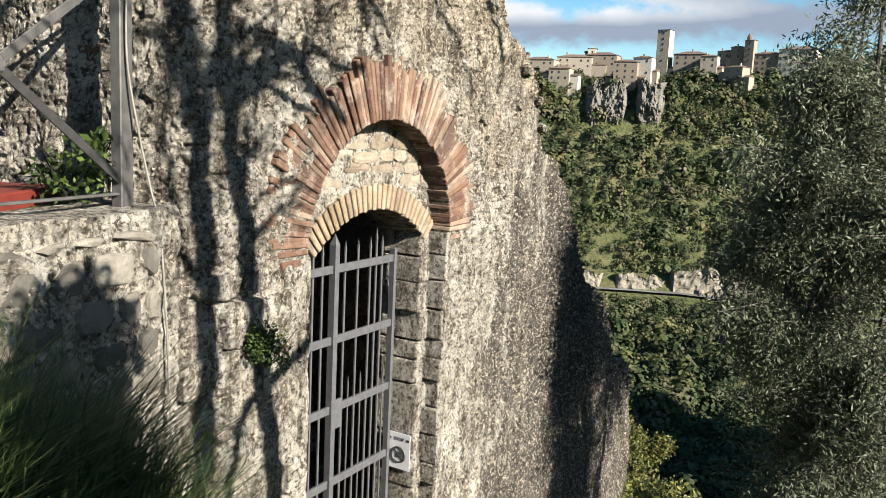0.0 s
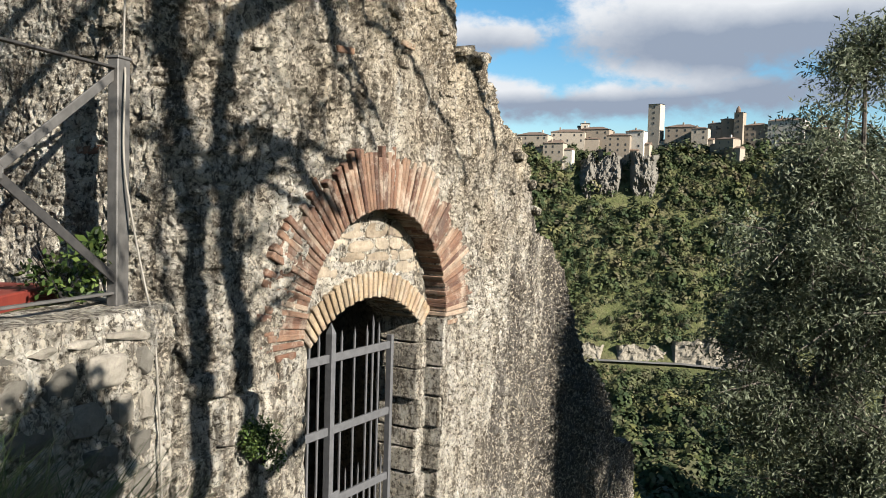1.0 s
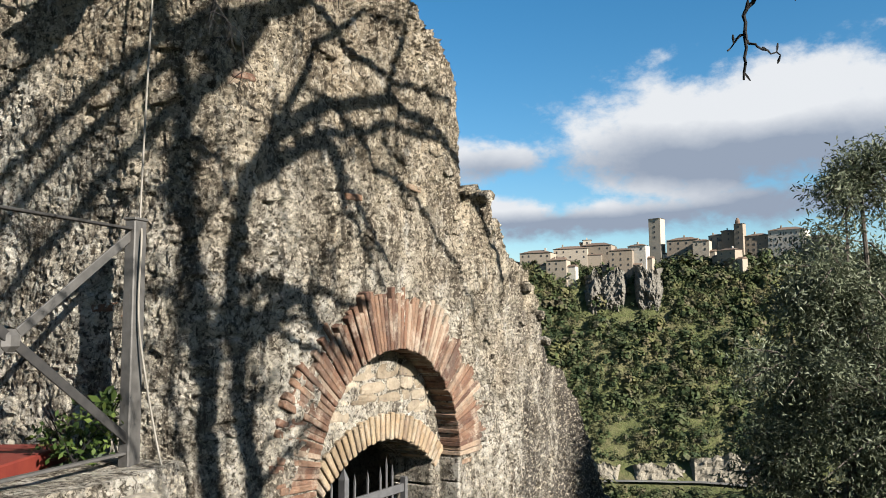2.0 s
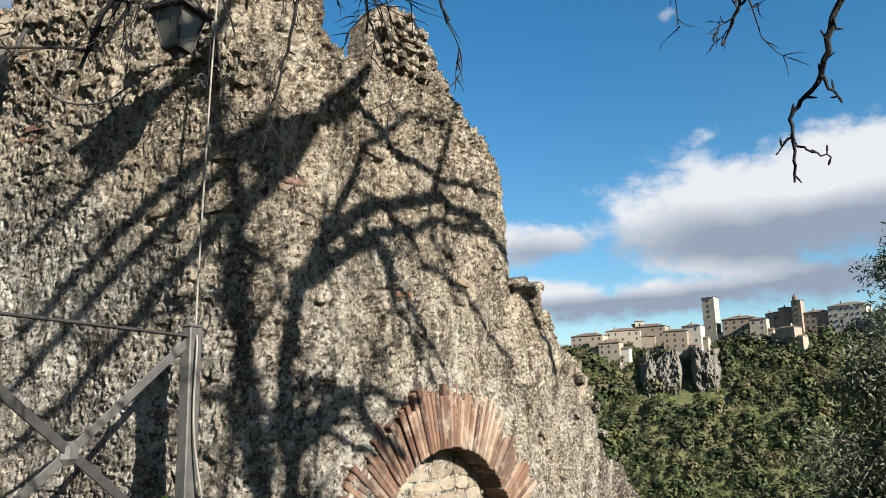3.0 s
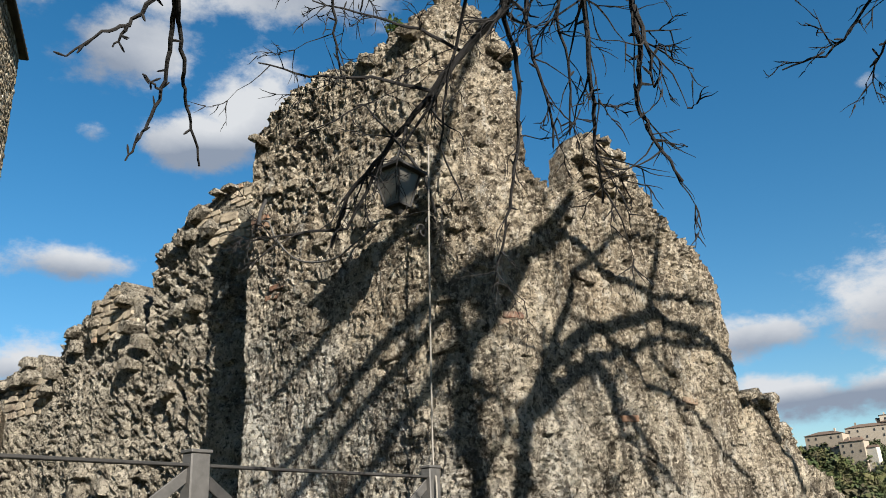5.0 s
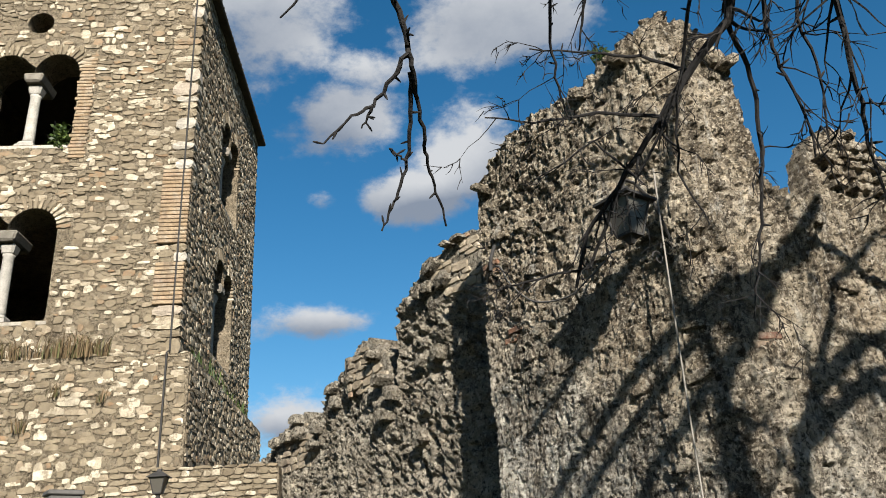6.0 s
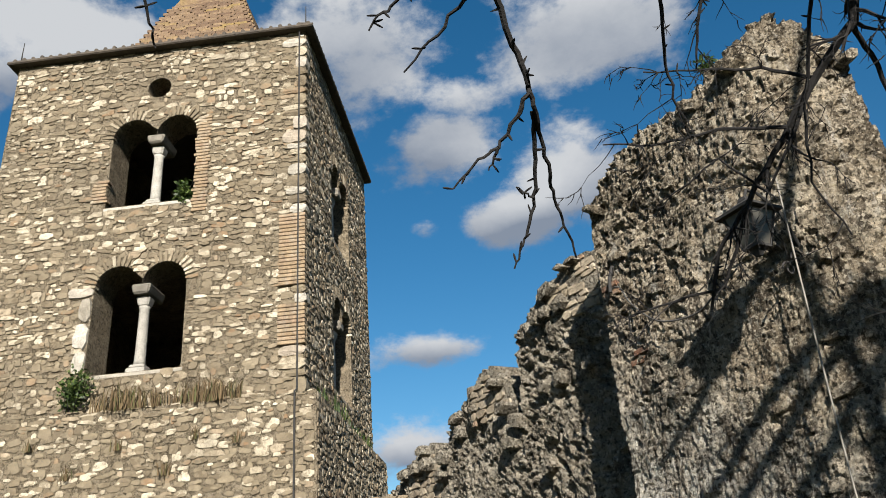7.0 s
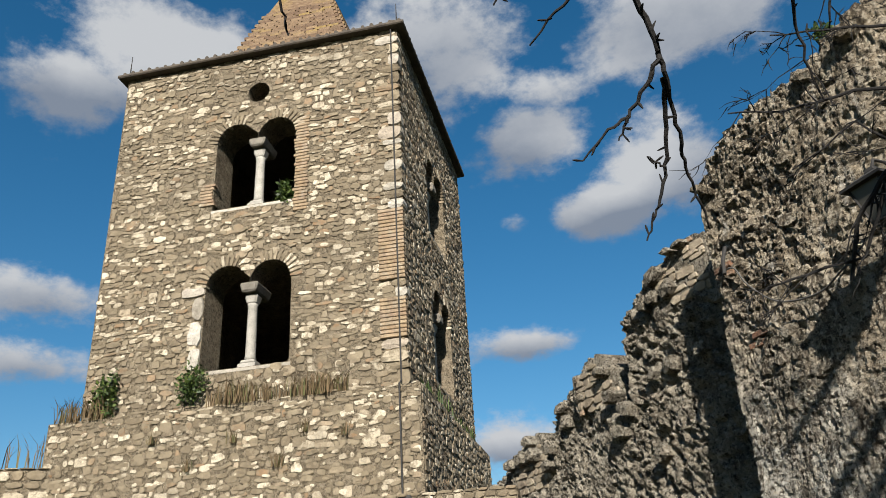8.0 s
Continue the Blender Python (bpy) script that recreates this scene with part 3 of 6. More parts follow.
def build_gate_wall():
    ps = np.concatenate([np.arange(-2.12, 1.0, 0.017), np.arange(1.0, 5.0, 0.024), np.arange(5.0, 9.66, 0.036)])
    zs = np.concatenate([np.arange(-5.2, -1.0, 0.042), np.arange(-1.0, 5.95, 0.0195)])
    U, V = np.meshgrid(ps, zs, indexing="ij")
    edge = 0.16 * fbm(ps * 3.1, ps * 0 + 3, 4, 7) + 0.1 * (cobble(ps * 5.5, ps * 0 + 0.5, 4) - 0.4) * smooth(-3, 0, ps)
    top = np.interp(ps, *zip(*TOP)) + edge
    mu, mv = (U[:-1, :-1] + U[1:, 1:]) / 2, (V[:-1, :-1] + V[1:, 1:]) / 2
    on = (mv < np.interp(mu, ps, top)) & ~in_gate(mu, mv)
    snap_to_hole(U, V, on, lambda s, z: gate_outline(s, z) if 0.9 < s < 3.5 and z < 1.9 else None)
    V = np.minimum(V, np.interp(U, ps, top + 0.02))
    base, nrm = wall_plan(U)
    hold = smooth(0.0, 0.25, np.abs(np.hypot(U - ARCH_S, np.maximum(V - ARCH_Z, 0)) - ARCH_R))
    h = masonry_relief(U, V) * (0.25 + 0.75 * hold)
    front = np.concatenate([base + nrm * h[..., None], V[..., None]], -1).reshape(-1, 3)
    depth = np.where((U > 0.5) & (U < 3.8), 0.2, 0.55)
    back = np.concatenate([base - nrm * (depth + 0.05 * fbm(U * 3, V * 3, 3, 5))[..., None], V[..., None]], -1).reshape(-1, 3)
    verts = np.concatenate([front, back]).tolist()
    verts, faces = tidy(verts, faces_of(on, len(ps), len(zs)))
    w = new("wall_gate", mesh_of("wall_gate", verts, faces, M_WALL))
    tagged(w, "ruined rubble stone wall with a brick-arched gateway", "wall", "", "structure")
    return w


wall_gate = build_gate_wall()


def brick_mesh(name, mat, lx, ly, lz, taper=0.0):
    v, f = box(-lx / 2, lx / 2, -ly / 2, ly / 2, -lz / 2, lz / 2, min(lx, ly) * 0.14)
    v = [Vector((q.x * (1 + taper * q.y / ly), q.y, q.z)) for q in v]
    return mesh_of(name, v, f, mat)


def place_b(s, off, z, turn=0.0):
    """A frame on the gate wall: x along it, y up, z out, turned in its plane."""
    return wall_frame(on_b(s, off, z), D_B, N_B) @ Matrix.Rotation(turn, 4, "Z")


def build_arches():
    rng = random.Random(3)
    lengths = (0.37, 0.41, 0.45, 0.5)
    shapes = [brick_mesh("brick", M_ARCHBRICK, 0.044, l, 0.24, 0.3) for l in lengths]
    n = 80
    for i in range(n):
        a = math.pi * (i + 0.5) / n + rng.uniform(-0.008, 0.008)
        k = rng.randrange(4)
        r = ARCH_R + lengths[k] / 2 - 0.01 + rng.uniform(-0.008, 0.01)
        m = place_b(ARCH_S + r * math.cos(a), -0.098 + rng.uniform(-0.012, 0.008), ARCH_Z + r * math.sin(a), a - math.pi / 2)
        part("brick", shapes[k], wall_gate, "", m)
    flat = brick_mesh("brick", M_BRICK, 0.19, 0.05, 0.12)
    for side in (-1, 1):
        for k in range(3 if side < 0 else 1):
            s = ARCH_S + side * (ARCH_R + 0.12 + rng.uniform(0, 0.06))
            part("brick", flat, wall_gate, "", place_b(s, -0.045, ARCH_Z - 0.06 - 0.11 * k, rng.uniform(-0.05, 0.05)))


build_arches()

# inner wall of the gateway with its low brick arch
SEG_S, SEG_HALF, SEG_CROWN, SEG_R = 2.25, 0.78, 0.93, 1.08


def under_segment(s, z):
    return (np.abs(s - SEG_S) < SEG_HALF) & (z < SEG_CROWN - SEG_R + np.sqrt(np.maximum(SEG_R ** 2 - (s - SEG_S) ** 2, 0)))


def segment_outline(s, z):
    zc = SEG_CROWN - SEG_R
    top = zc + math.sqrt(max(SEG_R ** 2 - (s - SEG_S) ** 2, 0))
    if abs(s - SEG_S) < SEG_HALF - 0.03 and z > zc + math.sqrt(SEG_R ** 2 - SEG_HALF ** 2) - 0.05:
        return (s, top)
    return (SEG_S + math.copysign(SEG_HALF, s - SEG_S), z)


def build_inner_wall():
    step = 0.04
    us, vs = np.arange(0.7, 3.72, step), np.arange(-3.4, 2.1, step)
    U, V = np.meshgrid(us, vs, indexing="ij")
    mu, mv = (U[:-1, :-1] + U[1:, 1:]) / 2, (V[:-1, :-1] + V[1:, 1:]) / 2
    on = ~under_segment(mu, mv)
    snap_to_hole(U, V, on, segment_outline)
    h = 0.03 * cobble(U * 4, V * 7, 6) + 0.03 * fbm(U * 3, V * 3, 4, 12)
    fr = CORNER + D_B * U[..., None] + N_B * (-0.21 + h)[..., None]
    bk = CORNER + D_B * U[..., None] + N_B * (-0.62 + 0 * h)[..., None]
    verts = np.concatenate([np.concatenate([fr, V[..., None]], -1).reshape(-1, 3), np.concatenate([bk, V[..., None]], -1).reshape(-1, 3)]).tolist()
    verts, faces = tidy(verts, faces_of(on, len(us), len(vs)))
    w = new("wall_gate_inner", mesh_of("wall_gate_inner", verts, faces, M_WALL))
    tagged(w, "inner stone wall closing the gateway above a low brick arch", "wall", "", "structure")
    rng = random.Random(5)
    half = math.asin(SEG_HALF / SEG_R)
    shape = [brick_mesh("brick", M_PALEBRICK, 0.05, l, 0.3, 0.2) for l in (0.2, 0.22)]
    n = 28
    for i in range(n):
        a = -half + 2 * half * (i + 0.5) / n
        r = SEG_R + 0.1
        m = place_b(SEG_S + r * math.sin(a), -0.31, SEG_CROWN - SEG_R + r * math.cos(a), -a)
        part("brick", shape[i % 2], w, "", m)
    stones = stone_meshes("stone", BLOCK_SHAPES, M_TYMPANUM)
    for u, v, ww, hh in courses(rng, 1.2, 3.15, 1.08, 1.72, (0.07, 0.17), (0.13, 0.36), 0.004):
        arc = SEG_CROWN - SEG_R + math.sqrt(max((SEG_R + 0.23) ** 2 - (u - SEG_S) ** 2, 0))
        if v - hh / 2 > arc and math.hypot(u - ARCH_S, v - ARCH_Z) < 1.1:
            m = place_b(u, -0.222 + rng.uniform(-0.01, 0.01), v, rng.uniform(-0.05, 0.05)) @ Matrix.Diagonal((ww, hh, 0.075, 1))
            part("stone", stones[rng.randrange(6)], w, "", m)
    return w


wall_inner = build_inner_wall()


def build_dressed_stones():
    """Squared blocks beside the gateway, on its reveals and low on the wall."""
    rng = random.Random(11)
    stones = stone_meshes("stone", BLOCK_SHAPES, M_WALL)
    for u, v, w, h in courses(rng, 0.02, ARCH_S - ARCH_R + 0.005, -2.6, 0.62, (0.24, 0.36), (0.28, 0.5), 0.012):
        if u < 0.25 and rng.random() < 0.5:
            continue
        m = place_b(u, -0.055 + rng.uniform(-0.015, 0.015), v, rng.uniform(-0.02, 0.02)) @ Matrix.Diagonal((w * 1.02, h * 1.02, 0.2, 1))
        part("stone", stones[rng.randrange(6)], wall_gate, "", m)
    # right reveal: faces run out of the wall's plane, so the blocks fill its depth
    z = ARCH_Z - 0.02
    rough = [mesh_of("stone", *box(-0.5, 0.5, -0.5, 0.5, -0.5, 0.5, b), M_WALL) for b in (0.03, 0.045, 0.06, 0.035, 0.05, 0.04)]
    while z > -3.0:
        h = rng.uniform(0.12, 0.3)
        m = place_b(ARCH_S + ARCH_R + 0.1 + rng.uniform(-0.02, 0.015), -0.12 + rng.uniform(-0.015, 0.01), z - h / 2, rng.uniform(-0.02, 0.02)) @ Matrix.Diagonal((0.27, h * 0.96, 0.25, 1))
        part("stone", rough[rng.randrange(6)], wall_gate, "", m)
        m = place_b(SEG_S + SEG_HALF + 0.09 + rng.uniform(-0.02, 0.02), -0.4 + rng.uniform(-0.02, 0.02), z - h / 2 - rng.uniform(0, 0.03), rng.uniform(-0.02, 0.02)) @ Matrix.Diagonal((0.27, h * 0.97, 0.46, 1))
        part("stone", rough[rng.randrange(6)], wall_inner, "", m)
        z -= h


build_dressed_stones()


def build_wall_stones():
    """Single stones that stand proud of the eroded face."""
    rng = random.Random(21)
    stones = stone_meshes("stone", STONE_SHAPES, M_WALL)
    made = 0
    for u, v, w, h in courses(rng, -2.0, 4.9, 1.15, 5.7, (0.12, 0.2), (0.14, 0.34)):
        if made >= 120 or rng.random() < 0.84:
            continue
        if v > np.interp(u, *zip(*TOP)) - 0.12 or math.hypot(u - ARCH_S, v - ARCH_Z) < 1.5:
            continue
        base, nrm = wall_plan(np.array(u))
        out = float(masonry_relief(np.array([u]), np.array([v]))[0])
        n = Vector((*nrm, 0))
        along = (-nrm[1], nrm[0])
        m = wall_frame(Vector((*base, v)) + n * (out - 0.015), along, nrm) @ Matrix.Rotation(rng.uniform(-0.3, 0.3), 4, "Z") @ Matrix.Diagonal((w * 0.75, h * 0.7, 0.07, 1))
        part("stone", stones[rng.randrange(len(stones))], wall_gate, "", m)
        made += 1


build_wall_stones()


def build_spike_stones():
    """Layered stones of the broken stub on the wall top."""
    rng = random.Random(23)
    stones = stone_meshes("stone", STONE_SHAPES, M_WALL)
    for u, v, w, h in courses(rng, 1.16, 1.98, 4.62, 5.25, (0.05, 0.1), (0.1, 0.22)):
        if v + h / 2 > min(np.interp(q, *zip(*TOP)) for q in (u - w / 2, u, u + w / 2)):
            continue
        base, nrm = wall_plan(np.array(u))
        out = rng.uniform(-0.05, 0.0)
        m = wall_frame((base[0] + nrm[0] * out, base[1] + nrm[1] * out, v), (-nrm[1], nrm[0]), nrm) @ Matrix.Rotation(rng.uniform(-0.15, 0.15), 4, "Z")
        part("stone", stones[rng.randrange(len(stones))], wall_gate, "", m @ Matrix.Diagonal((w, h, 0.2, 1)))
    # loose stones along the broken edges
    for _ in range(46):
        u = rng.uniform(3.2, 5.0) if rng.random() < 0.6 else rng.uniform(-2.05, 0.66)
        v = float(np.interp(u, *zip(*TOP))) + rng.uniform(-0.16, -0.05)
        base, nrm = wall_plan(np.array(u))
        out = rng.uniform(-0.25, 0.02)
        m = wall_frame((base[0] + nrm[0] * out, base[1] + nrm[1] * out, v), (-nrm[1], nrm[0]), nrm) @ Matrix.Rotation(rng.uniform(-0.6, 0.6), 4, "Z")
        part("stone", stones[rng.randrange(len(stones))], wall_gate, "", m @ Matrix.Diagonal((rng.uniform(0.12, 0.26), rng.uniform(0.08, 0.15), 0.22, 1)))


build_spike_stones()


# passage behind the gate
def build_passage():
    rng = random.Random(31)
    m = wall_frame(on_b(0, 0, 0), D_B, N_B)
    w = new("wall_passage", mesh_of("wall_passage", *moved(box(0.2, 4.6, -3.2, 3.0, -2.7, -2.4), m), M_MORTAR))
    tagged(w, "rubble stone wall of the passage behind the gate", "wall", "", "structure")
    stones = stone_meshes("stone", BLOCK_SHAPES, M_STONE)
    for u, v, ww, hh in courses(rng, 0.9, 4.2, -2.4, 1.0, (0.16, 0.26), (0.22, 0.45)):
        part("stone", stones[rng.randrange(6)], w, "", place_b(u, -2.39, v) @ Matrix.Diagonal((ww, hh, 0.12, 1)))
    for nm, b in (("wall_passage_side", box(4.4, 4.65, -3.2, 3.0, -2.4, -0.6)), ("wall_passage_end", box(0.2, 0.45, -3.2, 3.0, -2.4, -0.6))):
        tagged(new(nm, mesh_of(nm, *moved(b, m), M_MORTAR)), "rough stone side wall of the passage", "wall", "", "structure")
    tagged(new("ceiling", mesh_of("ceiling", *moved(box(0.2, 4.65, 1.5, 1.75, -1.5, -0.6), m), M_MORTAR)), "stone vault over the passage", "ceiling", "", "structure")
    tagged(new("floor", mesh_of("floor", *moved(box(0.2, 4.65, -2.75, -2.55, -2.75, 0.4), m), M_MORTAR)), "worn stone floor of the gateway", "floor", "", "structure")


build_passage()


def build_gate():
    g = tagged(new("iron_gate"), "grey painted iron gate of bars, closed in the gateway", "gate")
    g.matrix_world = place_b(0, -0.45, 0)
    W = g.matrix_world

    def bar(name, x0, x1, y0, y1, z0, z1, tip=False):
        v, f = box(x0, x1, y0, y1, z0, z1, 0.004)
        if tip:
            xm, zm = (x0 + x1) / 2, (z0 + z1) / 2
            v = list(v) + [Vector((x0, y1 - 0.004, z1)), Vector((x1, y1 - 0.004, z1)), Vector((x1, y1 - 0.004, z0)), Vector((x0, y1 - 0.004, z0)), Vector((xm, y1 + 0.09, zm))]
            o = len(v) - 5
            f = f + [(o, o + 1, o + 4), (o + 1, o + 2, o + 4), (o + 2, o + 3, o + 4), (o + 3, o, o + 4)]
        ob = part(name, mesh_of(name, v, f, M_IRON), g)
        return ob
    for z in (0.41, -0.2, -0.81, -1.48, -2.1, -2.45):
        bar("crossbar", 1.55, 2.95, z - 0.035, z + 0.035, -0.01, 0.02)
    bar("stile", 2.03, 2.085, -2.5, 0.62, -0.025, 0.045, True)
    bar("stile", 2.91, 2.95, -2.5, 0.5, -0.025, 0.035)
    bar("stile", 1.55, 1.59, -2.5, 0.5, -0.025, 0.035)
    for x in (1.68, 1.8, 1.92, 2.22, 2.4, 2.58, 2.67, 2.76):
        bar("bar", x - 0.009, x + 0.009, -2.48, 0.55 if x != 2.67 else 0.62, -0.014, 0.006, True)
    for k, x in enumerate((2.31, 2.49, 2.84)):
        bar("bar", x - 0.006, x + 0.006, -2.48, -0.66, -0.012, 0.004, True)
    bar("lock_plate", 2.035, 2.16, -0.98, -0.72, 0.03, 0.05)
    return g


build_gate()


def build_sign():
    s = tagged(new("notice_sign"), "white paper notice with a black ring on the gate jamb", "sign")
    # on the reveal, facing back along the wall
    m = wall_frame(on_b(SEG_S + SEG_HALF - 0.06, -0.32, -1.45), N_B, -D_B) @ Matrix.Scale(1.2, 4)
    s.matrix_world = m
    part("sheet", mesh_of("sheet", *box(-0.105, 0.105, -0.15, 0.15, 0, 0.006, 0.001), M_SIGN), s)
    ring_v, ring_f = tube([(0.062 * math.cos(a), -0.03 + 0.062 * math.sin(a), 0.008) for a in np.linspace(0, 2 * math.pi, 25)], [0.007] * 25, 4)
    part("ring", mesh_of("ring", ring_v, ring_f, M_INK), s)
    part("slash", mesh_of("slash", *moved(box(-0.06, 0.06, -0.006, 0.006, 0.006, 0.01), Matrix.Translation((0, -0.03, 0)) @ Matrix.Rotation(-0.78, 4, "Z")), M_INK), s)
    part("pictogram", mesh_of("pictogram", *box(-0.028, 0.028, -0.055, -0.005, 0.006, 0.009, 0.001), M_INK), s)
    cu = bpy.data.curves.new("stop_text", "FONT")
    cu.body, cu.size, cu.align_x, cu.extrude = "STOP", 0.04, "CENTER", 0.0008
    cu.materials.append(M_INK)
    t = new("lettering", cu)
    t.matrix_world = m @ Matrix.Translation((0, 0.085, 0.0075))
    t.parent = s
    t.matrix_parent_inverse = m.inverted()
    for x in (-0.084, 0.084):
        part("text_bar", mesh_of("text_bar", *box(x - 0.011, x + 0.011, 0.09, 0.108, 0.006, 0.0085), M_INK), s)


build_sign()


# ---------------------------------------------------------------- low retaining wall with the railing
def build_retaining_wall():
    rng = random.Random(41)
    step = 0.03
    us, vs = np.arange(-0.15, 6.4, step), np.arange(-1.6, 1.121, step)
    U, V = np.meshgrid(us, vs, indexing="ij")
    on = np.ones((len(us) - 1, len(vs) - 1), bool)
    h = crumble(U, V, 8) + 0.06 * fbm(U * 2, V * 2, 4, 14)
    V = V + np.where(V > 1.0, 0.05 * fbm(U * 2.5, U * 0, 3, 2), 0)
    fr = RET_P + RET_D * U[..., None] + RET_N * h[..., None]
    bk = RET_P + RET_D * U[..., None] - RET_N * 0.5
    verts = np.concatenate([np.concatenate([fr, V[..., None]], -1).reshape(-1, 3), np.concatenate([bk, V[..., None]], -1).reshape(-1, 3)]).tolist()
    w = new("wall_low", mesh_of("wall_low", verts, faces_of(on, len(us), len(vs)), M_WALL))
    tagged(w, "low retaining wall of grey rubble stone with a flat top", "wall", "", "structure")
    stones = stone_meshes("stone", STONE_SHAPES, M_GREYSTONE)
    for u, v, ww, hh in courses(rng, 0.0, 3.2, -0.4, 0.98, (0.15, 0.26), (0.2, 0.42), 0.03):
        p = RET_P + RET_D * u
        m = wall_frame((p[0] - RET_N[0] * 0.045, p[1] - RET_N[1] * 0.045, v), -RET_D, RET_N) @ Matrix.Rotation(rng.uniform(-0.15, 0.15), 4, "Z") @ Matrix.Diagonal((ww * 0.92, hh * 0.92, 0.14, 1))
        part("stone", stones[rng.randrange(len(stones))], w, "", m)


build_retaining_wall()


def beam(a, b, w, h, name, mat, parent, bevel=0.003):
    a, b = Vector(a), Vector(b)
    d = b - a
    x = d.normalized()
    side = Vector((0, 0, 1)).cross(x)
    side = side.normalized() if side.length > 0.01 else Vector((1, 0, 0))
    up = x.cross(side)
    m = Matrix((x, side, up)).transposed().to_4x4()
    m.translation = a
    return part(name, mesh_of(name, *moved(box(0, d.length, -w / 2, w / 2, -h / 2, h / 2, bevel), m), mat), parent)


RAIL_P = np.array((-1.745, 4.39))
RAIL_D = np.array((-0.30, -0.954))


def build_railing():
    r = tagged(new("railing"), "grey steel railing with crossed braces on the low wall", "railing")
    spots = [RAIL_P + RAIL_D * k * 1.66 for k in range(4)]
    n = np.array((-RAIL_D[1], RAIL_D[0]))
    for k, p in enumerate(spots):
        v, f = box(-0.05, 0.05, -0.035, 0.035, 1.06, 2.44, 0.006)
        m = wall_frame((p[0], p[1], 0), RAIL_D, n)
        m = Matrix(((RAIL_D[0], n[0], 0, p[0]), (RAIL_D[1], n[1], 0, p[1]), (0, 0, 1, 0), (0, 0, 0, 1)))
        post = part("post", mesh_of("post", *moved((v, f), m), M_RAIL), r)
        part("cap", mesh_of("cap", *moved(box(-0.055, 0.055, -0.04, 0.04, 2.44, 2.455, 0.003), m), M_RAIL), post)
        if k < 3:
            q = spots[k + 1]
            A, B = lambda z: (*(p + RAIL_D * 0.03), z), lambda z: (*(q - RAIL_D * 0.03), z)
            beam(A(2.39), B(2.39), 0.04, 0.014, "top_rail", M_DARKIRON, r)
            beam(A(1.17), B(1.17), 0.04, 0.014, "bottom_rail", M_RAIL, r)
            beam(A(2.36), B(1.22), 0.012, 0.05, "brace", M_RAIL, r)
            s = n * 0.014
            beam((*(p + s), 1.22), (*(q + s), 2.36), 0.012, 0.05, "brace", M_DARKIRON, r)
            c = (p + q) / 2
            beam((*(c - n * 0.02), 1.79), (*(c + n * 0.035), 1.79), 0.11, 0.11, "boss", M_RAIL, r, 0.03)


build_railing()

tagged(new("red_board", mesh_of("red_board", *box(-3.7, -2.22, 3.95, 4.72, 1.05, 1.17, 0.01), M_RED)), "red painted board lying on the terrace beside the wall", "board")


def cable(name, points, radius, label, mat=None):
    pts = [Vector(p) for p in points]
    fine = []
    for i in range(len(pts) - 1):
        for k in range(5):
            t = k / 5
            p0, p1, p2, p3 = pts[max(i - 1, 0)], pts[i], pts[i + 1], pts[min(i + 2, len(pts) - 1)]
            fine.append(0.5 * ((2 * p1) + (p2 - p0) * t + (2 * p0 - 5 * p1 + 4 * p2 - p3) * t * t + (3 * p1 - p0 - 3 * p2 + p3) * t ** 3))
    fine.append(pts[-1])
    return tagged(new(name, mesh_of(name, *tube(fine, [radius] * len(fine), 6), mat or M_CABLE, True)), label, "cable")


def on_wall(p, out, z):
    base, nrm = wall_plan(np.array(float(p)))
    q = base + nrm * out
    return (q[0], q[1], z)


cable("cable", [(-1.69, 4.47, 4.6), (-1.71, 4.46, 4.0), (-1.735, 4.47, 3.3), (-1.75, 4.46, 2.5), (-1.70, 4.36, 2.35), (-1.70, 4.35, 1.9), (-1.65, 4.38, 1.5), (-1.58, 4.39, 1.15), (-1.53, 4.36, 0.98),
                (-1.49, 4.36, 0.3), (-1.47, 4.37, -0.5), (-1.46, 4.37, -1.6)], 0.0065, "pale electric cable running down the wall corner")


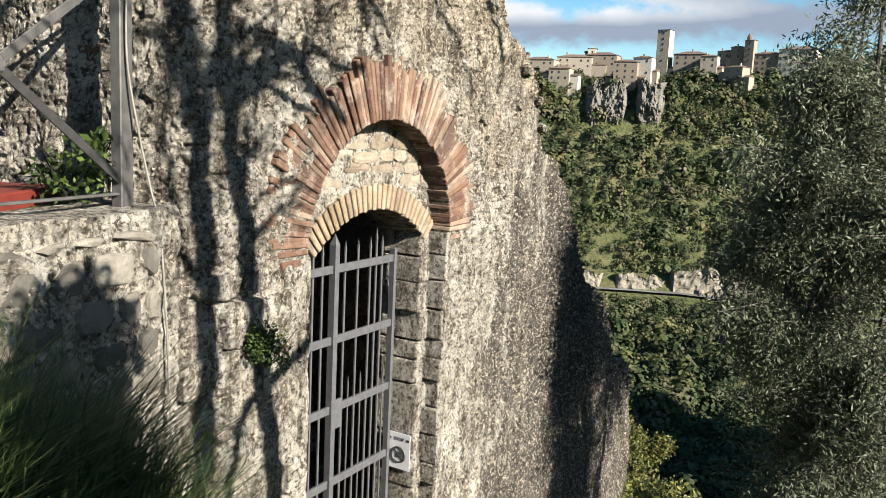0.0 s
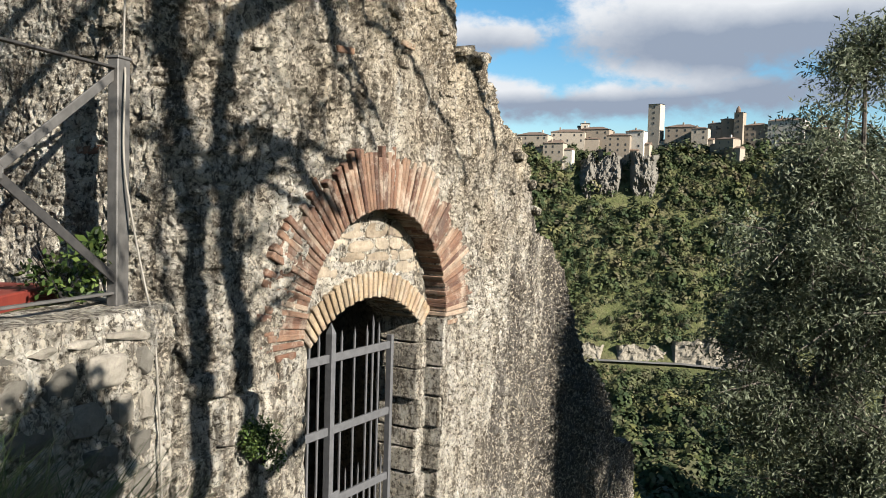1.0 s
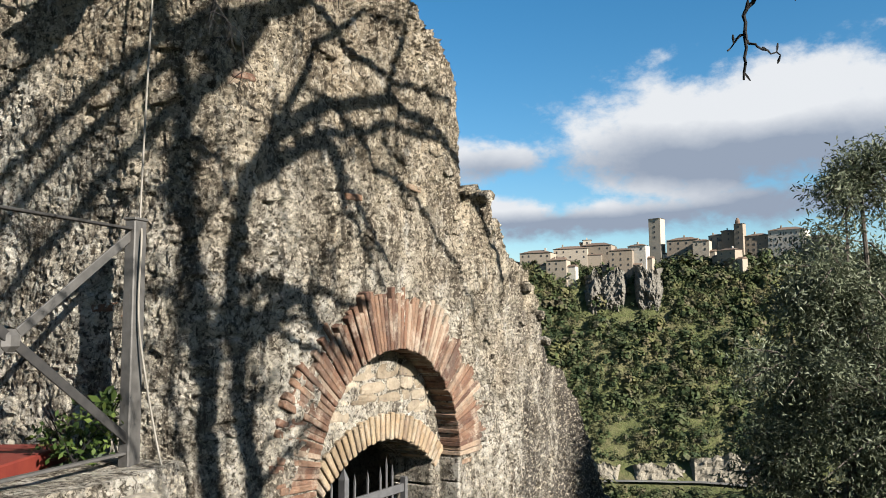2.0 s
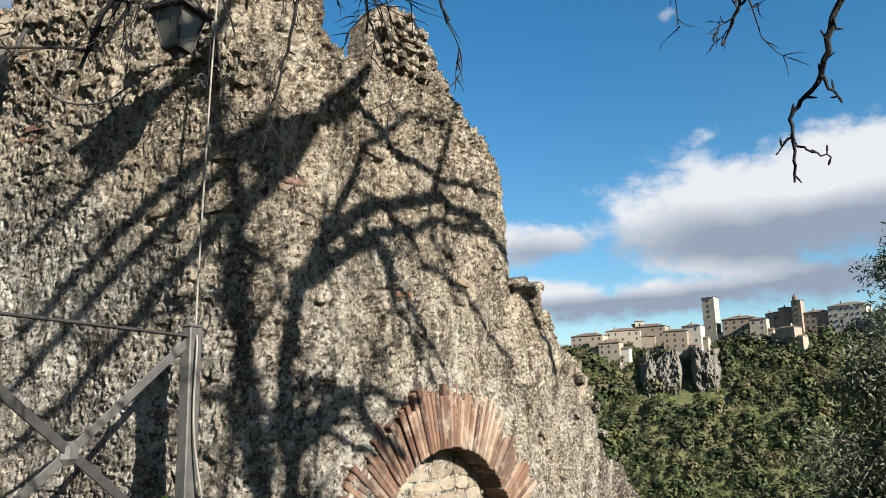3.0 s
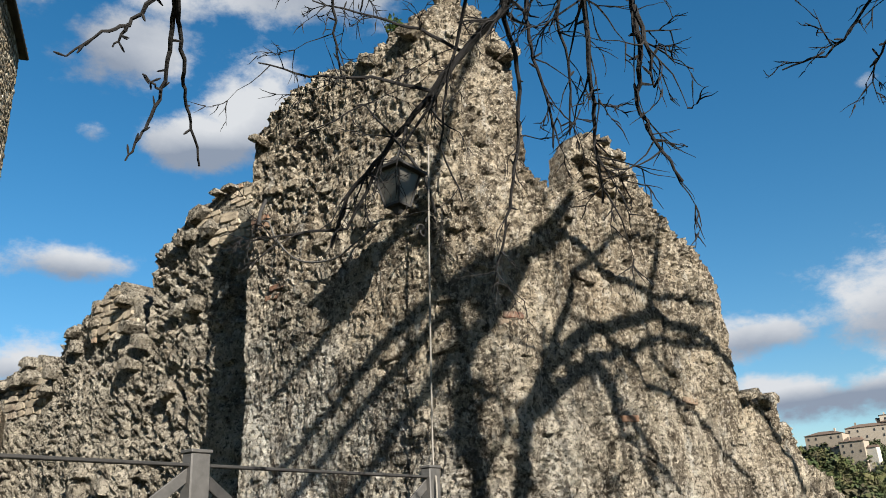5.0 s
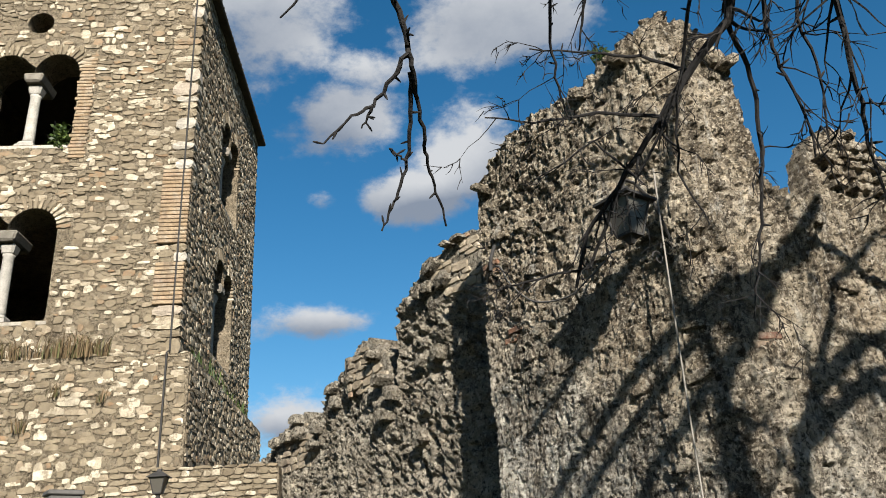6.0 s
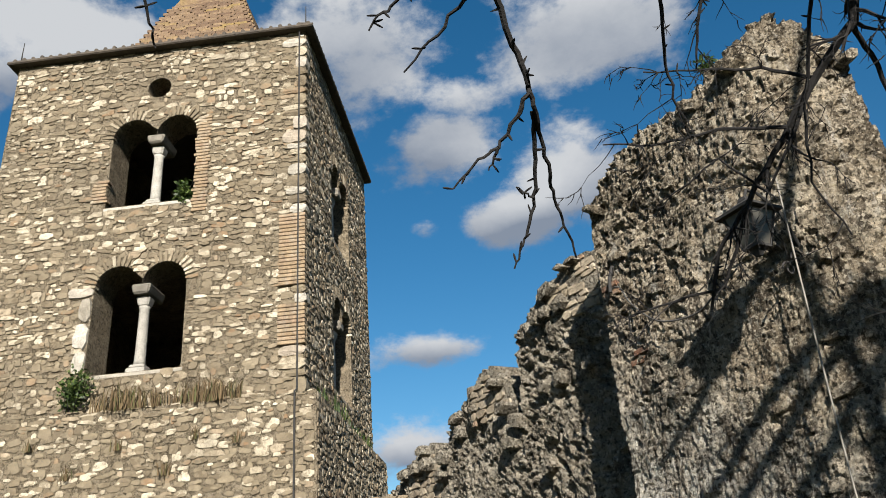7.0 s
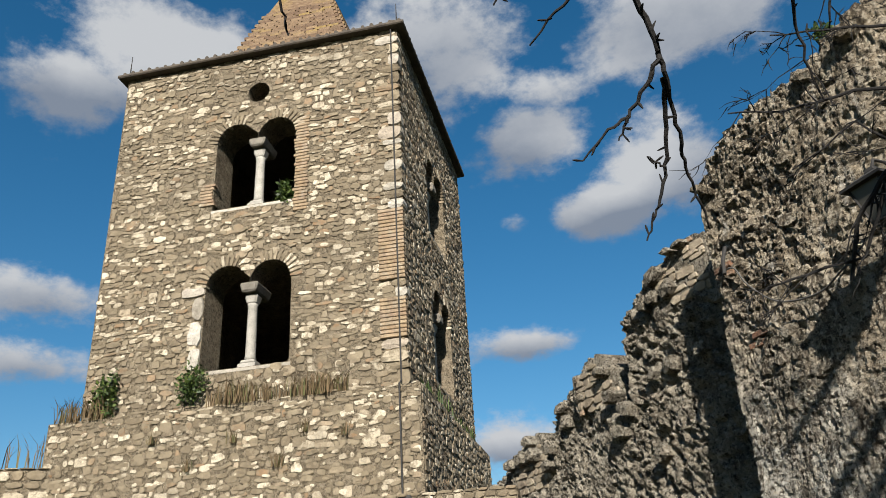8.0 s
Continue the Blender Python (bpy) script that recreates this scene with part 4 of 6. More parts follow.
def build_lantern(name, at, out, scale=1.0, label="", pole=0.0):
    """A four-sided lantern on a curled wall bracket; at: its middle, out: the way from the wall."""
    L = tagged(new(name), label, "lantern")
    o = Vector((*out, 0)).normalized()
    side = Vector((-o.y, o.x, 0))
    m = Matrix((side, -o, Vector((0, 0, 1)))).transposed().to_4x4()
    m = Matrix.Translation(at) @ m @ Matrix.Scale(scale, 4)
    glass = Nodes("milky_glass")
    M_GLASS = glass.done((0.05, 0.046, 0.038), 0.35, 0, 0.4)

    def frustum(z0, r0, z1, r1):
        v = [Vector((a * r0, b * r0, z0)) for a, b in ((-1, -1), (1, -1), (1, 1), (-1, 1))] + [Vector((a * r1, b * r1, z1)) for a, b in ((-1, -1), (1, -1), (1, 1), (-1, 1))]
        return v, [(0, 1, 5, 4), (1, 2, 6, 5), (2, 3, 7, 6), (3, 0, 4, 7), (3, 2, 1, 0), (4, 5, 6, 7)]
    body = part("glass", mesh_of("glass", *moved(frustum(-0.2, 0.075, 0.1, 0.145), m), M_GLASS), L, "milky glass panes")
    part("roof", mesh_of("roof", *moved(merged([frustum(0.1, 0.2, 0.125, 0.2), frustum(0.125, 0.19, 0.22, 0.06), frustum(0.22, 0.05, 0.27, 0.035)]), m), M_DARKIRON), L)
    part("base", mesh_of("base", *moved(merged([frustum(-0.225, 0.085, -0.2, 0.085), frustum(-0.29, 0.02, -0.225, 0.05)]), m), M_DARKIRON), L)
    for a, b in ((-1, -1), (1, -1), (1, 1), (-1, 1)):
        part("rib", mesh_of("rib", *moved(tube([(a * 0.08, b * 0.08, -0.21), (a * 0.15, b * 0.15, 0.11)], [0.012, 0.012], 5), m), M_DARKIRON), L)
    if pole:
        part("pole", mesh_of("pole", *tube([Vector(at) - Vector((0, 0, pole)), Vector(at) - Vector((0, 0, 0.28 * scale))], [0.035, 0.025], 8), M_DARKIRON), L)
        return L
    arm = [(0, 0.62, -0.45), (0, 0.56, -0.1), (0, 0.42, 0.22), (0, 0.18, 0.36), (0, 0.05, 0.36), (0, 0, 0.26)]
    part("bracket", mesh_of("bracket", *moved(tube(arm, [0.014] * 6, 6), m), M_DARKIRON), L)
    curl = [(0, 0.5 - 0.1 * math.cos(t) * (1 - t / 9), -0.25 + 0.1 * math.sin(t) * (1 - t / 9)) for t in np.linspace(0, 6.5, 16)]
    part("scroll", mesh_of("scroll", *moved(tube(curl, [0.009] * 16, 5), m), M_DARKIRON), L)
    curl = [(0, 0.34 - 0.08 * math.cos(t) * (1 - t / 9), -0.36 + 0.08 * math.sin(t) * (1 - t / 9)) for t in np.linspace(0, 6.5, 16)]
    part("scroll", mesh_of("scroll", *moved(tube(curl, [0.009] * 16, 5), m), M_DARKIRON), L)
    return L


build_lantern("wall_lantern", (-1.84, 4.24, 4.23), N_A, 0.72, "black iron lantern with milky panes on a scrolled wall bracket")

cable("loose_cable", [on_wall(-1.95, 0.1, 4.4), on_wall(-1.86, 0.12, 4.5), on_wall(-1.75, 0.12, 4.48), on_wall(-1.65, 0.12, 4.3), on_wall(-1.4, 0.12, 4.07), on_wall(-1.05, 0.12, 3.99), on_wall(-0.8, 0.14, 4.05), on_wall(-0.6, 0.12, 4.15)],
      0.007, "grey loose cable sagging across the wall below the lantern", M_RAIL)


def build_wall_iron():
    v, f = tube([on_wall(-1.86, 0.06, 4.72), on_wall(-1.83, 0.14, 4.58), on_wall(-1.82, 0.16, 4.46)], [0.016, 0.016, 0.016], 6)
    tagged(new("iron_spike", mesh_of("iron_spike", v, f, M_DARKIRON)), "rusty iron spike driven into the wall", "iron spike")
    m = wall_frame(on_b(2.0, -2.3, -1.3), D_B, N_B)
    p = tagged(new("blue_panel"), "dark blue information panel inside the passage", "panel")
    p.matrix_world = m
    part("board", mesh_of("board", *box(-0.2, 0.2, -0.28, 0.28, 0, 0.02, 0.004), M_BLUE), p)
    for k in range(5):
        part("text_bar", mesh_of("text_bar", *box(-0.14, 0.1 - 0.03 * (k % 2), 0.16 - k * 0.07, 0.18 - k * 0.07, 0.02, 0.023), M_SIGN), p)


build_wall_iron()


def build_wall_bricks():
    """Odd bricks bedded in the rubble."""
    rng = random.Random(77)
    shape = brick_mesh("brick", M_BRICK, 0.2, 0.05, 0.1)
    for p, z, n in ((-0.5, 1.9, 2), (-1.75, 3.9, 2), (0.5, 3.4, 2), (-0.35, 2.35, 1), (1.6, 2.75, 2), (-1.95, 4.55, 2), (2.4, 3.0, 1)):
        for k in range(n):
            u, v = p + rng.uniform(-0.08, 0.08), z + 0.065 * k
            base, nrm = wall_plan(np.array(u))
            out = float(masonry_relief(np.array([u]), np.array([v]))[0])
            m = wall_frame((base[0] + nrm[0] * (out - 0.052), base[1] + nrm[1] * (out - 0.052), v), (-nrm[1], nrm[0]), nrm)
            part("brick", shape, wall_gate, "", m @ Matrix.Rotation(rng.uniform(-0.1, 0.1), 4, "Z"))


build_wall_bricks()

# ---------------------------------------------------------------- ruined wall towards the tower
FAR_P, FAR_D = np.array((-3.6, 5.76)), np.array((-0.9372, 0.3488))
FAR_N = np.array((-0.3488, -0.9372))
FAR_TOP = [(-3.6, 4.9), (-3.98, 4.95), (-4.0, 5.4), (-4.3, 5.44), (-4.9, 5.3), (-5.42, 5.0), (-5.46, 4.15), (-5.72, 4.15), (-5.8, 4.6), (-6.1, 4.88), (-6.3, 4.85), (-6.8, 4.62), (-7.3, 4.4), (-7.36, 3.95),
           (-7.5, 4.1), (-7.75, 4.38), (-8.1, 4.3), (-8.9, 4.0), (-10.6, 3.8)]


def build_far_wall():
    step = 0.034
    us, vs = np.arange(0, 7.4, step), np.arange(1.6, 5.7, step)
    U, V = np.meshgrid(us, vs, indexing="ij")
    xs = FAR_P[0] + FAR_D[0] * us
    tx, tz = zip(*FAR_TOP)
    top = np.interp(-xs, [-q for q in tx], tz) + 0.14 * fbm(us * 3, us * 0, 4, 17) + 0.1 * (cobble(us * 4, us * 0 + 0.5, 4) - 0.4)
    mu, mv = (U[:-1, :-1] + U[1:, 1:]) / 2, (V[:-1, :-1] + V[1:, 1:]) / 2
    on = mv < np.interp(mu, us, top)
    V = np.minimum(V, np.interp(U, us, top + 0.02))
    h = 1.7 * crumble(U * 0.9, V * 0.9, 12) + 0.2 * fbm(U * 1.2, V * 1.2, 5, 61)
    slabs = []
    for x0, x1, z0 in ((-4.8, -4.0, 4.78), (-6.55, -5.75, 4.2), (-8.4, -7.5, 3.6)):
        u0, u1 = (x1 - FAR_P[0]) / FAR_D[0], (x0 - FAR_P[0]) / FAR_D[0]
        slabs.append((u0, u1, z0))
        ragged = 0.25 * fbm(V * 4, U * 0, 3, 19)
        cover = smooth(u0 - 0.05, u0, U) * smooth(u1 + 0.06, u1, U + ragged) * smooth(z0 - 0.05, z0 + 0.05, V + 0.5 * fbm(U * 3, V * 0, 3, 23))
        h = h * (1 - cover) + (-0.06 + 0.14 * (U - u0) + 0.03 * fbm(U * 5, V * 5, 3, 25)) * cover
    fr = FAR_P + FAR_D * U[..., None] + FAR_N * h[..., None]
    bk = FAR_P + FAR_D * U[..., None] - FAR_N * 0.7
    verts = np.concatenate([np.concatenate([fr, V[..., None]], -1).reshape(-1, 3), np.concatenate([bk, V[..., None]], -1).reshape(-1, 3)]).tolist()
    verts, faces = tidy(verts, faces_of(on, len(us), len(vs)))
    w = new("wall_ruined", mesh_of("wall_ruined", verts, faces, M_FARWALL))
    tagged(w, "ruined battlemented rubble wall, deeply weathered", "wall", "", "structure")
    rng = random.Random(51)
    stones = stone_meshes("stone", STONE_SHAPES, M_FARWALL)
    for u, v, ww, hh in courses(rng, 0.1, 7.2, 2.2, 5.4, (0.14, 0.22), (0.16, 0.34)):
        t = np.interp(u, us, top)
        if v > t - 0.05 or rng.random() > (0.5 if v > t - 0.35 else 0.03):
            continue
        hh_ = 0.2 * float(fbm(np.array([u * 1.2]), np.array([v * 1.2]), 5, 61)[0])
        p = FAR_P + FAR_D * u + FAR_N * (hh_ + 0.03)
        m = wall_frame((p[0], p[1], v), -FAR_D, FAR_N) @ Matrix.Rotation(rng.uniform(-0.25, 0.25), 4, "Z") @ Matrix.Diagonal((ww * 0.9, hh * 0.9, 0.2, 1))
        part("stone", stones[rng.randrange(len(stones))], w, "", m)
    facing = stone_meshes("stone", RAGSTONE_SHAPES, M_FACING)
    for u0, u1, z0 in slabs:
        for u, v, ww, hh in courses(rng, u0 + 0.03, u1 - 0.06, z0 + 0.06, 5.5, (0.045, 0.11), (0.08, 0.26), 0.002):
            if rng.random() < 0.2 or v + hh / 2 > min(np.interp(q, us, top) for q in (u - ww / 2, u, u + ww / 2)):
                continue
            q = FAR_P + FAR_D * u + FAR_N * (-0.06 + 0.14 * (u - u0))
            m = wall_frame((q[0], q[1], v), -FAR_D, FAR_N) @ Matrix.Rotation(0.14 + rng.uniform(-0.06, 0.06), 4, "Y") @ Matrix.Rotation(rng.uniform(-0.08, 0.08), 4, "Z")
            part("stone", facing[rng.randrange(len(facing))], w, "", m @ Matrix.Diagonal((ww, hh, rng.uniform(0.03, 0.05), 1)))


build_far_wall()


# ---------------------------------------------------------------- bell tower
TW_C, TW_F, TW_R = np.array((-9.352, 6.433)), np.array((-0.782, -0.623)), np.array((-0.623, 0.782))
TW_W, TW_TOP, TW_LEDGE = 5.35, 11.95, 5.3
BIF = [(1.88, 3.37, 8.78, 10.12, 0.36), (1.88, 3.37, 5.92, 7.33, 0.36)]


def bifora_holes():
    holes = []
    for u0, u1, z0, zs, r in BIF:
        holes.append((u0, (u0 + u1) / 2 - 0.02, z0, zs))
        holes.append(((u0 + u1) / 2 + 0.02, u1, z0, zs))
    return holes


HOLES = bifora_holes()
OCULUS = (2.63, 11.12, 0.21)


def in_tower_hole(u, z, oculus):
    hit = np.zeros(u.shape, bool)
    for u0, u1, z0, zs in HOLES:
        c, r = (u0 + u1) / 2, (u1 - u0) / 2
        hit |= (np.abs(u - c) < r) & (z > z0) & ((z < zs) | (np.hypot(u - c, z - zs) < r))
    for u0, u1, z0, zs, r in BIF:
        hit |= (np.abs(u - (u0 + u1) / 2) < 0.05) & (z > z0) & (z < zs)
    if oculus:
        hit |= np.hypot(u - OCULUS[0], z - OCULUS[1]) < OCULUS[2]
    return hit


def tower_outline(oculus):
    def project(u, z):
        if oculus:
            d = math.hypot(u - OCULUS[0], z - OCULUS[1])
            if d < OCULUS[2] + 0.12:
                return (OCULUS[0] + (u - OCULUS[0]) / d * OCULUS[2], OCULUS[1] + (z - OCULUS[1]) / d * OCULUS[2])
        for u0, u1, z0, zs in HOLES:
            c, r = (u0 + u1) / 2, (u1 - u0) / 2
            if abs(u - c) > r + 0.08 or z < z0 - 0.08 or z > zs + r + 0.1:
                continue
            if z > zs:
                d = math.hypot(u - c, z - zs)
                if abs(d - r) < 0.1:
                    return (c + (u - c) / d * r, zs + (z - zs) / d * r)
            elif abs(z - z0) < 0.05:
                return (u, z0)
            elif abs(abs(u - c) - r) < 0.08:
                return (c + math.copysign(r, u - c), z)
        return None
    return project


def tower_face(name, origin, along, normal, parent, holes, oculus, z0, z1, width, count):
    step = 0.07 if holes else 0.5
    us, zs = np.linspace(0, width, int(width / step) + 1), np.linspace(z0, z1, int((z1 - z0) / step) + 1)
    U, V = np.meshgrid(us, zs, indexing="ij")
    mu, mv = (U[:-1, :-1] + U[1:, 1:]) / 2, (V[:-1, :-1] + V[1:, 1:]) / 2
    on = ~in_tower_hole(mu, mv, oculus) if holes else np.ones(mu.shape, bool)
    if holes:
        snap_to_hole(U, V, on, tower_outline(oculus))
    h = 0.024 * fbm(U * 3, V * 3, 4, 90) * np.minimum(1, np.minimum(U, width - U) / 0.2)
    fr = origin + along * U[..., None] + normal * h[..., None]
    bk = origin + along * U[..., None] - normal * 0.62
    verts = np.concatenate([np.concatenate([fr, V[..., None]], -1).reshape(-1, 3), np.concatenate([bk, V[..., None]], -1).reshape(-1, 3)]).tolist()
    verts, faces = tidy(verts, faces_of(on, len(us), len(zs)))
    w = part(name, mesh_of(name, verts, faces, M_MORTAR), parent)
    if not count:
        return w
    rng = random.Random(hash(width) + int(z0 * 10) + int(along[0] * 100))
    meshes, rest, made = stone_meshes("stone", RAGSTONE_SHAPES, M_TOWERSTONE), [], 0
    for u, v, ww, hh in courses(rng, 0.02, width - 0.02, z0, z1 - 0.03, (0.055, 0.14), (0.07, 0.29), 0.004):
        v += rng.uniform(-0.035, 0.035)
        test_u, test_v = np.array([u - ww * 0.5, u + ww * 0.5, u, u, u]), np.array([v, v, v, v - hh * 0.5, v + hh * 0.5])
        if holes and in_tower_hole(test_u, test_v, oculus).any():
            continue
        if rng.random() < 0.07:
            continue
        p = origin + along * u + normal * 0.005
        m = wall_frame((p[0], p[1], v), along if np.cross(along, normal) < 0 else -along, normal) @ Matrix.Rotation(rng.uniform(-0.16, 0.16), 4, "Z")
        m = m @ Matrix.Diagonal((ww * rng.uniform(0.6, 1.15), hh * rng.uniform(0.6, 1.25), rng.uniform(0.008, 0.028), 1))
        if made < count and (u < 3.4):
            part("stone", meshes[rng.randrange(len(meshes))], w, "", m)
            made += 1
        else:
            rest.append(m)
    for _ in range(int(width * (z1 - z0) * 34)):
        u, v, r = rng.uniform(0.05, width - 0.05), rng.uniform(z0, z1 - 0.05), rng.uniform(0.035, 0.09)
        if holes and in_tower_hole(np.array([u - r, u + r, u, u]), np.array([v, v, v - r, v + r]), oculus).any():
            continue
        p = origin + along * u + normal * 0.012
        m = wall_frame((p[0], p[1], v), along if np.cross(along, normal) < 0 else -along, normal) @ Matrix.Rotation(rng.uniform(-0.35, 0.35), 4, "Z")
        rest.append(m @ Matrix.Diagonal((r * rng.uniform(1.1, 2.2), r * 0.8, rng.uniform(0.008, 0.026), 1)))
    if rest:
        tagged(part("stonework", joined_stones("stonework", rest, RAGSTONE_SHAPES, M_STONES, rng), w), "", "", "", "stuff")
    return w


def lathe(profile, sides=12):
    verts, faces = [], []
    for r, z in profile:
        verts += [(r * math.cos(2 * math.pi * k / sides), r * math.sin(2 * math.pi * k / sides), z) for k in range(sides)]
    for i in range(len(profile) - 1):
        faces += [(i * sides + k, i * sides + (k + 1) % sides, (i + 1) * sides + (k + 1) % sides, (i + 1) * sides + k) for k in range(sides)]
    faces += [tuple(reversed(range(sides))), tuple((len(profile) - 1) * sides + k for k in range(sides))]
    return verts, faces


def tower_window(face, origin, along, normal, u0, u1, z0, zs):
    w = part("window", None, face, "twin-arched bell window with a marble column")
    c = (u0 + u1) / 2
    p = origin + along * c - normal * 0.22
    t = Matrix.Translation((p[0], p[1], 0))
    height = zs - z0
    part("column", mesh_of("column", *moved(lathe([(0.1, z0 + 0.14), (0.085, z0 + 0.25), (0.078, zs - 0.34), (0.09, zs - 0.3)]), t), M_MARBLE, True), w, "white marble column")
    turn = Matrix(((along[0], normal[0], 0, p[0]), (along[1], normal[1], 0, p[1]), (0, 0, 1, 0), (0, 0, 0, 1)))
    part("base", mesh_of("base", *moved(merged([box(-0.15, 0.15, -0.15, 0.15, z0, z0 + 0.09, 0.015), box(-0.12, 0.12, -0.12, 0.12, z0 + 0.09, z0 + 0.15, 0.02)]), turn), M_MARBLE), w)
    bm = box(-0.1, 0.1, -0.1, 0.1, zs - 0.31, zs - 0.14, 0.03)
    v = [Vector((q.x * (0.8 + 0.4 * (q.z - zs + 0.31) / 0.17), q.y * (0.8 + 0.4 * (q.z - zs + 0.31) / 0.17), q.z)) for q in bm[0]]
    part("capital", mesh_of("capital", *moved((v, bm[1]), turn), M_MARBLE), w)
    bm = box(-0.16, 0.16, -0.36, 0.215, zs - 0.14, zs + 0.03, 0.03)
    v = [Vector((q.x * (0.75 + 0.3 * (q.z - zs + 0.14) / 0.17), q.y, q.z)) for q in bm[0]]
    part("impost", mesh_of("impost", *moved((v, bm[1]), turn), M_GREYSTONE), w, "grey stone impost slab")
    part("sill", mesh_of("sill", *moved(box(u0 - c - 0.03, u1 - c + 0.03, -0.38, 0.225, z0 - 0.07, z0 + 0.0, 0.012), turn), M_PALE), w)
    rng = random.Random(int(z0 * 10))
    shape = brick_mesh("brick", M_TOWERSTONE, 0.05, 0.2, 0.12, 0.25)
    for a0, a1 in ((u0, c - 0.02), (c + 0.02, u1)):
        cc, r = (a0 + a1) / 2, (a1 - a0) / 2
        for k in range(17):
            a = math.pi * (k + 0.5) / 17
            if abs(cc + (r + 0.1) * math.cos(a) - c) < 0.14:
                continue
            q = origin + along * (cc + (r + 0.085) * math.cos(a)) - normal * 0.035
            x = along if np.cross(along, normal) < 0 else -along
            sgn = 1 if np.cross(along, normal) < 0 else -1
            m = wall_frame((q[0], q[1], zs + (r + 0.085) * math.sin(a)), x, normal) @ Matrix.Rotation(sgn * (a - math.pi / 2), 4, "Z")
            part("brick", shape, w, "", m)


def build_tower():
    T = tagged(new("bell_tower"), "square bell tower of pale rubble stone with twin-arched windows", "tower")
    nf, nr = np.array((-TW_F[1], TW_F[0])), np.array((TW_R[1], -TW_R[0]))
    z0 = TW_LEDGE - 0.3
    front = tower_face("wall", TW_C, TW_F, nf, T, True, True, z0, TW_TOP, TW_W, 300)
    right = tower_face("wall", TW_C + TW_R * 0.0, TW_R, nr, T, True, False, z0, TW_TOP, TW_W, 200)
    tower_face("wall", TW_C + TW_F * TW_W + TW_R * 0.63, TW_R, TW_F, T, False, False, z0, TW_TOP, TW_W - 0.63, 0)
    tower_face("wall", TW_C + TW_R * TW_W + TW_F * 0.63, TW_F, -nf, T, False, False, z0, TW_TOP, TW_W - 0.63, 0)
    for u0, u1, wz, zs, r in BIF:
        tower_window(front, TW_C, TW_F, nf, u0, u1, wz, zs)
        tower_window(right, TW_C, TW_R, nr, u0, u1, wz, zs)
    turn = Matrix(((TW_F[0], TW_R[0], 0, TW_C[0]), (TW_F[1], TW_R[1], 0, TW_C[1]), (0, 0, 1, 0), (0, 0, 0, 1)))
    part("belfry_floor", mesh_of("belfry_floor", *moved(box(0.6, TW_W - 0.6, 0.6, TW_W - 0.6, 8.2, 8.45), turn), M_MORTAR), T)
    part("belfry_floor", mesh_of("belfry_floor", *moved(box(0.6, TW_W - 0.6, 0.6, TW_W - 0.6, 5.35, 5.6), turn), M_MORTAR), T)
    jamb = brick_mesh("jamb_brick", M_PALEBRICK, 0.24, 0.052, 0.12)
    rng = random.Random(58)
    for k in range(30):
        for u, z in ((1.76, 8.55 + k * 0.062), (3.48, 8.72 + k * 0.062)):
            if u > 3 and (k < 3 or k > 9) or z > 10.35:
                continue
            p = TW_C + TW_F * (u + rng.uniform(-0.03, 0.03)) - nf * 0.03
            part("jamb_brick", jamb, front, "", wall_frame((p[0], p[1], z), -TW_F, nf))
    jambs = stone_meshes("jamb_stone", BLOCK_SHAPES, M_PALE)
    for z, h, w in ((7.28, 0.17, 0.42), (6.98, 0.4, 0.2), (6.55, 0.42, 0.24), (6.13, 0.38, 0.2)):
        p = TW_C + TW_F * (3.37 + w / 2) - nf * 0.05
        part("jamb_stone", jambs[int(z * 10) % 6], front, "", wall_frame((p[0], p[1], z), -TW_F, nf) @ Matrix.Diagonal((w, h, 0.2, 1)))
    # plinth, a little wider than the shaft, with a ragged sloping top
    pl = tower_face("plinth", TW_C - TW_F * 0.22 + nf * 0.2, TW_F, nf, T, False, False, 0.4, TW_LEDGE, TW_W + 0.62, 200)
    pr = tower_face("plinth", TW_C - TW_F * 0.22 + nf * 0.2, TW_R, nr, T, False, False, 0.4, TW_LEDGE, TW_W + 0.5, 100)
    part("ledge", mesh_of("ledge", *moved(box(-0.2, TW_W + 0.39, -0.18, TW_W + 0.3, TW_LEDGE - 0.2, TW_LEDGE - 0.004), turn), M_SOIL), T)
    # eaves and pyramid roof
    o = 0.16
    part("eave", mesh_of("eave", *moved(box(-o, TW_W + o, -o, TW_W + o, TW_TOP, TW_TOP + 0.075, 0.02), turn), M_EAVE), T, "dark eave course of old tiles")
    rng = random.Random(61)
    tile_v, tile_f = tube([(0, -0.03, 0), (0, 0.22, 0.03)], [0.036, 0.034], 8)
    tile = mesh_of("tile", tile_v, tile_f, M_EAVE)
    for k in range(int((TW_W + 2 * o) / 0.17)):
        part("tile", tile, T, "", turn @ Matrix.Translation((-o + 0.08 + k * 0.17, -o + 0.04, TW_TOP + 0.072 + rng.uniform(-0.012, 0.016))) @ Matrix.Rotation(rng.uniform(-0.2, 0.2), 4, "Z"))
        part("tile", tile, T, "", turn @ Matrix.Translation((-o + 0.04, -o + 0.08 + k * 0.17, TW_TOP + 0.072 + rng.uniform(-0.012, 0.016))) @ Matrix.Rotation(-math.pi / 2 + rng.uniform(-0.2, 0.2), 4, "Z"))
    c, apex, half = TW_W / 2, TW_TOP + 5.2, 1.62
    rv = [Vector((c + a * (TW_W / 2 + 0.1), c + b * (TW_W / 2 + 0.1), TW_TOP + 0.1)) for a, b in ((-1, -1), (1, -1), (1, 1), (-1, 1))]
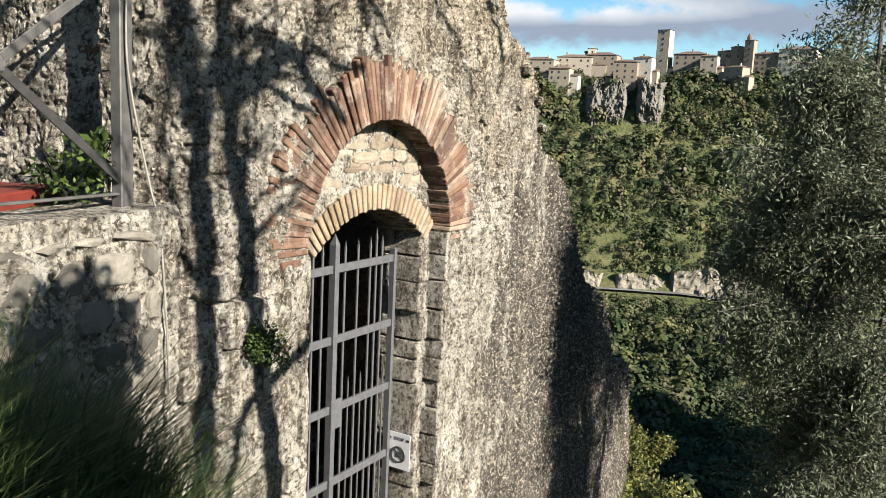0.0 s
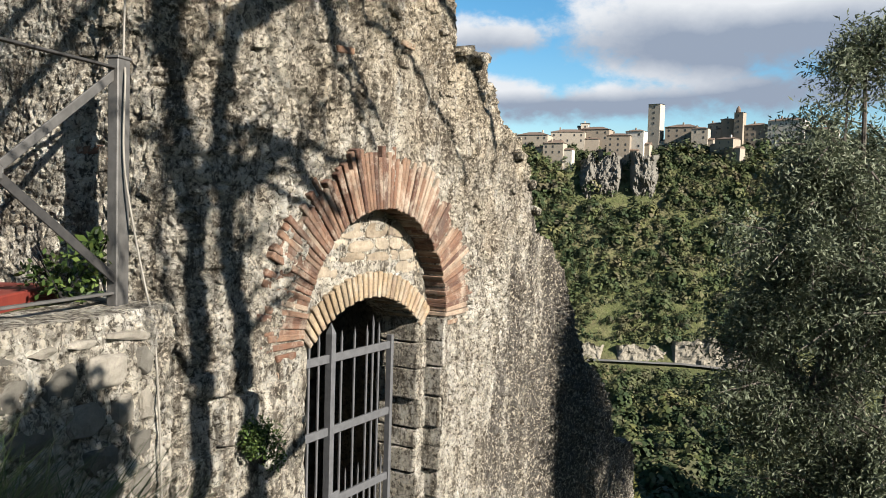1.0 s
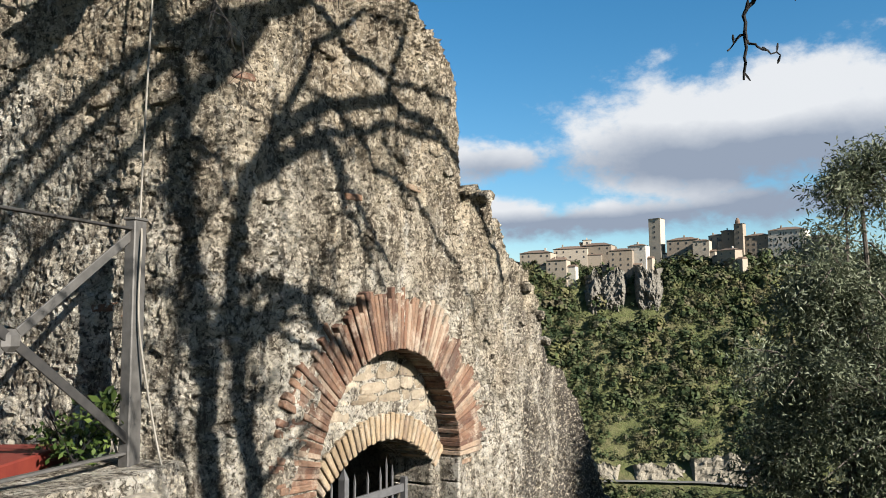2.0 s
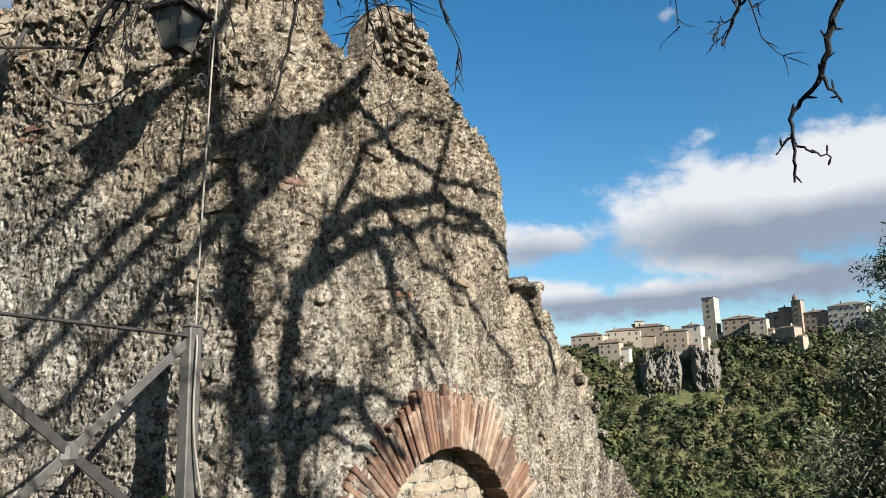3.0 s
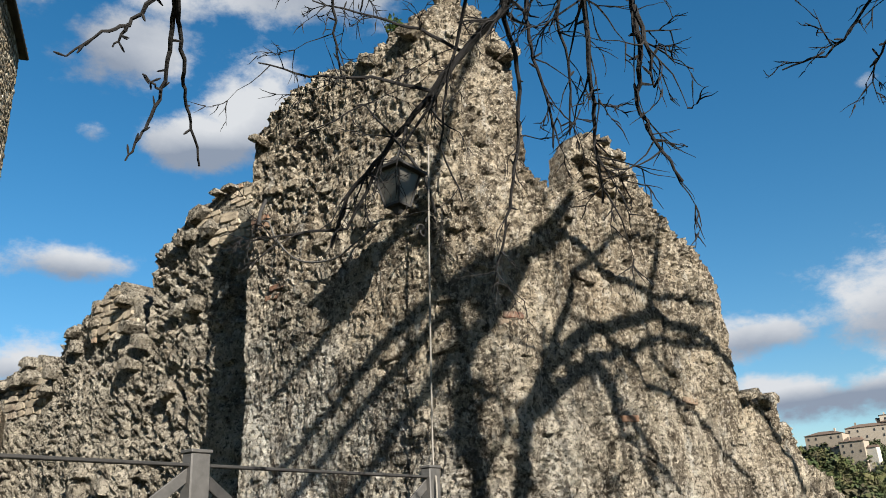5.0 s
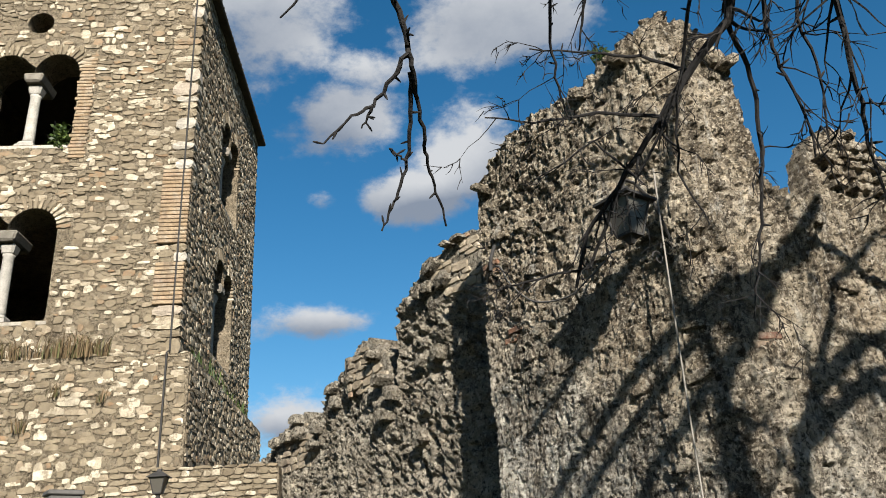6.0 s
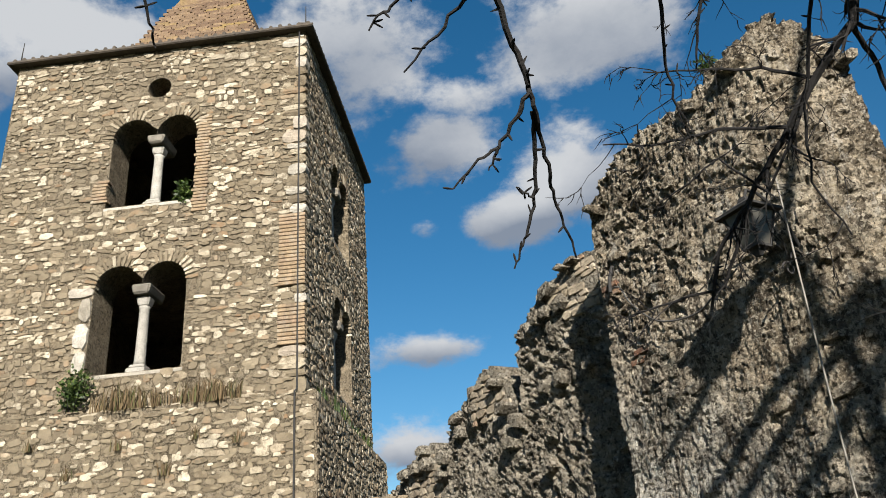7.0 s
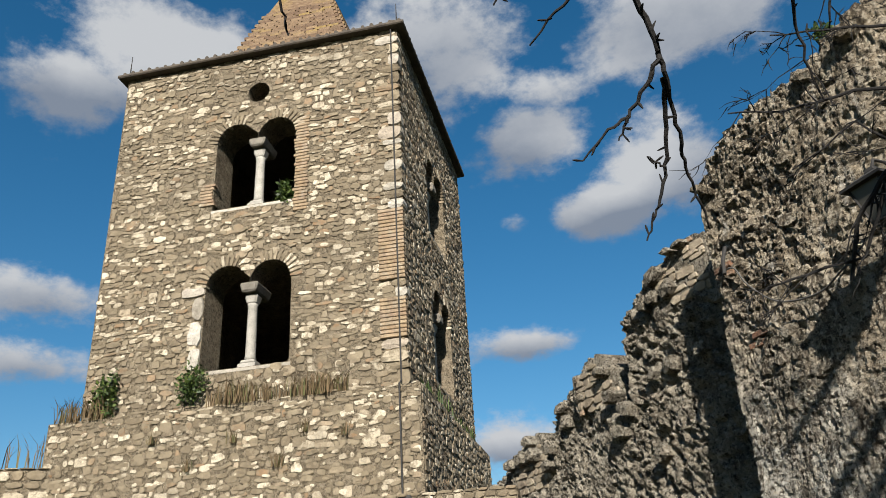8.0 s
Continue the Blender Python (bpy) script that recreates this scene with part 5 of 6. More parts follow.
    rv += [Vector((c + a * half, c + b * half, TW_TOP + 0.35)) for a, b in ((-1, -1), (1, -1), (1, 1), (-1, 1))] + [Vector((c, c, apex))]
    rf = [(0, 1, 5, 4), (1, 2, 6, 5), (2, 3, 7, 6), (3, 0, 4, 7), (4, 5, 8), (5, 6, 8), (6, 7, 8), (7, 4, 8), (3, 2, 1, 0)]
    n = Nodes("brick_spire")
    col = n.ramp(n.cells(13, (1, 1, 3.4)), [(0.0, (0.095, 0.058, 0.036)), (0.5, (0.13, 0.087, 0.053)), (1.0, (0.17, 0.118, 0.07))])
    col = n.mix(n.ramp(n.noise(1.2, 6, 0.6), [(0.5, (0, 0, 0)), (0.7, (0.7, 0.7, 0.7))]), col, (0.2, 0.14, 0.045))
    n.bump(n.cells(13, (1, 1, 3.4), "Distance"), 0.8, 0.04)
    roof = part("roof", mesh_of("roof", *moved((rv, rf), turn), n.done(col, 0.9, 0, 0.2)), T, "steep pyramid spire of brown brick with yellow lichen")
    rows = []
    for side in range(2):
        for i in range(34):
            z = TW_TOP + 0.4 + i * 0.075
            if z > TW_TOP + 2.8:
                break
            k = half * (1 - (z - TW_TOP - 0.35) / (apex - TW_TOP - 0.35))
            nb = int(2 * k / 0.26)
            for j in range(nb):
                x = -k + (j + 0.5 + 0.3 * (i % 2)) * 2 * k / nb
                loc = Vector((c + x, c - k, z)) if side == 0 else Vector((c - k, c + x, z))
                rows.append(turn @ Matrix.Translation(loc) @ Matrix.Rotation(0 if side == 0 else -math.pi / 2, 4, "Z") @ Matrix.Diagonal((0.245, 0.06, 0.066, 1)))
    cube = [(Vector((x, y, z)) * 0.5) for x in (-1, 1) for y in (-1, 1) for z in (-1, 1)]
    cf = [(0, 1, 3, 2), (4, 6, 7, 5), (0, 4, 5, 1), (2, 3, 7, 6), (0, 2, 6, 4), (1, 5, 7, 3)]
    brick_mat = stone_material("spire_brick", [(0.0, (0.1, 0.064, 0.042)), (0.5, (0.14, 0.095, 0.06)), (0.85, (0.18, 0.126, 0.078)), (1.0, (0.2, 0.142, 0.055))], True)
    tagged(part("bricks", joined_stones("bricks", rows, [(cube, cf)], brick_mat, rng), roof), "", "", "", "stuff")
    # brick and limestone quoins on the near corner
    stones, bricks = stone_meshes("quoin", BLOCK_SHAPES[:2], M_PALE) + stone_meshes("quoin", BLOCK_SHAPES[2:], M_TOWERSTONE), brick_mesh("quoin_brick", M_PALEBRICK, 0.42, 0.055, 0.12)
    z = TW_LEDGE
    while z < TW_TOP - 0.3:
        brick = 6.0 < z < 8.2 and not 6.7 < z < 7.0
        if brick:
            p = TW_C + TW_F * 0.2 + nf * 0.0
            part("quoin_brick", bricks, front, "", wall_frame((p[0], p[1], z + 0.03), -TW_F, nf))
            z += 0.065
        else:
            h, w = rng.uniform(0.1, 0.28), rng.uniform(0.16, 0.46)
            p = TW_C + TW_F * (w / 2 - 0.03) + nf * -0.06
            part("quoin", stones[rng.randrange(6)], front, "", wall_frame((p[0], p[1], z + h / 2), -TW_F, nf) @ Matrix.Diagonal((w, h - 0.012, 0.2, 1)))
            z += h
    cab = TW_C + TW_F * 0.08 + nf * 0.26
    cab2 = TW_C + TW_F * 0.1 + nf * 0.06
    part("lightning_cable", mesh_of("lightning_cable", *tube([(cab2[0], cab2[1], TW_TOP), (cab2[0], cab2[1], TW_LEDGE + 0.1), (cab[0], cab[1], TW_LEDGE), (cab[0], cab[1], 1.5)], [0.014] * 4, 5), M_DARKIRON), T)
    for u in (0.0, TW_W):
        p = TW_C + TW_F * u
        part("lightning_rod", mesh_of("lightning_rod", *tube([(p[0], p[1], TW_TOP + 0.1), (p[0], p[1], TW_TOP + 0.6)], [0.015, 0.006], 5), M_DARKIRON), T)
    return T


build_tower()


# ---------------------------------------------------------------- plants
def leaf_cloud(rng, centre, radii, count, size, slim=0.35, hang=0.0):
    """Small pointed leaves scattered in an uneven ellipsoid."""
    verts, faces = [], []
    c = Vector(centre)
    for _ in range(count):
        d = Vector((rng.gauss(0, 1), rng.gauss(0, 1), rng.gauss(0, 1))).normalized() * rng.random() ** 0.45
        p = c + Vector((d.x * radii[0], d.y * radii[1], d.z * radii[2]))
        a = Vector((rng.gauss(0, 1), rng.gauss(0, 1), rng.gauss(0, 1) - hang)).normalized()
        b = a.cross(Vector((rng.gauss(0, 1), rng.gauss(0, 1), rng.gauss(0, 1)))).normalized()
        s = size * rng.uniform(0.6, 1.25)
        o = len(verts)
        verts += [p, p + a * s * 0.5 + b * s * slim * 0.5, p + a * s, p + a * s * 0.5 - b * s * slim * 0.5]
        faces.append((o, o + 1, o + 2, o + 3))
    return verts, faces


def grow(rng, start, way, length, radius, depth, out, tips, droop=0.0, spread=0.7, sides=5, wander=0.22, kids=(2, 4)):
    """A wandering limb that forks; limbs are added to out, ends to tips."""
    n = max(4, int(length / 0.22)) if depth > 1 else 5
    p, d = Vector(start), Vector(way).normalized()
    pts, rad = [p.copy()], [radius]
    for i in range(n):
        d = (d + Vector((rng.gauss(0, wander), rng.gauss(0, wander), rng.gauss(0, wander) - droop))).normalized()
        p = p + d * length / n
        pts.append(p.copy())
        rad.append(radius * (1 - 0.72 * (i + 1) / n))
    out.append(tube(pts, rad, sides if radius > 0.012 else 4, False))
    tips.append((pts[-1], d.copy(), depth))
    if depth == 0:
        return
    for _ in range(rng.randint(*kids) + (1 if depth == 1 else 0)):
        k = rng.randint(max(1, n // 4), n)
        v = Vector((rng.gauss(0, 1), rng.gauss(0, 1), rng.gauss(0, 1))).normalized()
        nd = ((pts[k] - pts[k - 1]).normalized() + v * spread).normalized()
        grow(rng, pts[k], nd, length * rng.uniform(0.45, 0.7), max(0.0022, rad[k] * 0.7), depth - 1, out, tips, droop, spread, sides, wander, kids)


def build_olive():
    rng = random.Random(71)
    T = tagged(new("olive_tree"), "old olive tree with silvery green leaves on the slope", "tree")
    foot = Vector((5.6, 9.2, 0))
    foot.z = float(ground_height(np.array(foot.x), np.array(foot.y))) - 0.2
    trunk = [foot, foot + Vector((-0.1, 0, 1.2)), foot + Vector((-0.3, -0.2, 2.4)), foot + Vector((-0.3, -0.2, 3.4))]
    part("trunk", mesh_of("trunk", *tube(trunk, [0.42, 0.3, 0.27, 0.2], 10), M_OLIVEBARK, True), T)
    limbs, tips, leaves = [], [], []
    lobes = [((3.97, 8.41, -0.2), 1.14), ((3.94, 8.43, 1.2), 1.0), ((4.2, 8.31, 2.26), 0.72), ((4.3, 8.23, -1.45), 1.05), ((4.35, 8.28, 3.3), 0.5), ((4.8, 8.1, 0.75), 1.4),
             ((3.65, 8.55, 0.44), 0.66), ((3.6, 8.56, -0.6), 0.58), ((4.02, 8.39, 1.85), 0.6), ((4.9, 8.0, -1.0), 1.25), ((4.5, 8.5, -2.7), 1.2), ((5.3, 8.8, 2.2), 1.1), ((5.8, 9.2, 0.2), 1.5)]
    lobes = [(c, (r, r, r)) for c, r in lobes]
    top = Vector(trunk[-1])
    for c, r in lobes:
        c = Vector(c)
        mid = (top + c) / 2 + Vector((rng.uniform(-0.3, 0.3), rng.uniform(-0.3, 0.3), -0.2))
        limbs = [tube([top, mid, c], [0.07, 0.04, 0.02], 7, False)]
        for _ in range(int(34 * r[0] ** 1.5) + 8):
            v = Vector((rng.gauss(0, 1), rng.gauss(0, 1), rng.gauss(0, 0.8))).normalized()
            e = c + Vector((v.x * r[0], v.y * r[1], v.z * r[2])) * rng.uniform(0.55, 1.12)
            s = c + (e - c) * 0.12
            bend = (s + e) / 2 + Vector((0, 0, rng.uniform(0.0, 0.25)))
            limbs.append(tube([s, bend, e], [0.022, 0.013, 0.004], 4, False))
            for q in range(5):
                t = 0.35 + 0.16 * q
                w = s.lerp(bend, t * 2) if t < 0.5 else bend.lerp(e, min(1, t * 2 - 1))
                leaves.append(leaf_cloud(rng, w, (0.24, 0.24, 0.22), 70, 0.066, 0.27, 0.3))
        part("limb", mesh_of("limb", *merged(limbs), M_OLIVEBARK), T)
    tagged(part("crown", mesh_of("crown", *merged(leaves), M_OLIVE), T), "", "", "", "stuff")


build_olive()


def build_valley_bushes():
    """Sunlit bushes on the near slope below the wall."""
    rng = random.Random(29)
    for k, (az, el, d, r) in enumerate(((14.5, -24.2, 26, 1.3), (16.8, -24.6, 25, 1.2), (18.6, -24.5, 27, 1.1), (13.2, -25.0, 22, 0.9), (20.5, -25.0, 26, 1.2), (12.6, -18.5, 60, 1.8), (14.0, -19.5, 60, 1.6), (16.0, -20.5, 55, 1.6))):
        c = Vector((0, 0, 1.6)) + direction(az, el) * d
        T = tagged(new("slope_bush"), "yellow-green bush on the slope below the wall", "bush", "bushes on the slope")
        foot = Vector((c.x, c.y, float(ground_height(np.array(c.x), np.array(c.y))) - 0.2))
        part("stem", mesh_of("stem", *tube([foot, (foot + c) / 2, c], [0.09, 0.06, 0.03], 6), M_OLIVEBARK), T)
        lobes = [leaf_cloud(rng, c + Vector((rng.uniform(-0.7, 0.7) * r, rng.uniform(-0.7, 0.7) * r, rng.uniform(-0.9, 0.3) * r)), (r * 0.55, r * 0.55, r * 0.5), 420, 0.14 if d < 30 else 0.24, 0.5) for _ in range(7)]
        tagged(part("crown", mesh_of("crown", *merged(lobes), M_YELLOWLEAF), T), "", "", "", "stuff")


build_valley_bushes()


def build_bare_tree():
    """The leafless tree beside the path, whose limbs reach over it."""
    rng = random.Random(84)
    T = tagged(new("bare_tree"), "leafless dark-barked tree reaching over the path", "tree")
    # two leaning stems and the limbs that fork from them, laid out by where their shade meets the wall
    def sunward(p, z, k):
        return Vector(on_wall(p, 0.0, z)) + sun_dir * k
    limbs = [
        ([(0.2, -2.75), (0.2, -0.75), (0.27, -0.1), (0.29, 0.54), (0.22, 1.13), (0.17, 1.63), (0.08, 2.1), (-0.02, 2.71), (0.03, 3.17), (0.23, 3.55), (0.62, 3.89), (1.2, 4.5)], 0.11, 5.5, "stem"),
        ([(0.9, -3.0), (0.86, -0.92), (0.8, -0.49), (0.71, 0.01), (0.62, 0.49), (0.56, 0.94), (0.44, 1.47), (0.38, 2.0), (0.47, 2.72), (0.8, 3.19), (1.36, 3.51), (2.03, 3.64), (2.71, 3.59), (3.23, 3.33), (3.66, 2.84), (3.99, 2.26)], 0.1, 5.6, "stem"),
        ([(0.47, 2.72), (0.8, 2.95), (1.29, 3.23), (1.94, 3.43), (2.8, 3.48)], 0.07, 5.6, "limb"),
        ([(1.0, 3.1), (1.29, 3.15), (1.48, 2.79), (1.75, 2.47), (2.03, 2.13)], 0.055, 5.6, "limb"),
        ([(0.38, 2.1), (0.74, 2.16), (1.08, 2.01), (1.26, 1.74), (1.5, 1.5)], 0.035, 5.6, "limb"),
        ([(0.62, 3.89), (0.2, 3.75), (-0.2, 3.6), (-0.73, 3.29), (-1.33, 2.82), (-1.76, 2.51)], 0.075, 5.5, "limb"),
        ([(0.62, 3.89), (0.42, 3.6), (0.21, 3.35), (-0.31, 2.98), (-0.82, 2.49), (-1.3, 2.08), (-1.77, 1.77)], 0.068, 5.5, "limb"),
        ([(0.7, 3.95), (1.11, 4.2), (1.65, 3.94), (2.2, 3.82), (3.03, 3.89)], 0.06, 5.5, "limb"),
        ([(0.29, 0.54), (0.07, 0.8), (0.03, 1.14), (-0.05, 1.52), (-0.01, 1.87), (0.0, 2.6)], 0.035, 5.5, "limb"),
        ([(0.56, 1.0), (0.92, 1.21), (1.28, 1.1), (1.26, 0.8)], 0.022, 5.6, "limb"),
        ([(1.26, 1.64), (0.8, 1.83), (0.41, 1.84), (0.2, 1.53)], 0.035, 5.5, "limb"),
        ([(1.76, 1.99), (1.24, 2.09), (0.9, 1.99), (0.44, 1.6)], 0.035, 5.6, "limb"),
        ([(0.03, 3.17), (-0.3, 4.2), (0.1, 5.2), (0.6, 6.2)], 0.05, 5.5, "limb"),
        ([(2.03, 3.64), (2.4, 4.6), (2.6, 5.6)], 0.04, 5.6, "limb"),
        ([(1.5, 0.3), (1.31, 0.11), (1.19, 0.03), (0.85, -0.14), (0.58, -0.28), (0.51, -0.55), (0.44, -0.8), (0.5, -1.4)], 0.06, 5.5, "limb"),
        ([(0.52, 2.86), (0.43, 2.57), (0.48, 2.37), (0.37, 2.12), (0.26, 1.87), (0.23, 1.54)], 0.06, 5.6, "limb"),
        ([(0.26, 1.87), (0.59, 1.85), (0.84, 1.98), (1.06, 2.03), (1.3, 1.77), (1.57, 1.61)], 0.085, 5.6, "limb"),
        ([(1.29, 3.15), (1.52, 2.92), (1.66, 2.74), (1.88, 2.52), (2.12, 2.28)], 0.05, 5.6, "limb"),
        ([(0.84, 1.94), (0.59, 1.78), (0.4, 1.74)], 0.06, 5.6, "limb"),
        ([(0.8, 3.19), (1.2, 3.9), (1.7, 4.3), (2.3, 4.4)], 0.05, 5.6, "limb"),
        ([(-0.3, 4.2), (-0.8, 3.9), (-1.3, 3.4), (-1.8, 3.1)], 0.06, 5.5, "limb"),
        ([(1.36, 3.51), (1.9, 3.1), (2.5, 2.9), (3.1, 2.4), (3.5, 1.9)], 0.04, 5.6, "limb"),
    ]
    tips = []
    for stations, rad, k, kind in limbs:
        pts = [sunward(p, z, k) for p, z in stations]
        fine = []
        for i in range(len(pts) - 1):
            for j in range(4):
                fine.append(pts[i].lerp(pts[i + 1], j / 4) + Vector((rng.gauss(0, 0.012), rng.gauss(0, 0.012), rng.gauss(0, 0.012))))
        fine.append(pts[-1])
        radii = [rad * 0.95 * (1 - 0.55 * i / (len(fine) - 1)) for i in range(len(fine))]
        pieces = [tube(fine, radii, 8, False)]
        start = 16 if kind == "stem" else 2
        for _ in range(max(6, int((len(fine) - start) * 0.45))):
            q = rng.randrange(start, len(fine))
            v = Vector((rng.gauss(0, 1), rng.gauss(0, 1), rng.gauss(0.2, 1))).normalized()
            grow(rng, fine[q], (fine[q] - fine[q - 1]).normalized() * 0.5 + v, rng.uniform(0.4, 1.0), max(0.009, radii[q] * 0.4), 1, pieces, tips, 0.0, 0.8, 5, 0.2, (2, 4))
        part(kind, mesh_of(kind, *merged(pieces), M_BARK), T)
    top = sunward(0.62, 3.89, 5.5)
    # boughs that hang into view: azimuth and elevation of a few stations at a given distance from the path
    def at(az, el, d):
        return Vector((-0.15, -0.2, 2.0)) + direction(az, el) * d
    boughs = [
        ([(10, 62, 2.4), (-25, 54, 2.4), (-41.1, 47.1, 2.46), (-39.4, 42.0, 2.45), (-38.3, 39.3, 2.45), (-38.0, 37.8, 2.44), (-37.6, 35.4, 2.5), (-37.1, 32.8, 2.55), (-36.9, 31.0, 2.6), (-36.2, 29.0, 2.65), (-35.6, 26.5, 2.7)], 0.0135, 0),
        ([(-38.5, 38.6, 2.44), (-39.6, 37.1, 2.44), (-41.5, 35.1, 2.44), (-43.2, 34.4, 2.42), (-45.5, 32.5, 2.42)], 0.0085, 0),
        ([(-41.4, 35.2, 2.44), (-41.8, 34.5, 2.44), (-42.4, 33.6, 2.44)], 0.006, 0),
        ([(-38.0, 37.5, 2.46), (-38.2, 34.6, 2.5), (-38.4, 31.9, 2.53), (-39.2, 29.5, 2.53), (-40.0, 28.0, 2.53), (-40.8, 26.4, 2.53)], 0.0085, 0),
        ([(-38.6, 31.2, 2.52), (-39.4, 31.7, 2.5), (-40.1, 32.2, 2.5)], 0.0035, 0),
        ([(-25, 54, 2.4), (-41.6, 46.4, 2.45), (-44.1, 44.8, 2.45), (-47.1, 42.5, 2.45), (-49.4, 40.6, 2.46)], 0.009, 0),
        ([(-25, 54, 2.4), (-47.5, 46.7, 2.46), (-50.5, 44.9, 2.47), (-52.1, 44.0, 2.47), (-52.6, 43.3, 2.47)], 0.007, 0),
        ([(-25, 54, 2.4), (-60, 50, 2.5), (-73.7, 45.3, 2.52), (-71.1, 41.7, 2.52), (-70.5, 40.3, 2.51)], 0.0075, 0),
        ([(42, 55, 2.5), (34, 32, 2.55), (28.9, 25.0, 2.59), (26.8, 22.4, 2.6), (25.6, 20.4, 2.6), (24.9, 17.9, 2.6), (23.4, 16.5, 2.61), (22.7, 15.6, 2.61), (22.7, 13.6, 2.61), (22.5, 11.7, 2.61)], 0.014, 0),
        ([(24.8, 17.8, 2.6), (25.2, 17.0, 2.6), (25.7, 16.2, 2.61)], 0.006, 0),
        ([(22.7, 14.6, 2.61), (22.2, 14.2, 2.61), (21.8, 13.7, 2.61)], 0.003, 0),
        ([(22.7, 14.1, 2.61), (23.7, 13.4, 2.61), (24.7, 12.9, 2.61)], 0.003, 0),
        ([(44, 50, 2.6), (24.7, 31.8, 2.69), (22.5, 29.2, 2.69), (21.3, 26.9, 2.7), (21.0, 23.5, 2.7), (20.1, 22.4, 2.7), (19.1, 20.8, 2.7)], 0.009, 10),
        ([(44, 50, 2.6), (24.7, 31.8, 2.69), (20.6, 29.2, 2.69), (18.5, 27.7, 2.69), (16.9, 26.0, 2.69)], 0.007, 8),
        ([(30, 50, 2.6), (17.8, 33.0, 2.69), (14.7, 30.8, 2.69), (12.4, 29.4, 2.68), (9.4, 29.3, 2.68)], 0.006, 6),
        ([(30, 50, 2.6), (18.3, 31.9, 2.69), (17.2, 30.1, 2.69), (15.7, 28.6, 2.69), (14.8, 27.9, 2.69)], 0.006, 6),
        ([(30, 66, 2.7), (-2, 50, 3.1), (-9.9, 39.8, 3.28), (-11.0, 36.9, 3.28), (-14.7, 34.3, 3.28), (-18.0, 31.3, 3.27), (-21.6, 27.7, 3.27), (-24.5, 24.7, 3.27), (-25.8, 21.0, 3.27)], 0.031, 30),
        ([(-11.0, 36.9, 3.3), (-10.6, 34.4, 3.33), (-10.3, 31.3, 3.32), (-11.0, 27.1, 3.32), (-12.0, 23.3, 3.31), (-12.9, 20.3, 3.31), (-13.8, 17.3, 3.31)], 0.013, 10),
        ([(20, 62, 2.5), (0.2, 42, 2.13), (-0.1, 35.8, 2.12), (-0.1, 32.5, 2.12), (-1.1, 29.4, 2.12), (-0.1, 27.0, 2.12), (1.4, 23.8, 2.11)], 0.011, 10),
        ([(-0.1, 35.9, 2.1), (0.6, 32.9, 2.05), (0.5, 30.4, 2.02)], 0.007, 3),
        ([(20, 62, 2.5), (-4.6, 42, 2.13), (-4.0, 35.4, 2.13), (-4.3, 31.0, 2.12), (-4.6, 27.6, 2.12), (-4.6, 23.2, 2.11)], 0.011, 14),
        ([(10, 58, 2.5), (-7, 44, 2.4), (-9.0, 36.4, 2.33), (-8.7, 33.7, 2.32), (-7.8, 30.1, 2.32), (-7.9, 27.4, 2.32)], 0.008, 9),
        ([(10, 62, 2.6), (-20, 50, 3.0), (-24.9, 42.6, 3.14), (-25.5, 38.2, 3.13), (-25.3, 35.1, 3.13), (-24.8, 33.0, 3.13)], 0.011, 5),
        ([(-20, 50, 3.0), (-21.1, 42.3, 3.14), (-22.7, 39.1, 3.13), (-23.2, 37.3, 3.13)], 0.009, 5),
        ([(-14.7, 34.3, 3.28), (-18.2, 36.0, 3.28), (-22.0, 36.9, 3.28), (-27.3, 37.9, 3.28)], 0.008, 7),
        ([(-17.4, 31.8, 3.27), (-22.4, 32.9, 3.28), (-27.6, 32.9, 3.28), (-31.6, 33.6, 3.28)], 0.008, 8),
        ([(-21.6, 27.7, 3.27), (-24.6, 22.3, 3.27), (-29.6, 21.8, 3.27), (-32.0, 21.4, 3.27)], 0.008, 7),
        ([(30, 60, 2.5), (-3, 44, 2.6), (-6.5, 36, 2.6), (-6, 32, 2.6), (-6.6, 28, 2.6)], 0.008, 10),
        ([(-8, 44, 3.1), (-13, 40, 3.1), (-16, 33, 3.15), (-17, 28, 3.15), (-15.5, 24, 3.15)], 0.009, 9),
        ([(-14.7, 34.3, 3.25), (-20, 28, 3.2), (-23, 31, 3.2), (-28, 29, 3.2)], 0.007, 8),
    ]
    for stations, rad, twigs in boughs:
        pts = [at(*q) for q in stations]
        fine = []
        for i in range(len(pts) - 1):
            for k in range(4):
                fine.append(pts[i].lerp(pts[i + 1], k / 4) + Vector((rng.gauss(0, 0.0032), rng.gauss(0, 0.0032), rng.gauss(0, 0.0032))))
        fine.append(pts[-1])
        radii = [0.8 * rad * (1 - 0.8 * i / (len(fine) - 1)) + 0.0015 for i in range(len(fine))]
        pieces = [tube(fine, radii, 6, False)]
        for _ in range(twigs):
            k = rng.randrange(3, len(fine) - 1)
            v = Vector((rng.gauss(0, 1), rng.gauss(0, 0.6), rng.gauss(-0.5, 0.7))).normalized()
            grow(rng, fine[k], (fine[k] - fine[k - 1]).normalized() * 0.6 + v, rng.uniform(0.08, 0.22), max(0.003, radii[k] * 0.5), 2, pieces, tips, 0.02, 0.75, 4, 0.16, (1, 3))
        for _ in range(len(fine) // 3):
            k = rng.randrange(4, len(fine))
            v = Vector((rng.gauss(0, 1), rng.gauss(0, 1), rng.gauss(0, 1))).normalized()
            pieces.append(tube([fine[k], fine[k] + v * 0.02, fine[k] + v * 0.032], [radii[k] * 0.8, 0.004, 0.002], 4, False))
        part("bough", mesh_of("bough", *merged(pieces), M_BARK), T)
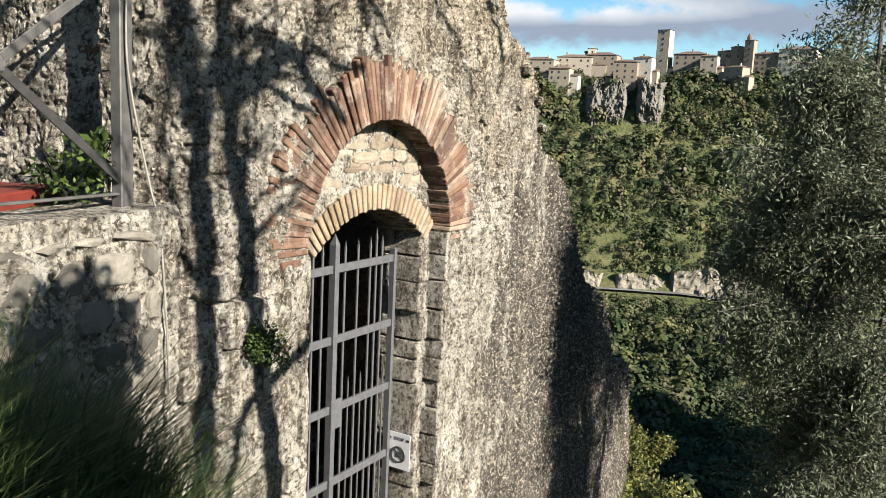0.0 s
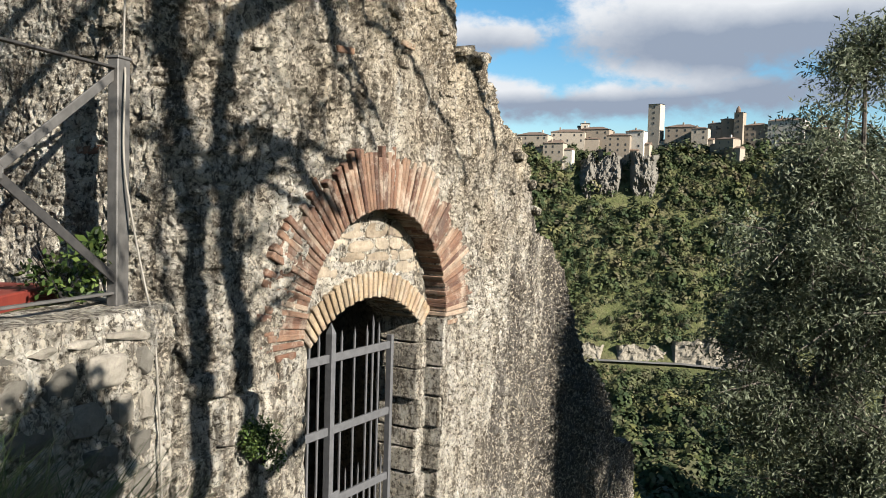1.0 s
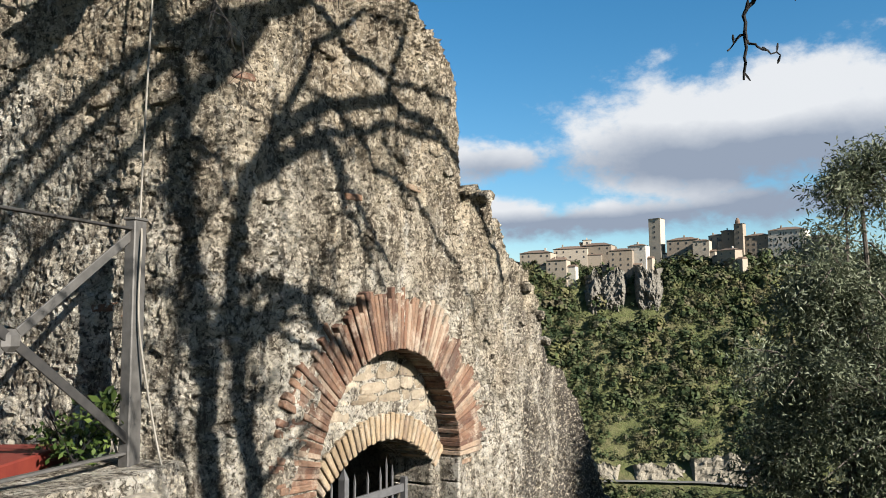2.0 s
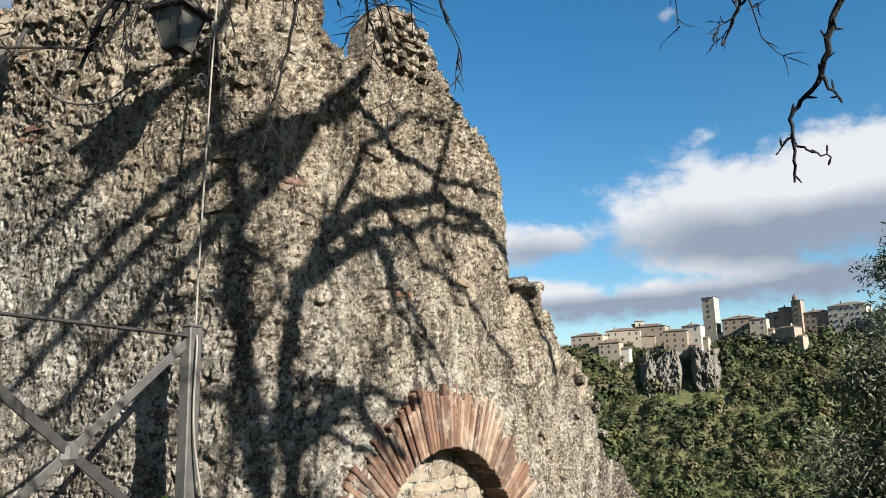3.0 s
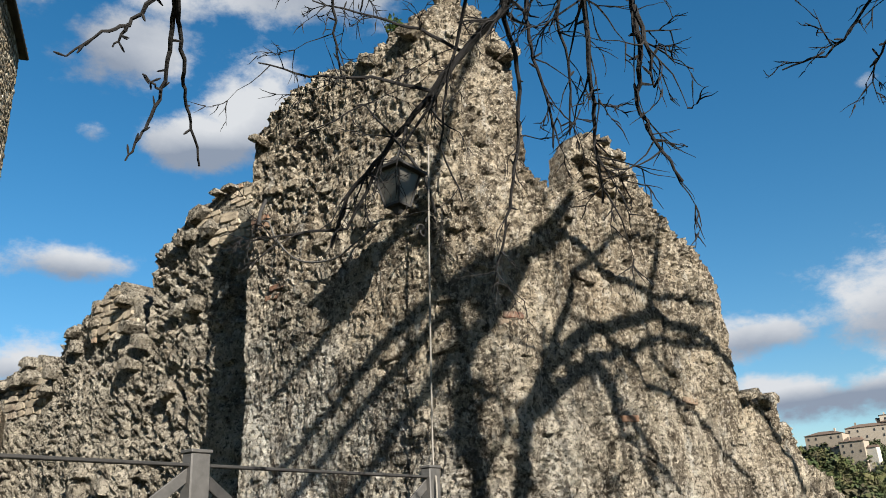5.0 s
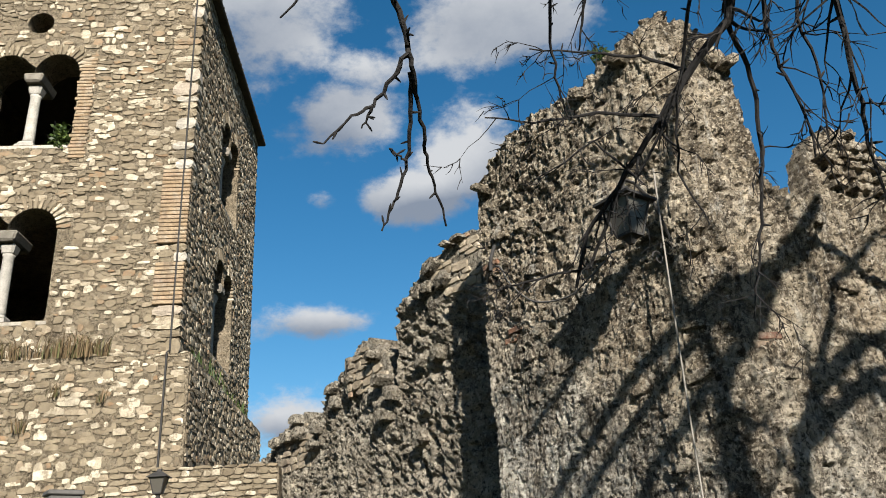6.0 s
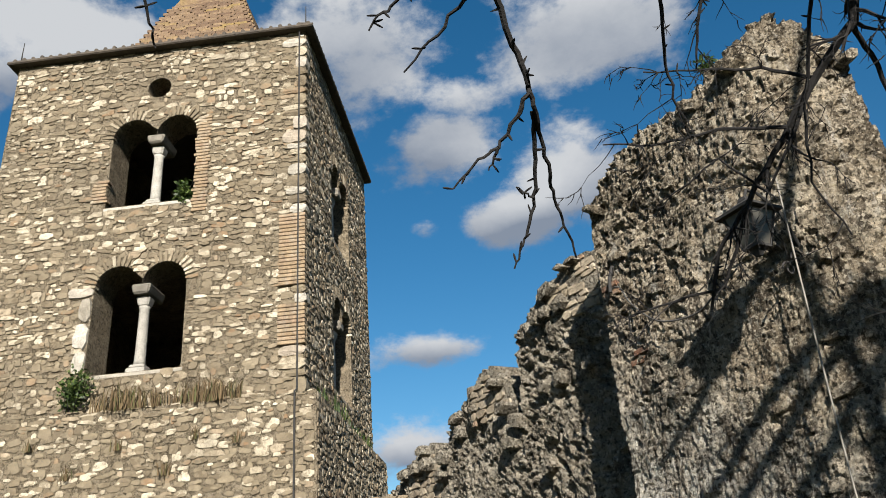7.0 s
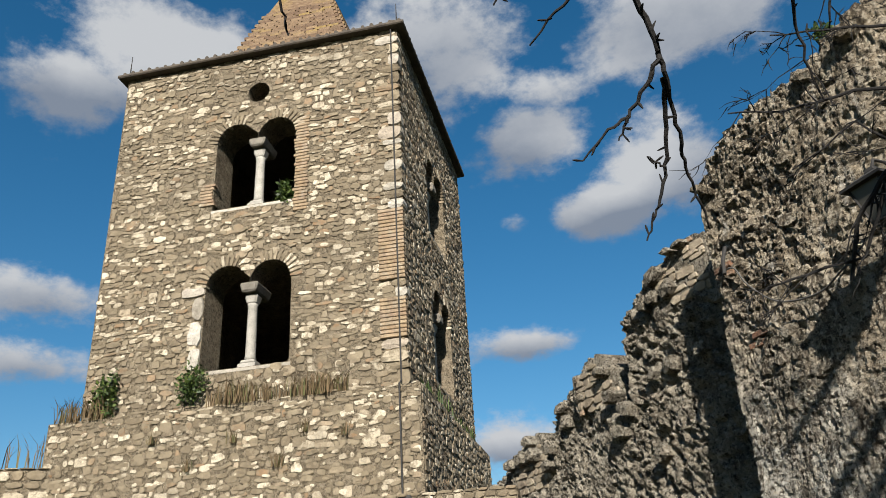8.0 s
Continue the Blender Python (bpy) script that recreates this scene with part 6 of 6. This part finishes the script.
    link = [top, top.lerp(at(20, 62, 2.5), 0.5) + Vector((0, 0, 0.15)), at(20, 62, 2.5), at(10, 60, 2.4), at(-25, 52, 2.1)]
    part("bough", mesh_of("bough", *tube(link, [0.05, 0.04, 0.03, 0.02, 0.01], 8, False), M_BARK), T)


build_bare_tree()


def bush(name, centre, radii, count, size, label, mat, slim=0.5, stems=8, seed=1):
    rng = random.Random(seed)
    b = tagged(new(name), label, "plant")
    c = Vector(centre)
    foot = c - Vector((0, 0, radii[2] * 0.8))
    st = []
    for _ in range(stems):
        v = Vector((rng.uniform(-1, 1) * radii[0], rng.uniform(-1, 1) * radii[1], rng.uniform(-0.2, 1) * radii[2]))
        st.append(tube([foot, (foot + c + v) / 2, c + v], [0.006, 0.004, 0.002], 4, False))
    part("stems", mesh_of("stems", *merged(st), M_BARK), b)
    part("leaves", mesh_of("leaves", *merged([leaf_cloud(rng, c + Vector((rng.uniform(-0.5, 0.5) * radii[0], rng.uniform(-0.5, 0.5) * radii[1], rng.uniform(-0.5, 0.5) * radii[2])),
                                                       [q * 0.6 for q in radii], count // 6, size, slim) for _ in range(6)]), mat), b)
    return b


bush("wall_bush", on_b(0.63, 0.16, 0.17), (0.17, 0.15, 0.19), 1700, 0.027, "small green bush growing out of the wall joints", M_LEAF, 0.5, 10, 2)
bush("ledge_plant", (-2.0, 4.3, 1.27), (0.24, 0.14, 0.18), 420, 0.05, "leafy green weed on the low wall beside the post", M_LEAF, 0.5, 9, 3)
bush("ledge_plant", (-1.86, 4.36, 1.4), (0.08, 0.08, 0.14), 90, 0.07, "leafy green weed on the low wall beside the post", M_LEAF, 0.5, 5, 4)
bush("path_bush", on_b(1.2, 0.45, -1.35), (0.3, 0.25, 0.25), 700, 0.05, "low green bush at the foot of the wall", M_LEAF, 0.5, 8, 5)
bush("wall_top_plant", on_wall(-0.6, -0.1, 5.85), (0.12, 0.1, 0.14), 160, 0.05, "small green sprig on the ruined wall top", M_LEAF, 0.5, 5, 6)


def build_shade_shrub():
    rng = random.Random(17)
    b = tagged(new("unseen_shade_shrub"), "unseen leafy shrub added to shade the low wall and grass", "plant")
    # added out of view: leaf lobes sunward of the low wall, to shade it
    lobes = [((1.42, 0.88, 2.65), (0.4, 0.4, 0.34)), ((1.45, 0.78, 2.15), (0.45, 0.45, 0.45)), ((1.3, 0.4, 2.25), (0.4, 0.42, 0.45)), ((1.3, 0.15, 1.8), (0.4, 0.4, 0.5)), ((1.4, 0.5, 1.3), (0.45, 0.45, 0.6))]
    st = [tube([(1.6, 0.2, -0.4), (1.6, 0.25, 0.5), c], [0.04, 0.03, 0.01], 6, False) for c, r in lobes]
    part("stems", mesh_of("stems", *merged(st), M_BARK), b)
    tagged(part("leaves", mesh_of("leaves", *merged([leaf_cloud(rng, c, r, 1100, 0.11, 0.6) for c, r in lobes]), M_LEAF), b), "", "", "", "stuff")


build_shade_shrub()


def grass(name, spots, seed, blade=(0.2, 0.5), mat=None, label="", width=0.006, per=40, spread=0.12, bend=0.5):
    rng = random.Random(seed)
    verts, faces = [], []
    for x, y, z in spots:
        for _ in range(per):
            p = Vector((x + rng.gauss(0, spread), y + rng.gauss(0, spread), z))
            a = rng.random() * 6.28
            h = rng.uniform(*blade)
            out = Vector((math.cos(a), math.sin(a), 0)) * h * rng.uniform(0.1, bend)
            side = Vector((-math.sin(a), math.cos(a), 0)) * width
            o = len(verts)
            q1, q2 = p + out * 0.3 + Vector((0, 0, h * 0.6)), p + out + Vector((0, 0, h * 0.85))
            verts += [p - side, p + side, q1 + side * 0.8, q1 - side * 0.8, q2]
            faces += [(o, o + 1, o + 2, o + 3), (o + 3, o + 2, o + 4)]
    return tagged(new(name, mesh_of(name, verts, faces, mat or M_GRASS)), label, "grass", "", "stuff")


def build_bank_grass():
    rng = random.Random(91)
    spots = []
    for _ in range(560):
        u, d = rng.uniform(0.5, 3.3), rng.uniform(0.1, 1.25)
        p = RET_P + RET_D * u + RET_N * d
        if d > 0.28 + 0.4 * u:
            continue
        spots.append((p[0], p[1], float(ground_height(np.array(p[0]), np.array(p[1]))) - 0.03))
    grass("bank_grass", spots, 92, (0.4, 1.0), M_GRASS, "long dark green grass tufts on the bank below the low wall", 0.005, 46, 0.1, 0.9)


build_bank_grass()


def build_tower_plants():
    rng = random.Random(95)
    nf = np.array((-TW_F[1], TW_F[0]))
    for u, h, r, mat, lab in ((3.45, 0.5, 0.5, M_LEAF, "green shrub on the tower ledge"), (4.9, 0.55, 0.3, M_LEAF, "upright green shrub on the tower ledge"), (2.1, 0.12, 0.1, M_LEAF, "small shrub in the tower window")):
        p = TW_C + TW_F * u + nf * 0.12
        z = TW_LEDGE + h * 0.6 if u != 2.1 else 8.95
        if u == 2.1:
            p, r, h = TW_C + TW_F * u - nf * 0.1, 0.25, 0.3
        bush("ledge_shrub", (p[0], p[1], z), (r, r * 0.6, h), 700, 0.075, lab, mat, 0.6, 10, int(u * 10))
    spots = []
    for u0, u1, n in ((1.0, 1.8, 14), (2.0, 3.1, 16), (4.6, 5.7, 12)):
        for _ in range(n):
            p = TW_C + TW_F * rng.uniform(u0, u1) + nf * rng.uniform(0.06, 0.2)
            spots.append((p[0], p[1], TW_LEDGE - 0.02))
    grass("ledge_grass", spots, 96, (0.15, 0.5), M_DRYGRASS, "dry brown grass along the tower ledge", 0.008, 22, 0.08, 0.7)


build_tower_plants()

TOWER_LANTERN = (-7.53, 4.99, 3.3)
def build_wall_top_grass():
    rng = random.Random(98)
    spots = []
    for _ in range(22):
        p = rng.uniform(-1.9, 0.5)
        q = on_wall(p, -0.1 - rng.uniform(0, 0.2), float(np.interp(p, *zip(*TOP))) - 0.02)
        spots.append(q)
    grass("wall_top_grass", spots, 99, (0.06, 0.2), M_DRYGRASS, "dry grass tufts along the ruined wall top", 0.004, 14, 0.05, 0.7)
    nr = np.array((TW_R[1], -TW_R[0]))
    spots = []
    for _ in range(14):
        p = TW_C + TW_R * rng.uniform(0.3, 4.2) + nr * rng.uniform(0.02, 0.14)
        spots.append((p[0], p[1], TW_LEDGE - 0.02))
    grass("side_ledge_grass", spots, 100, (0.1, 0.35), M_LEAF, "green grass on the side ledge of the tower", 0.008, 20, 0.07, 0.6)
    nf = np.array((-TW_F[1], TW_F[0]))
    for u, z in ((0.9, 4.75), (1.5, 4.85), (2.6, 4.8), (3.3, 4.45), (3.9, 4.9), (1.9, 4.4)):
        p = TW_C + TW_F * u + nf * 0.24
        grass("wall_tuft", [(p[0], p[1], z - 0.1)], int(u * 100), (0.1, 0.28), M_DRYGRASS, "small dry weed growing from the tower masonry", 0.007, 26, 0.04, 0.8)


build_wall_top_grass()
# small lantern and low wall at the tower's foot
build_lantern("tower_lantern", TOWER_LANTERN, (0.6, -0.8), 0.5, "black iron lantern on a post before the tower", 2.2)


def build_low_wall_far():
    rng = random.Random(97)
    a, b = np.array((-9.6, 5.6)), np.array((-7.9, 7.0))
    d = (b - a) / np.linalg.norm(b - a)
    n = np.array((d[1], -d[0]))
    m = wall_frame((a[0], a[1], 0), d, n)
    L = float(np.linalg.norm(b - a))
    w = new("wall_terrace", mesh_of("wall_terrace", *moved(box(0, L, 0.5, 3.72, -0.4, 0, 0.03), m), M_MORTAR))
    tagged(w, "low coursed stone wall before the tower", "wall", "", "structure")
    stones = stone_meshes("stone", RAGSTONE_SHAPES, M_TOWERSTONE)
    for u, v, ww, hh in courses(rng, 0.0, L, 2.6, 3.7, (0.06, 0.11), (0.1, 0.24), 0.006):
        part("stone", stones[rng.randrange(24)], w, "", m @ Matrix.Translation((u, v, 0.0)) @ Matrix.Rotation(rng.uniform(-0.06, 0.06), 4, "Z") @ Matrix.Diagonal((ww, hh * rng.uniform(0.8, 1.15), rng.uniform(0.03, 0.06), 1)))


build_low_wall_far()


def build_side_wall():
    """The wall that runs on from the tower's foot, with dry stalks behind it."""
    rng = random.Random(101)
    a = TW_C + TW_F * (TW_W + 0.3) + np.array((0.25, 0.1))
    b = a + np.array((-1.5, -3.6))
    d = (b - a) / np.linalg.norm(b - a)
    n = np.array((-d[1], d[0]))
    m = wall_frame((a[0], a[1], 0), d, n)
    L = float(np.linalg.norm(b - a))
    w = new("wall_side", mesh_of("wall_side", *moved(box(0, L, 0.5, 4.62, -0.5, 0, 0.04), m), M_MORTAR))
    tagged(w, "low rubble wall running on from the tower", "wall", "", "structure")
    stones = stone_meshes("stone", STONE_SHAPES, M_TOWERSTONE)
    for u, v, ww, hh in courses(rng, 0.0, L, 3.4, 4.6, (0.12, 0.2), (0.16, 0.36)):
        part("stone", stones[rng.randrange(len(stones))], w, "", m @ Matrix.Translation((u, v, 0.0)) @ Matrix.Diagonal((ww, hh, 0.06, 1)))
    spots = [(*(a + d * rng.uniform(0.2, 2.0) - n * 0.25), 4.6) for _ in range(8)]
    grass("dry_stalks", spots, 102, (0.4, 0.8), M_DRYGRASS, "tall dry stalks behind the low side wall", 0.01, 5, 0.1, 0.4)


build_side_wall()


# ---------------------------------------------------------------- wooded hillside and town
def build_woods():
    rng = np.random.default_rng(5)
    verts, faces = [], []
    count = 0
    n_leaf = 64
    for _ in range(30000):
        r = math.sqrt(rng.uniform(90 ** 2, 512 ** 2))
        az = rng.uniform(2, 34)
        x, y = r * math.sin(radians(az)), r * math.cos(radians(az))
        gap = 0.6 * float(value_noise(np.array(x / 45), np.array(y / 45), 3)) + 0.4 * float(value_noise(np.array(x / 14), np.array(y / 14), 8))
        if gap < 0.4 and r > 250 and rng.random() < 0.93 or 374 < r < 398 or (r > 463 and 9.6 < az < 15.5 and rng.random() < 0.8):
            continue
        if _ < 1100:
            r, az = rng.uniform(466, 496), rng.uniform(4, 27)
            if 9.4 < az < 15.6 and r < 484:
                continue
            x, y, gap = r * math.sin(radians(az)), r * math.cos(radians(az)), 0.5
        z = float(ground_height(np.array(x), np.array(y)))
        s = 0.85 + 2.3 * rng.random() ** 1.8 * (1.25 if _ < 1100 else 0.6 + 0.8 * gap) * (1.9 if rng.random() < 0.16 else 1.0)
        u = rng.normal(size=(n_leaf, 3))
        u /= np.linalg.norm(u, axis=1, keepdims=True)
        u[:, 2] = np.abs(u[:, 2]) * rng.uniform(1.0, 1.6) - 0.1
        c = np.array((x, y, z + s * 0.35)) + u * s * rng.uniform(0.75, 1.1, (n_leaf, 1))
        t = np.cross(u, rng.normal(size=(n_leaf, 3)))
        t /= np.linalg.norm(t, axis=1, keepdims=True)
        b = np.cross(u, t) + u * rng.normal(0, 0.2, (n_leaf, 1))
        k = s * rng.uniform(0.12, 0.27, (n_leaf, 1))
        o = len(verts)
        q = np.stack([c - t * k, c - b * k * 0.8, c + t * k, c + b * k * 0.8], 1).reshape(-1, 3)
        verts.extend(q.tolist())
        faces.extend([(o + 4 * i, o + 4 * i + 1, o + 4 * i + 2, o + 4 * i + 3) for i in range(n_leaf)])
        count += 1
        if count > 11500:
            break
    w = new("woods", mesh_of("woods", verts, faces, M_WOOD_FAR))
    tagged(w, "dense evergreen scrub and trees covering the valley side", "woods", "", "stuff")


build_woods()

M_TOWNWALL = stone_material("town_stone", [(0.0, (0.155, 0.128, 0.1)), (0.5, (0.235, 0.2, 0.16)), (0.85, (0.3, 0.27, 0.225)), (1.0, (0.44, 0.42, 0.38))], False, 0.6)
M_TOWNROOF = stone_material("town_roof_tiles", [(0.0, (0.079, 0.053, 0.04)), (1.0, (0.116, 0.082, 0.061))], False, 0.6)
M_DARK = plain_material("dark_window", (0.015, 0.015, 0.018), (0.03, 0.03, 0.03), 3, 0.3)
M_CLIFF = rubble_material("grey_cliff", (0.035, 0.033, 0.029), (0.09, 0.085, 0.074), (0.15, 0.142, 0.125), 0.35, 0.5, 0.1)


rf_wing = [(0, 1, 5, 4), (2, 3, 4, 5), (1, 2, 5), (3, 0, 4), (3, 2, 1, 0)]


def house(az, el_base, el_top, width_deg, label, dist=500.0, turn=0.0, flat=False, kind="house", cols=4):
    """A town house seen across the valley: walls with window openings, sills of shade and a hipped roof."""
    H = tagged(new(kind), label, "building", "houses of the hill town")
    d = direction(az, 0)
    base = Vector((0, 0, 1.6)) + d * dist
    z0, z1 = 1.6 + dist * math.tan(radians(el_base)), 1.6 + dist * math.tan(radians(el_top))
    w = 2 * dist * math.tan(radians(width_deg / 2))
    dep = max(7.0, w * 0.6) if kind == "house" else w
    m = Matrix.Translation((base.x, base.y, z0)) @ Matrix.Rotation(-radians(az) + radians(turn), 4, "Z")
    h = z1 - z0
    part("wall", mesh_of("wall", *moved(box(-w / 2, w / 2, 0, dep, -8, h), m), M_TOWNWALL), H)
    rise = 0.35 if flat else min(2.2, w * 0.12)
    e = 0.45
    rv = [Vector(q) for q in ((-w / 2 - e, -e, h + 0.05), (w / 2 + e, -e, h + 0.05), (w / 2 + e, dep + e, h + 0.05), (-w / 2 - e, dep + e, h + 0.05), (-w * 0.2, dep / 2, h + rise), (w * 0.2, dep / 2, h + rise))]
    rf = [(0, 1, 5, 4), (1, 2, 5), (2, 3, 4, 5), (3, 0, 4), (3, 2, 1, 0)]
    part("roof", mesh_of("roof", *moved((rv, rf), m), M_TOWNROOF), H)
    rng = random.Random(int(az * 100))
    if kind == "house":
        for side in (-1, 1):
            ww, hh = w * rng.uniform(0.22, 0.45), h * rng.uniform(0.35, 0.75)
            x0 = side * w / 2 - (ww if side < 0 else 0) + side * 0.02
            dy = rng.uniform(0.5, 3.0)
            wing = part("wing", mesh_of("wing", *moved(box(x0, x0 + ww, dy, dy + dep * 0.7, -8, hh), m), M_TOWNWALL), H)
            gv = [Vector(q) for q in ((x0 - 0.3, dy - 0.4, hh), (x0 + ww + 0.3, dy - 0.4, hh), (x0 + ww + 0.3, dy + dep * 0.7, hh), (x0 - 0.3, dy + dep * 0.7, hh), (x0 - 0.3, dy + dep * 0.35, hh + 1.2), (x0 + ww + 0.3, dy + dep * 0.35, hh + 1.2))]
            part("wing_roof", mesh_of("wing_roof", *moved((gv, rf_wing), m), M_TOWNROOF), wing)
        cx = rng.uniform(-0.3, 0.3) * w
        part("chimney", mesh_of("chimney", *moved(box(cx - 0.45, cx + 0.45, dep * 0.3, dep * 0.3 + 0.9, h, h + rise + 1.0), m), M_TOWNWALL), H)
    rows = max(1, int(h / 3.4))
    pane = mesh_of("window", *box(-0.42, 0.42, -0.12, 0.02, -0.65, 0.65), M_DARK)
    for r in range(rows):
        for c in range(cols):
            if (r * 7 + c * 3 + int(az * 10)) % 5 == 0:
                continue
            part("window", pane, H, "", m @ Matrix.Translation((-w / 2 + w * (c + 0.5) / cols, 0, h - 2.0 - r * 3.3)))
    return H


house(6.4, 3.7, 5.15, 2.3, "pale stone town house with a brown tiled roof", cols=5, turn=-18)
house(7.9, 3.6, 4.6, 1.5, "low whitewashed house at the town edge", dist=485, cols=3, turn=-20)
house(8.9, 4.3, 5.4, 2.4, "long stone town house under a tiled roof", dist=510, cols=5, turn=-9)
house(10.7, 4.2, 5.6, 2.2, "tall stone house with a tiled roof", dist=512, cols=4, turn=-15)
house(10.1, 5.2, 6.0, 0.6, "small roof turret of brown stone", dist=520, cols=1)
house(12.4, 3.1, 5.2, 1.6, "stone house rising from the cliff edge", dist=486, cols=3, turn=-11)
house(13.5, 3.4, 5.5, 1.3, "tall stone house above the cliff", dist=490, cols=2, turn=-20)
house(16.6, 4.2, 5.8, 2.2, "pale town house behind trees", dist=515, cols=4, turn=-13)
house(17.8, 4.4, 5.7, 1.1, "narrow stone house with a tiled roof", dist=505, cols=2, turn=-14)
house(18.9, 4.6, 6.0, 1.2, "ochre stone house with several storeys", dist=530, cols=3, turn=-11)
house(19.4, 4.0, 5.0, 1.4, "white gabled house below the church", dist=490, cols=2, turn=-35)
house(19.6, 5.0, 6.3, 0.9, "stone church nave by the bell gable", dist=525, cols=1)
house(21.4, 4.5, 5.9, 1.5, "brown town house with a tiled roof", dist=520, cols=4, turn=-13)
house(23.2, 4.7, 6.2, 2.3, "large pale palazzo with rows of windows", dist=515, cols=7, turn=-14)
house(25.2, 4.3, 5.6, 1.8, "stone house at the end of the town", dist=500, cols=4, turn=-20)


def build_town_towers():
    T = house(14.75, 5.0, 7.35, 0.85, "square stone bell tower above the town roofs", dist=520, turn=-22, flat=True, kind="town_tower", cols=1)
    S = house(20.25, 5.0, 6.75, 0.6, "brick bell gable with a small cupola", dist=520, turn=-20, flat=True, kind="bell_gable", cols=1)
    base = Vector((0, 0, 1.6)) + direction(20.3, 0) * 522
    z = 1.6 + 520 * math.tan(radians(6.75))
    part("cupola", mesh_of("cupola", *moved(lathe([(1.5, 0), (1.5, 2.2), (1.0, 3.4), (0.3, 4.2)], 10), Matrix.Translation((base.x, base.y + 2, z))), M_TOWNROOF), S)


build_town_towers()


def build_cliff(az0, az1, el0, el1, dist, seed):
    us, vs = np.linspace(az0, az1, 110), np.linspace(el0, el1, 70)
    U, V = np.meshgrid(us, vs, indexing="ij")
    relief = 9 * fbm(U * 2.0, V * 1.3, 5, seed) + 5 * fbm(U * 6, V * 4, 4, seed + 3)
    taper = smooth(az0, az0 + 0.8, U) * smooth(az1, az1 - 0.8, U)
    D = dist - relief + 22 * (1 - taper) + 9 * smooth(el0 + (el1 - el0) * 0.5, el1, V)
    a = np.radians(U)
    P = np.stack([D * np.sin(a), D * np.cos(a), 1.6 + dist * np.tan(np.radians(V + 1.1 * fbm(U * 1.8, U * 0, 4, seed) * smooth(el0, el1, V)))], -1)
    nu, nv = len(us), len(vs)
    idx = np.arange(nu * nv).reshape(nu, nv)
    faces = [(idx[i, j], idx[i + 1, j], idx[i + 1, j + 1], idx[i, j + 1]) for i in range(nu - 1) for j in range(nv - 1)]
    tagged(new("cliff", mesh_of("cliff", P.reshape(-1, 3), faces, M_CLIFF)), "grey limestone cliff below the hill town", "cliff", "", "structure")


build_cliff(9.4, 13.2, 0.4, 3.8, 470, 3)
build_cliff(12.9, 15.6, 0.2, 4.0, 468, 8)
M_PALECLIFF = rubble_material("pale_cutting", (0.063, 0.055, 0.042), (0.132, 0.119, 0.095), (0.201, 0.185, 0.153), 0.5, 0.3, 0.2)


def build_road():
    az = np.radians(np.linspace(2, 36, 90))
    verts, faces = [], []
    for k, r in enumerate((383, 388)):
        for a in az:
            x, y = r * math.sin(a), r * math.cos(a)
            verts.append((x, y, float(ground_height(np.array(383 * math.sin(a)), np.array(383 * math.cos(a)))) + 1.2))
    n = len(az)
    faces = [(i, i + 1, n + i + 1, n + i) for i in range(n - 1)]
    m = plain_material("grey_asphalt", (0.06, 0.058, 0.053), (0.09, 0.085, 0.078), 0.4, 0.9)
    tagged(new("road", mesh_of("road", verts, faces, m, True)), "grey road cut along the valley side", "road", "", "structure")
    vs, fs = [], []
    az = np.radians(np.linspace(12.5, 15.8, 40))
    n = len(az)
    for k in range(2):
        for a in az:
            x, y = 382.5 * math.sin(a), 382.5 * math.cos(a)
            z = float(ground_height(np.array(383 * math.sin(a)), np.array(383 * math.cos(a)))) + 1.2
            vs += [(x, y, z + 0.3 + 0.35 * k)]
    fs = [(i, i + 1, n + i + 1, n + i) for i in range(n - 1)]
    tagged(new("road_barrier", mesh_of("road_barrier", vs, fs, plain_material("galvanised_barrier", (0.12, 0.12, 0.11), (0.17, 0.17, 0.155), 0.5, 0.5))), "grey crash barrier along the road", "barrier", "", "structure")


build_road()
for a0, a1, e0, e1, sd in ((10.0, 12.2, -10.7, -9.4, 4), (12.6, 16.6, -10.7, -9.3, 9), (16.4, 24.2, -10.6, -8.7, 6)):
    us, vs = np.linspace(a0, a1, 50), np.linspace(e0, e1, 14)
    U, V = np.meshgrid(us, vs, indexing="ij")
    D = 388.5 - 3.5 * fbm(U * 2.4, V * 3, 4, sd) + 7 * (1 - smooth(a0, a0 + 0.5, U) * smooth(a1, a1 - 0.5, U)) + 3.5 * smooth(e0, e1, V)
    A = np.radians(U)
    P = np.stack([D * np.sin(A), D * np.cos(A), 1.6 + 391 * np.tan(np.radians(V + 1.1 * fbm(U * 1.3, U * 0 + sd, 4, sd) * smooth(e0, e1, V)))], -1)
    idx = np.arange(U.size).reshape(U.shape)
    fc = [(idx[i, j], idx[i + 1, j], idx[i + 1, j + 1], idx[i, j + 1]) for i in range(49) for j in range(13)]
    tagged(new("rock_cutting", mesh_of("rock_cutting", P.reshape(-1, 3), fc, M_PALECLIFF)), "pale rock cutting above the valley road", "rock", "", "structure")
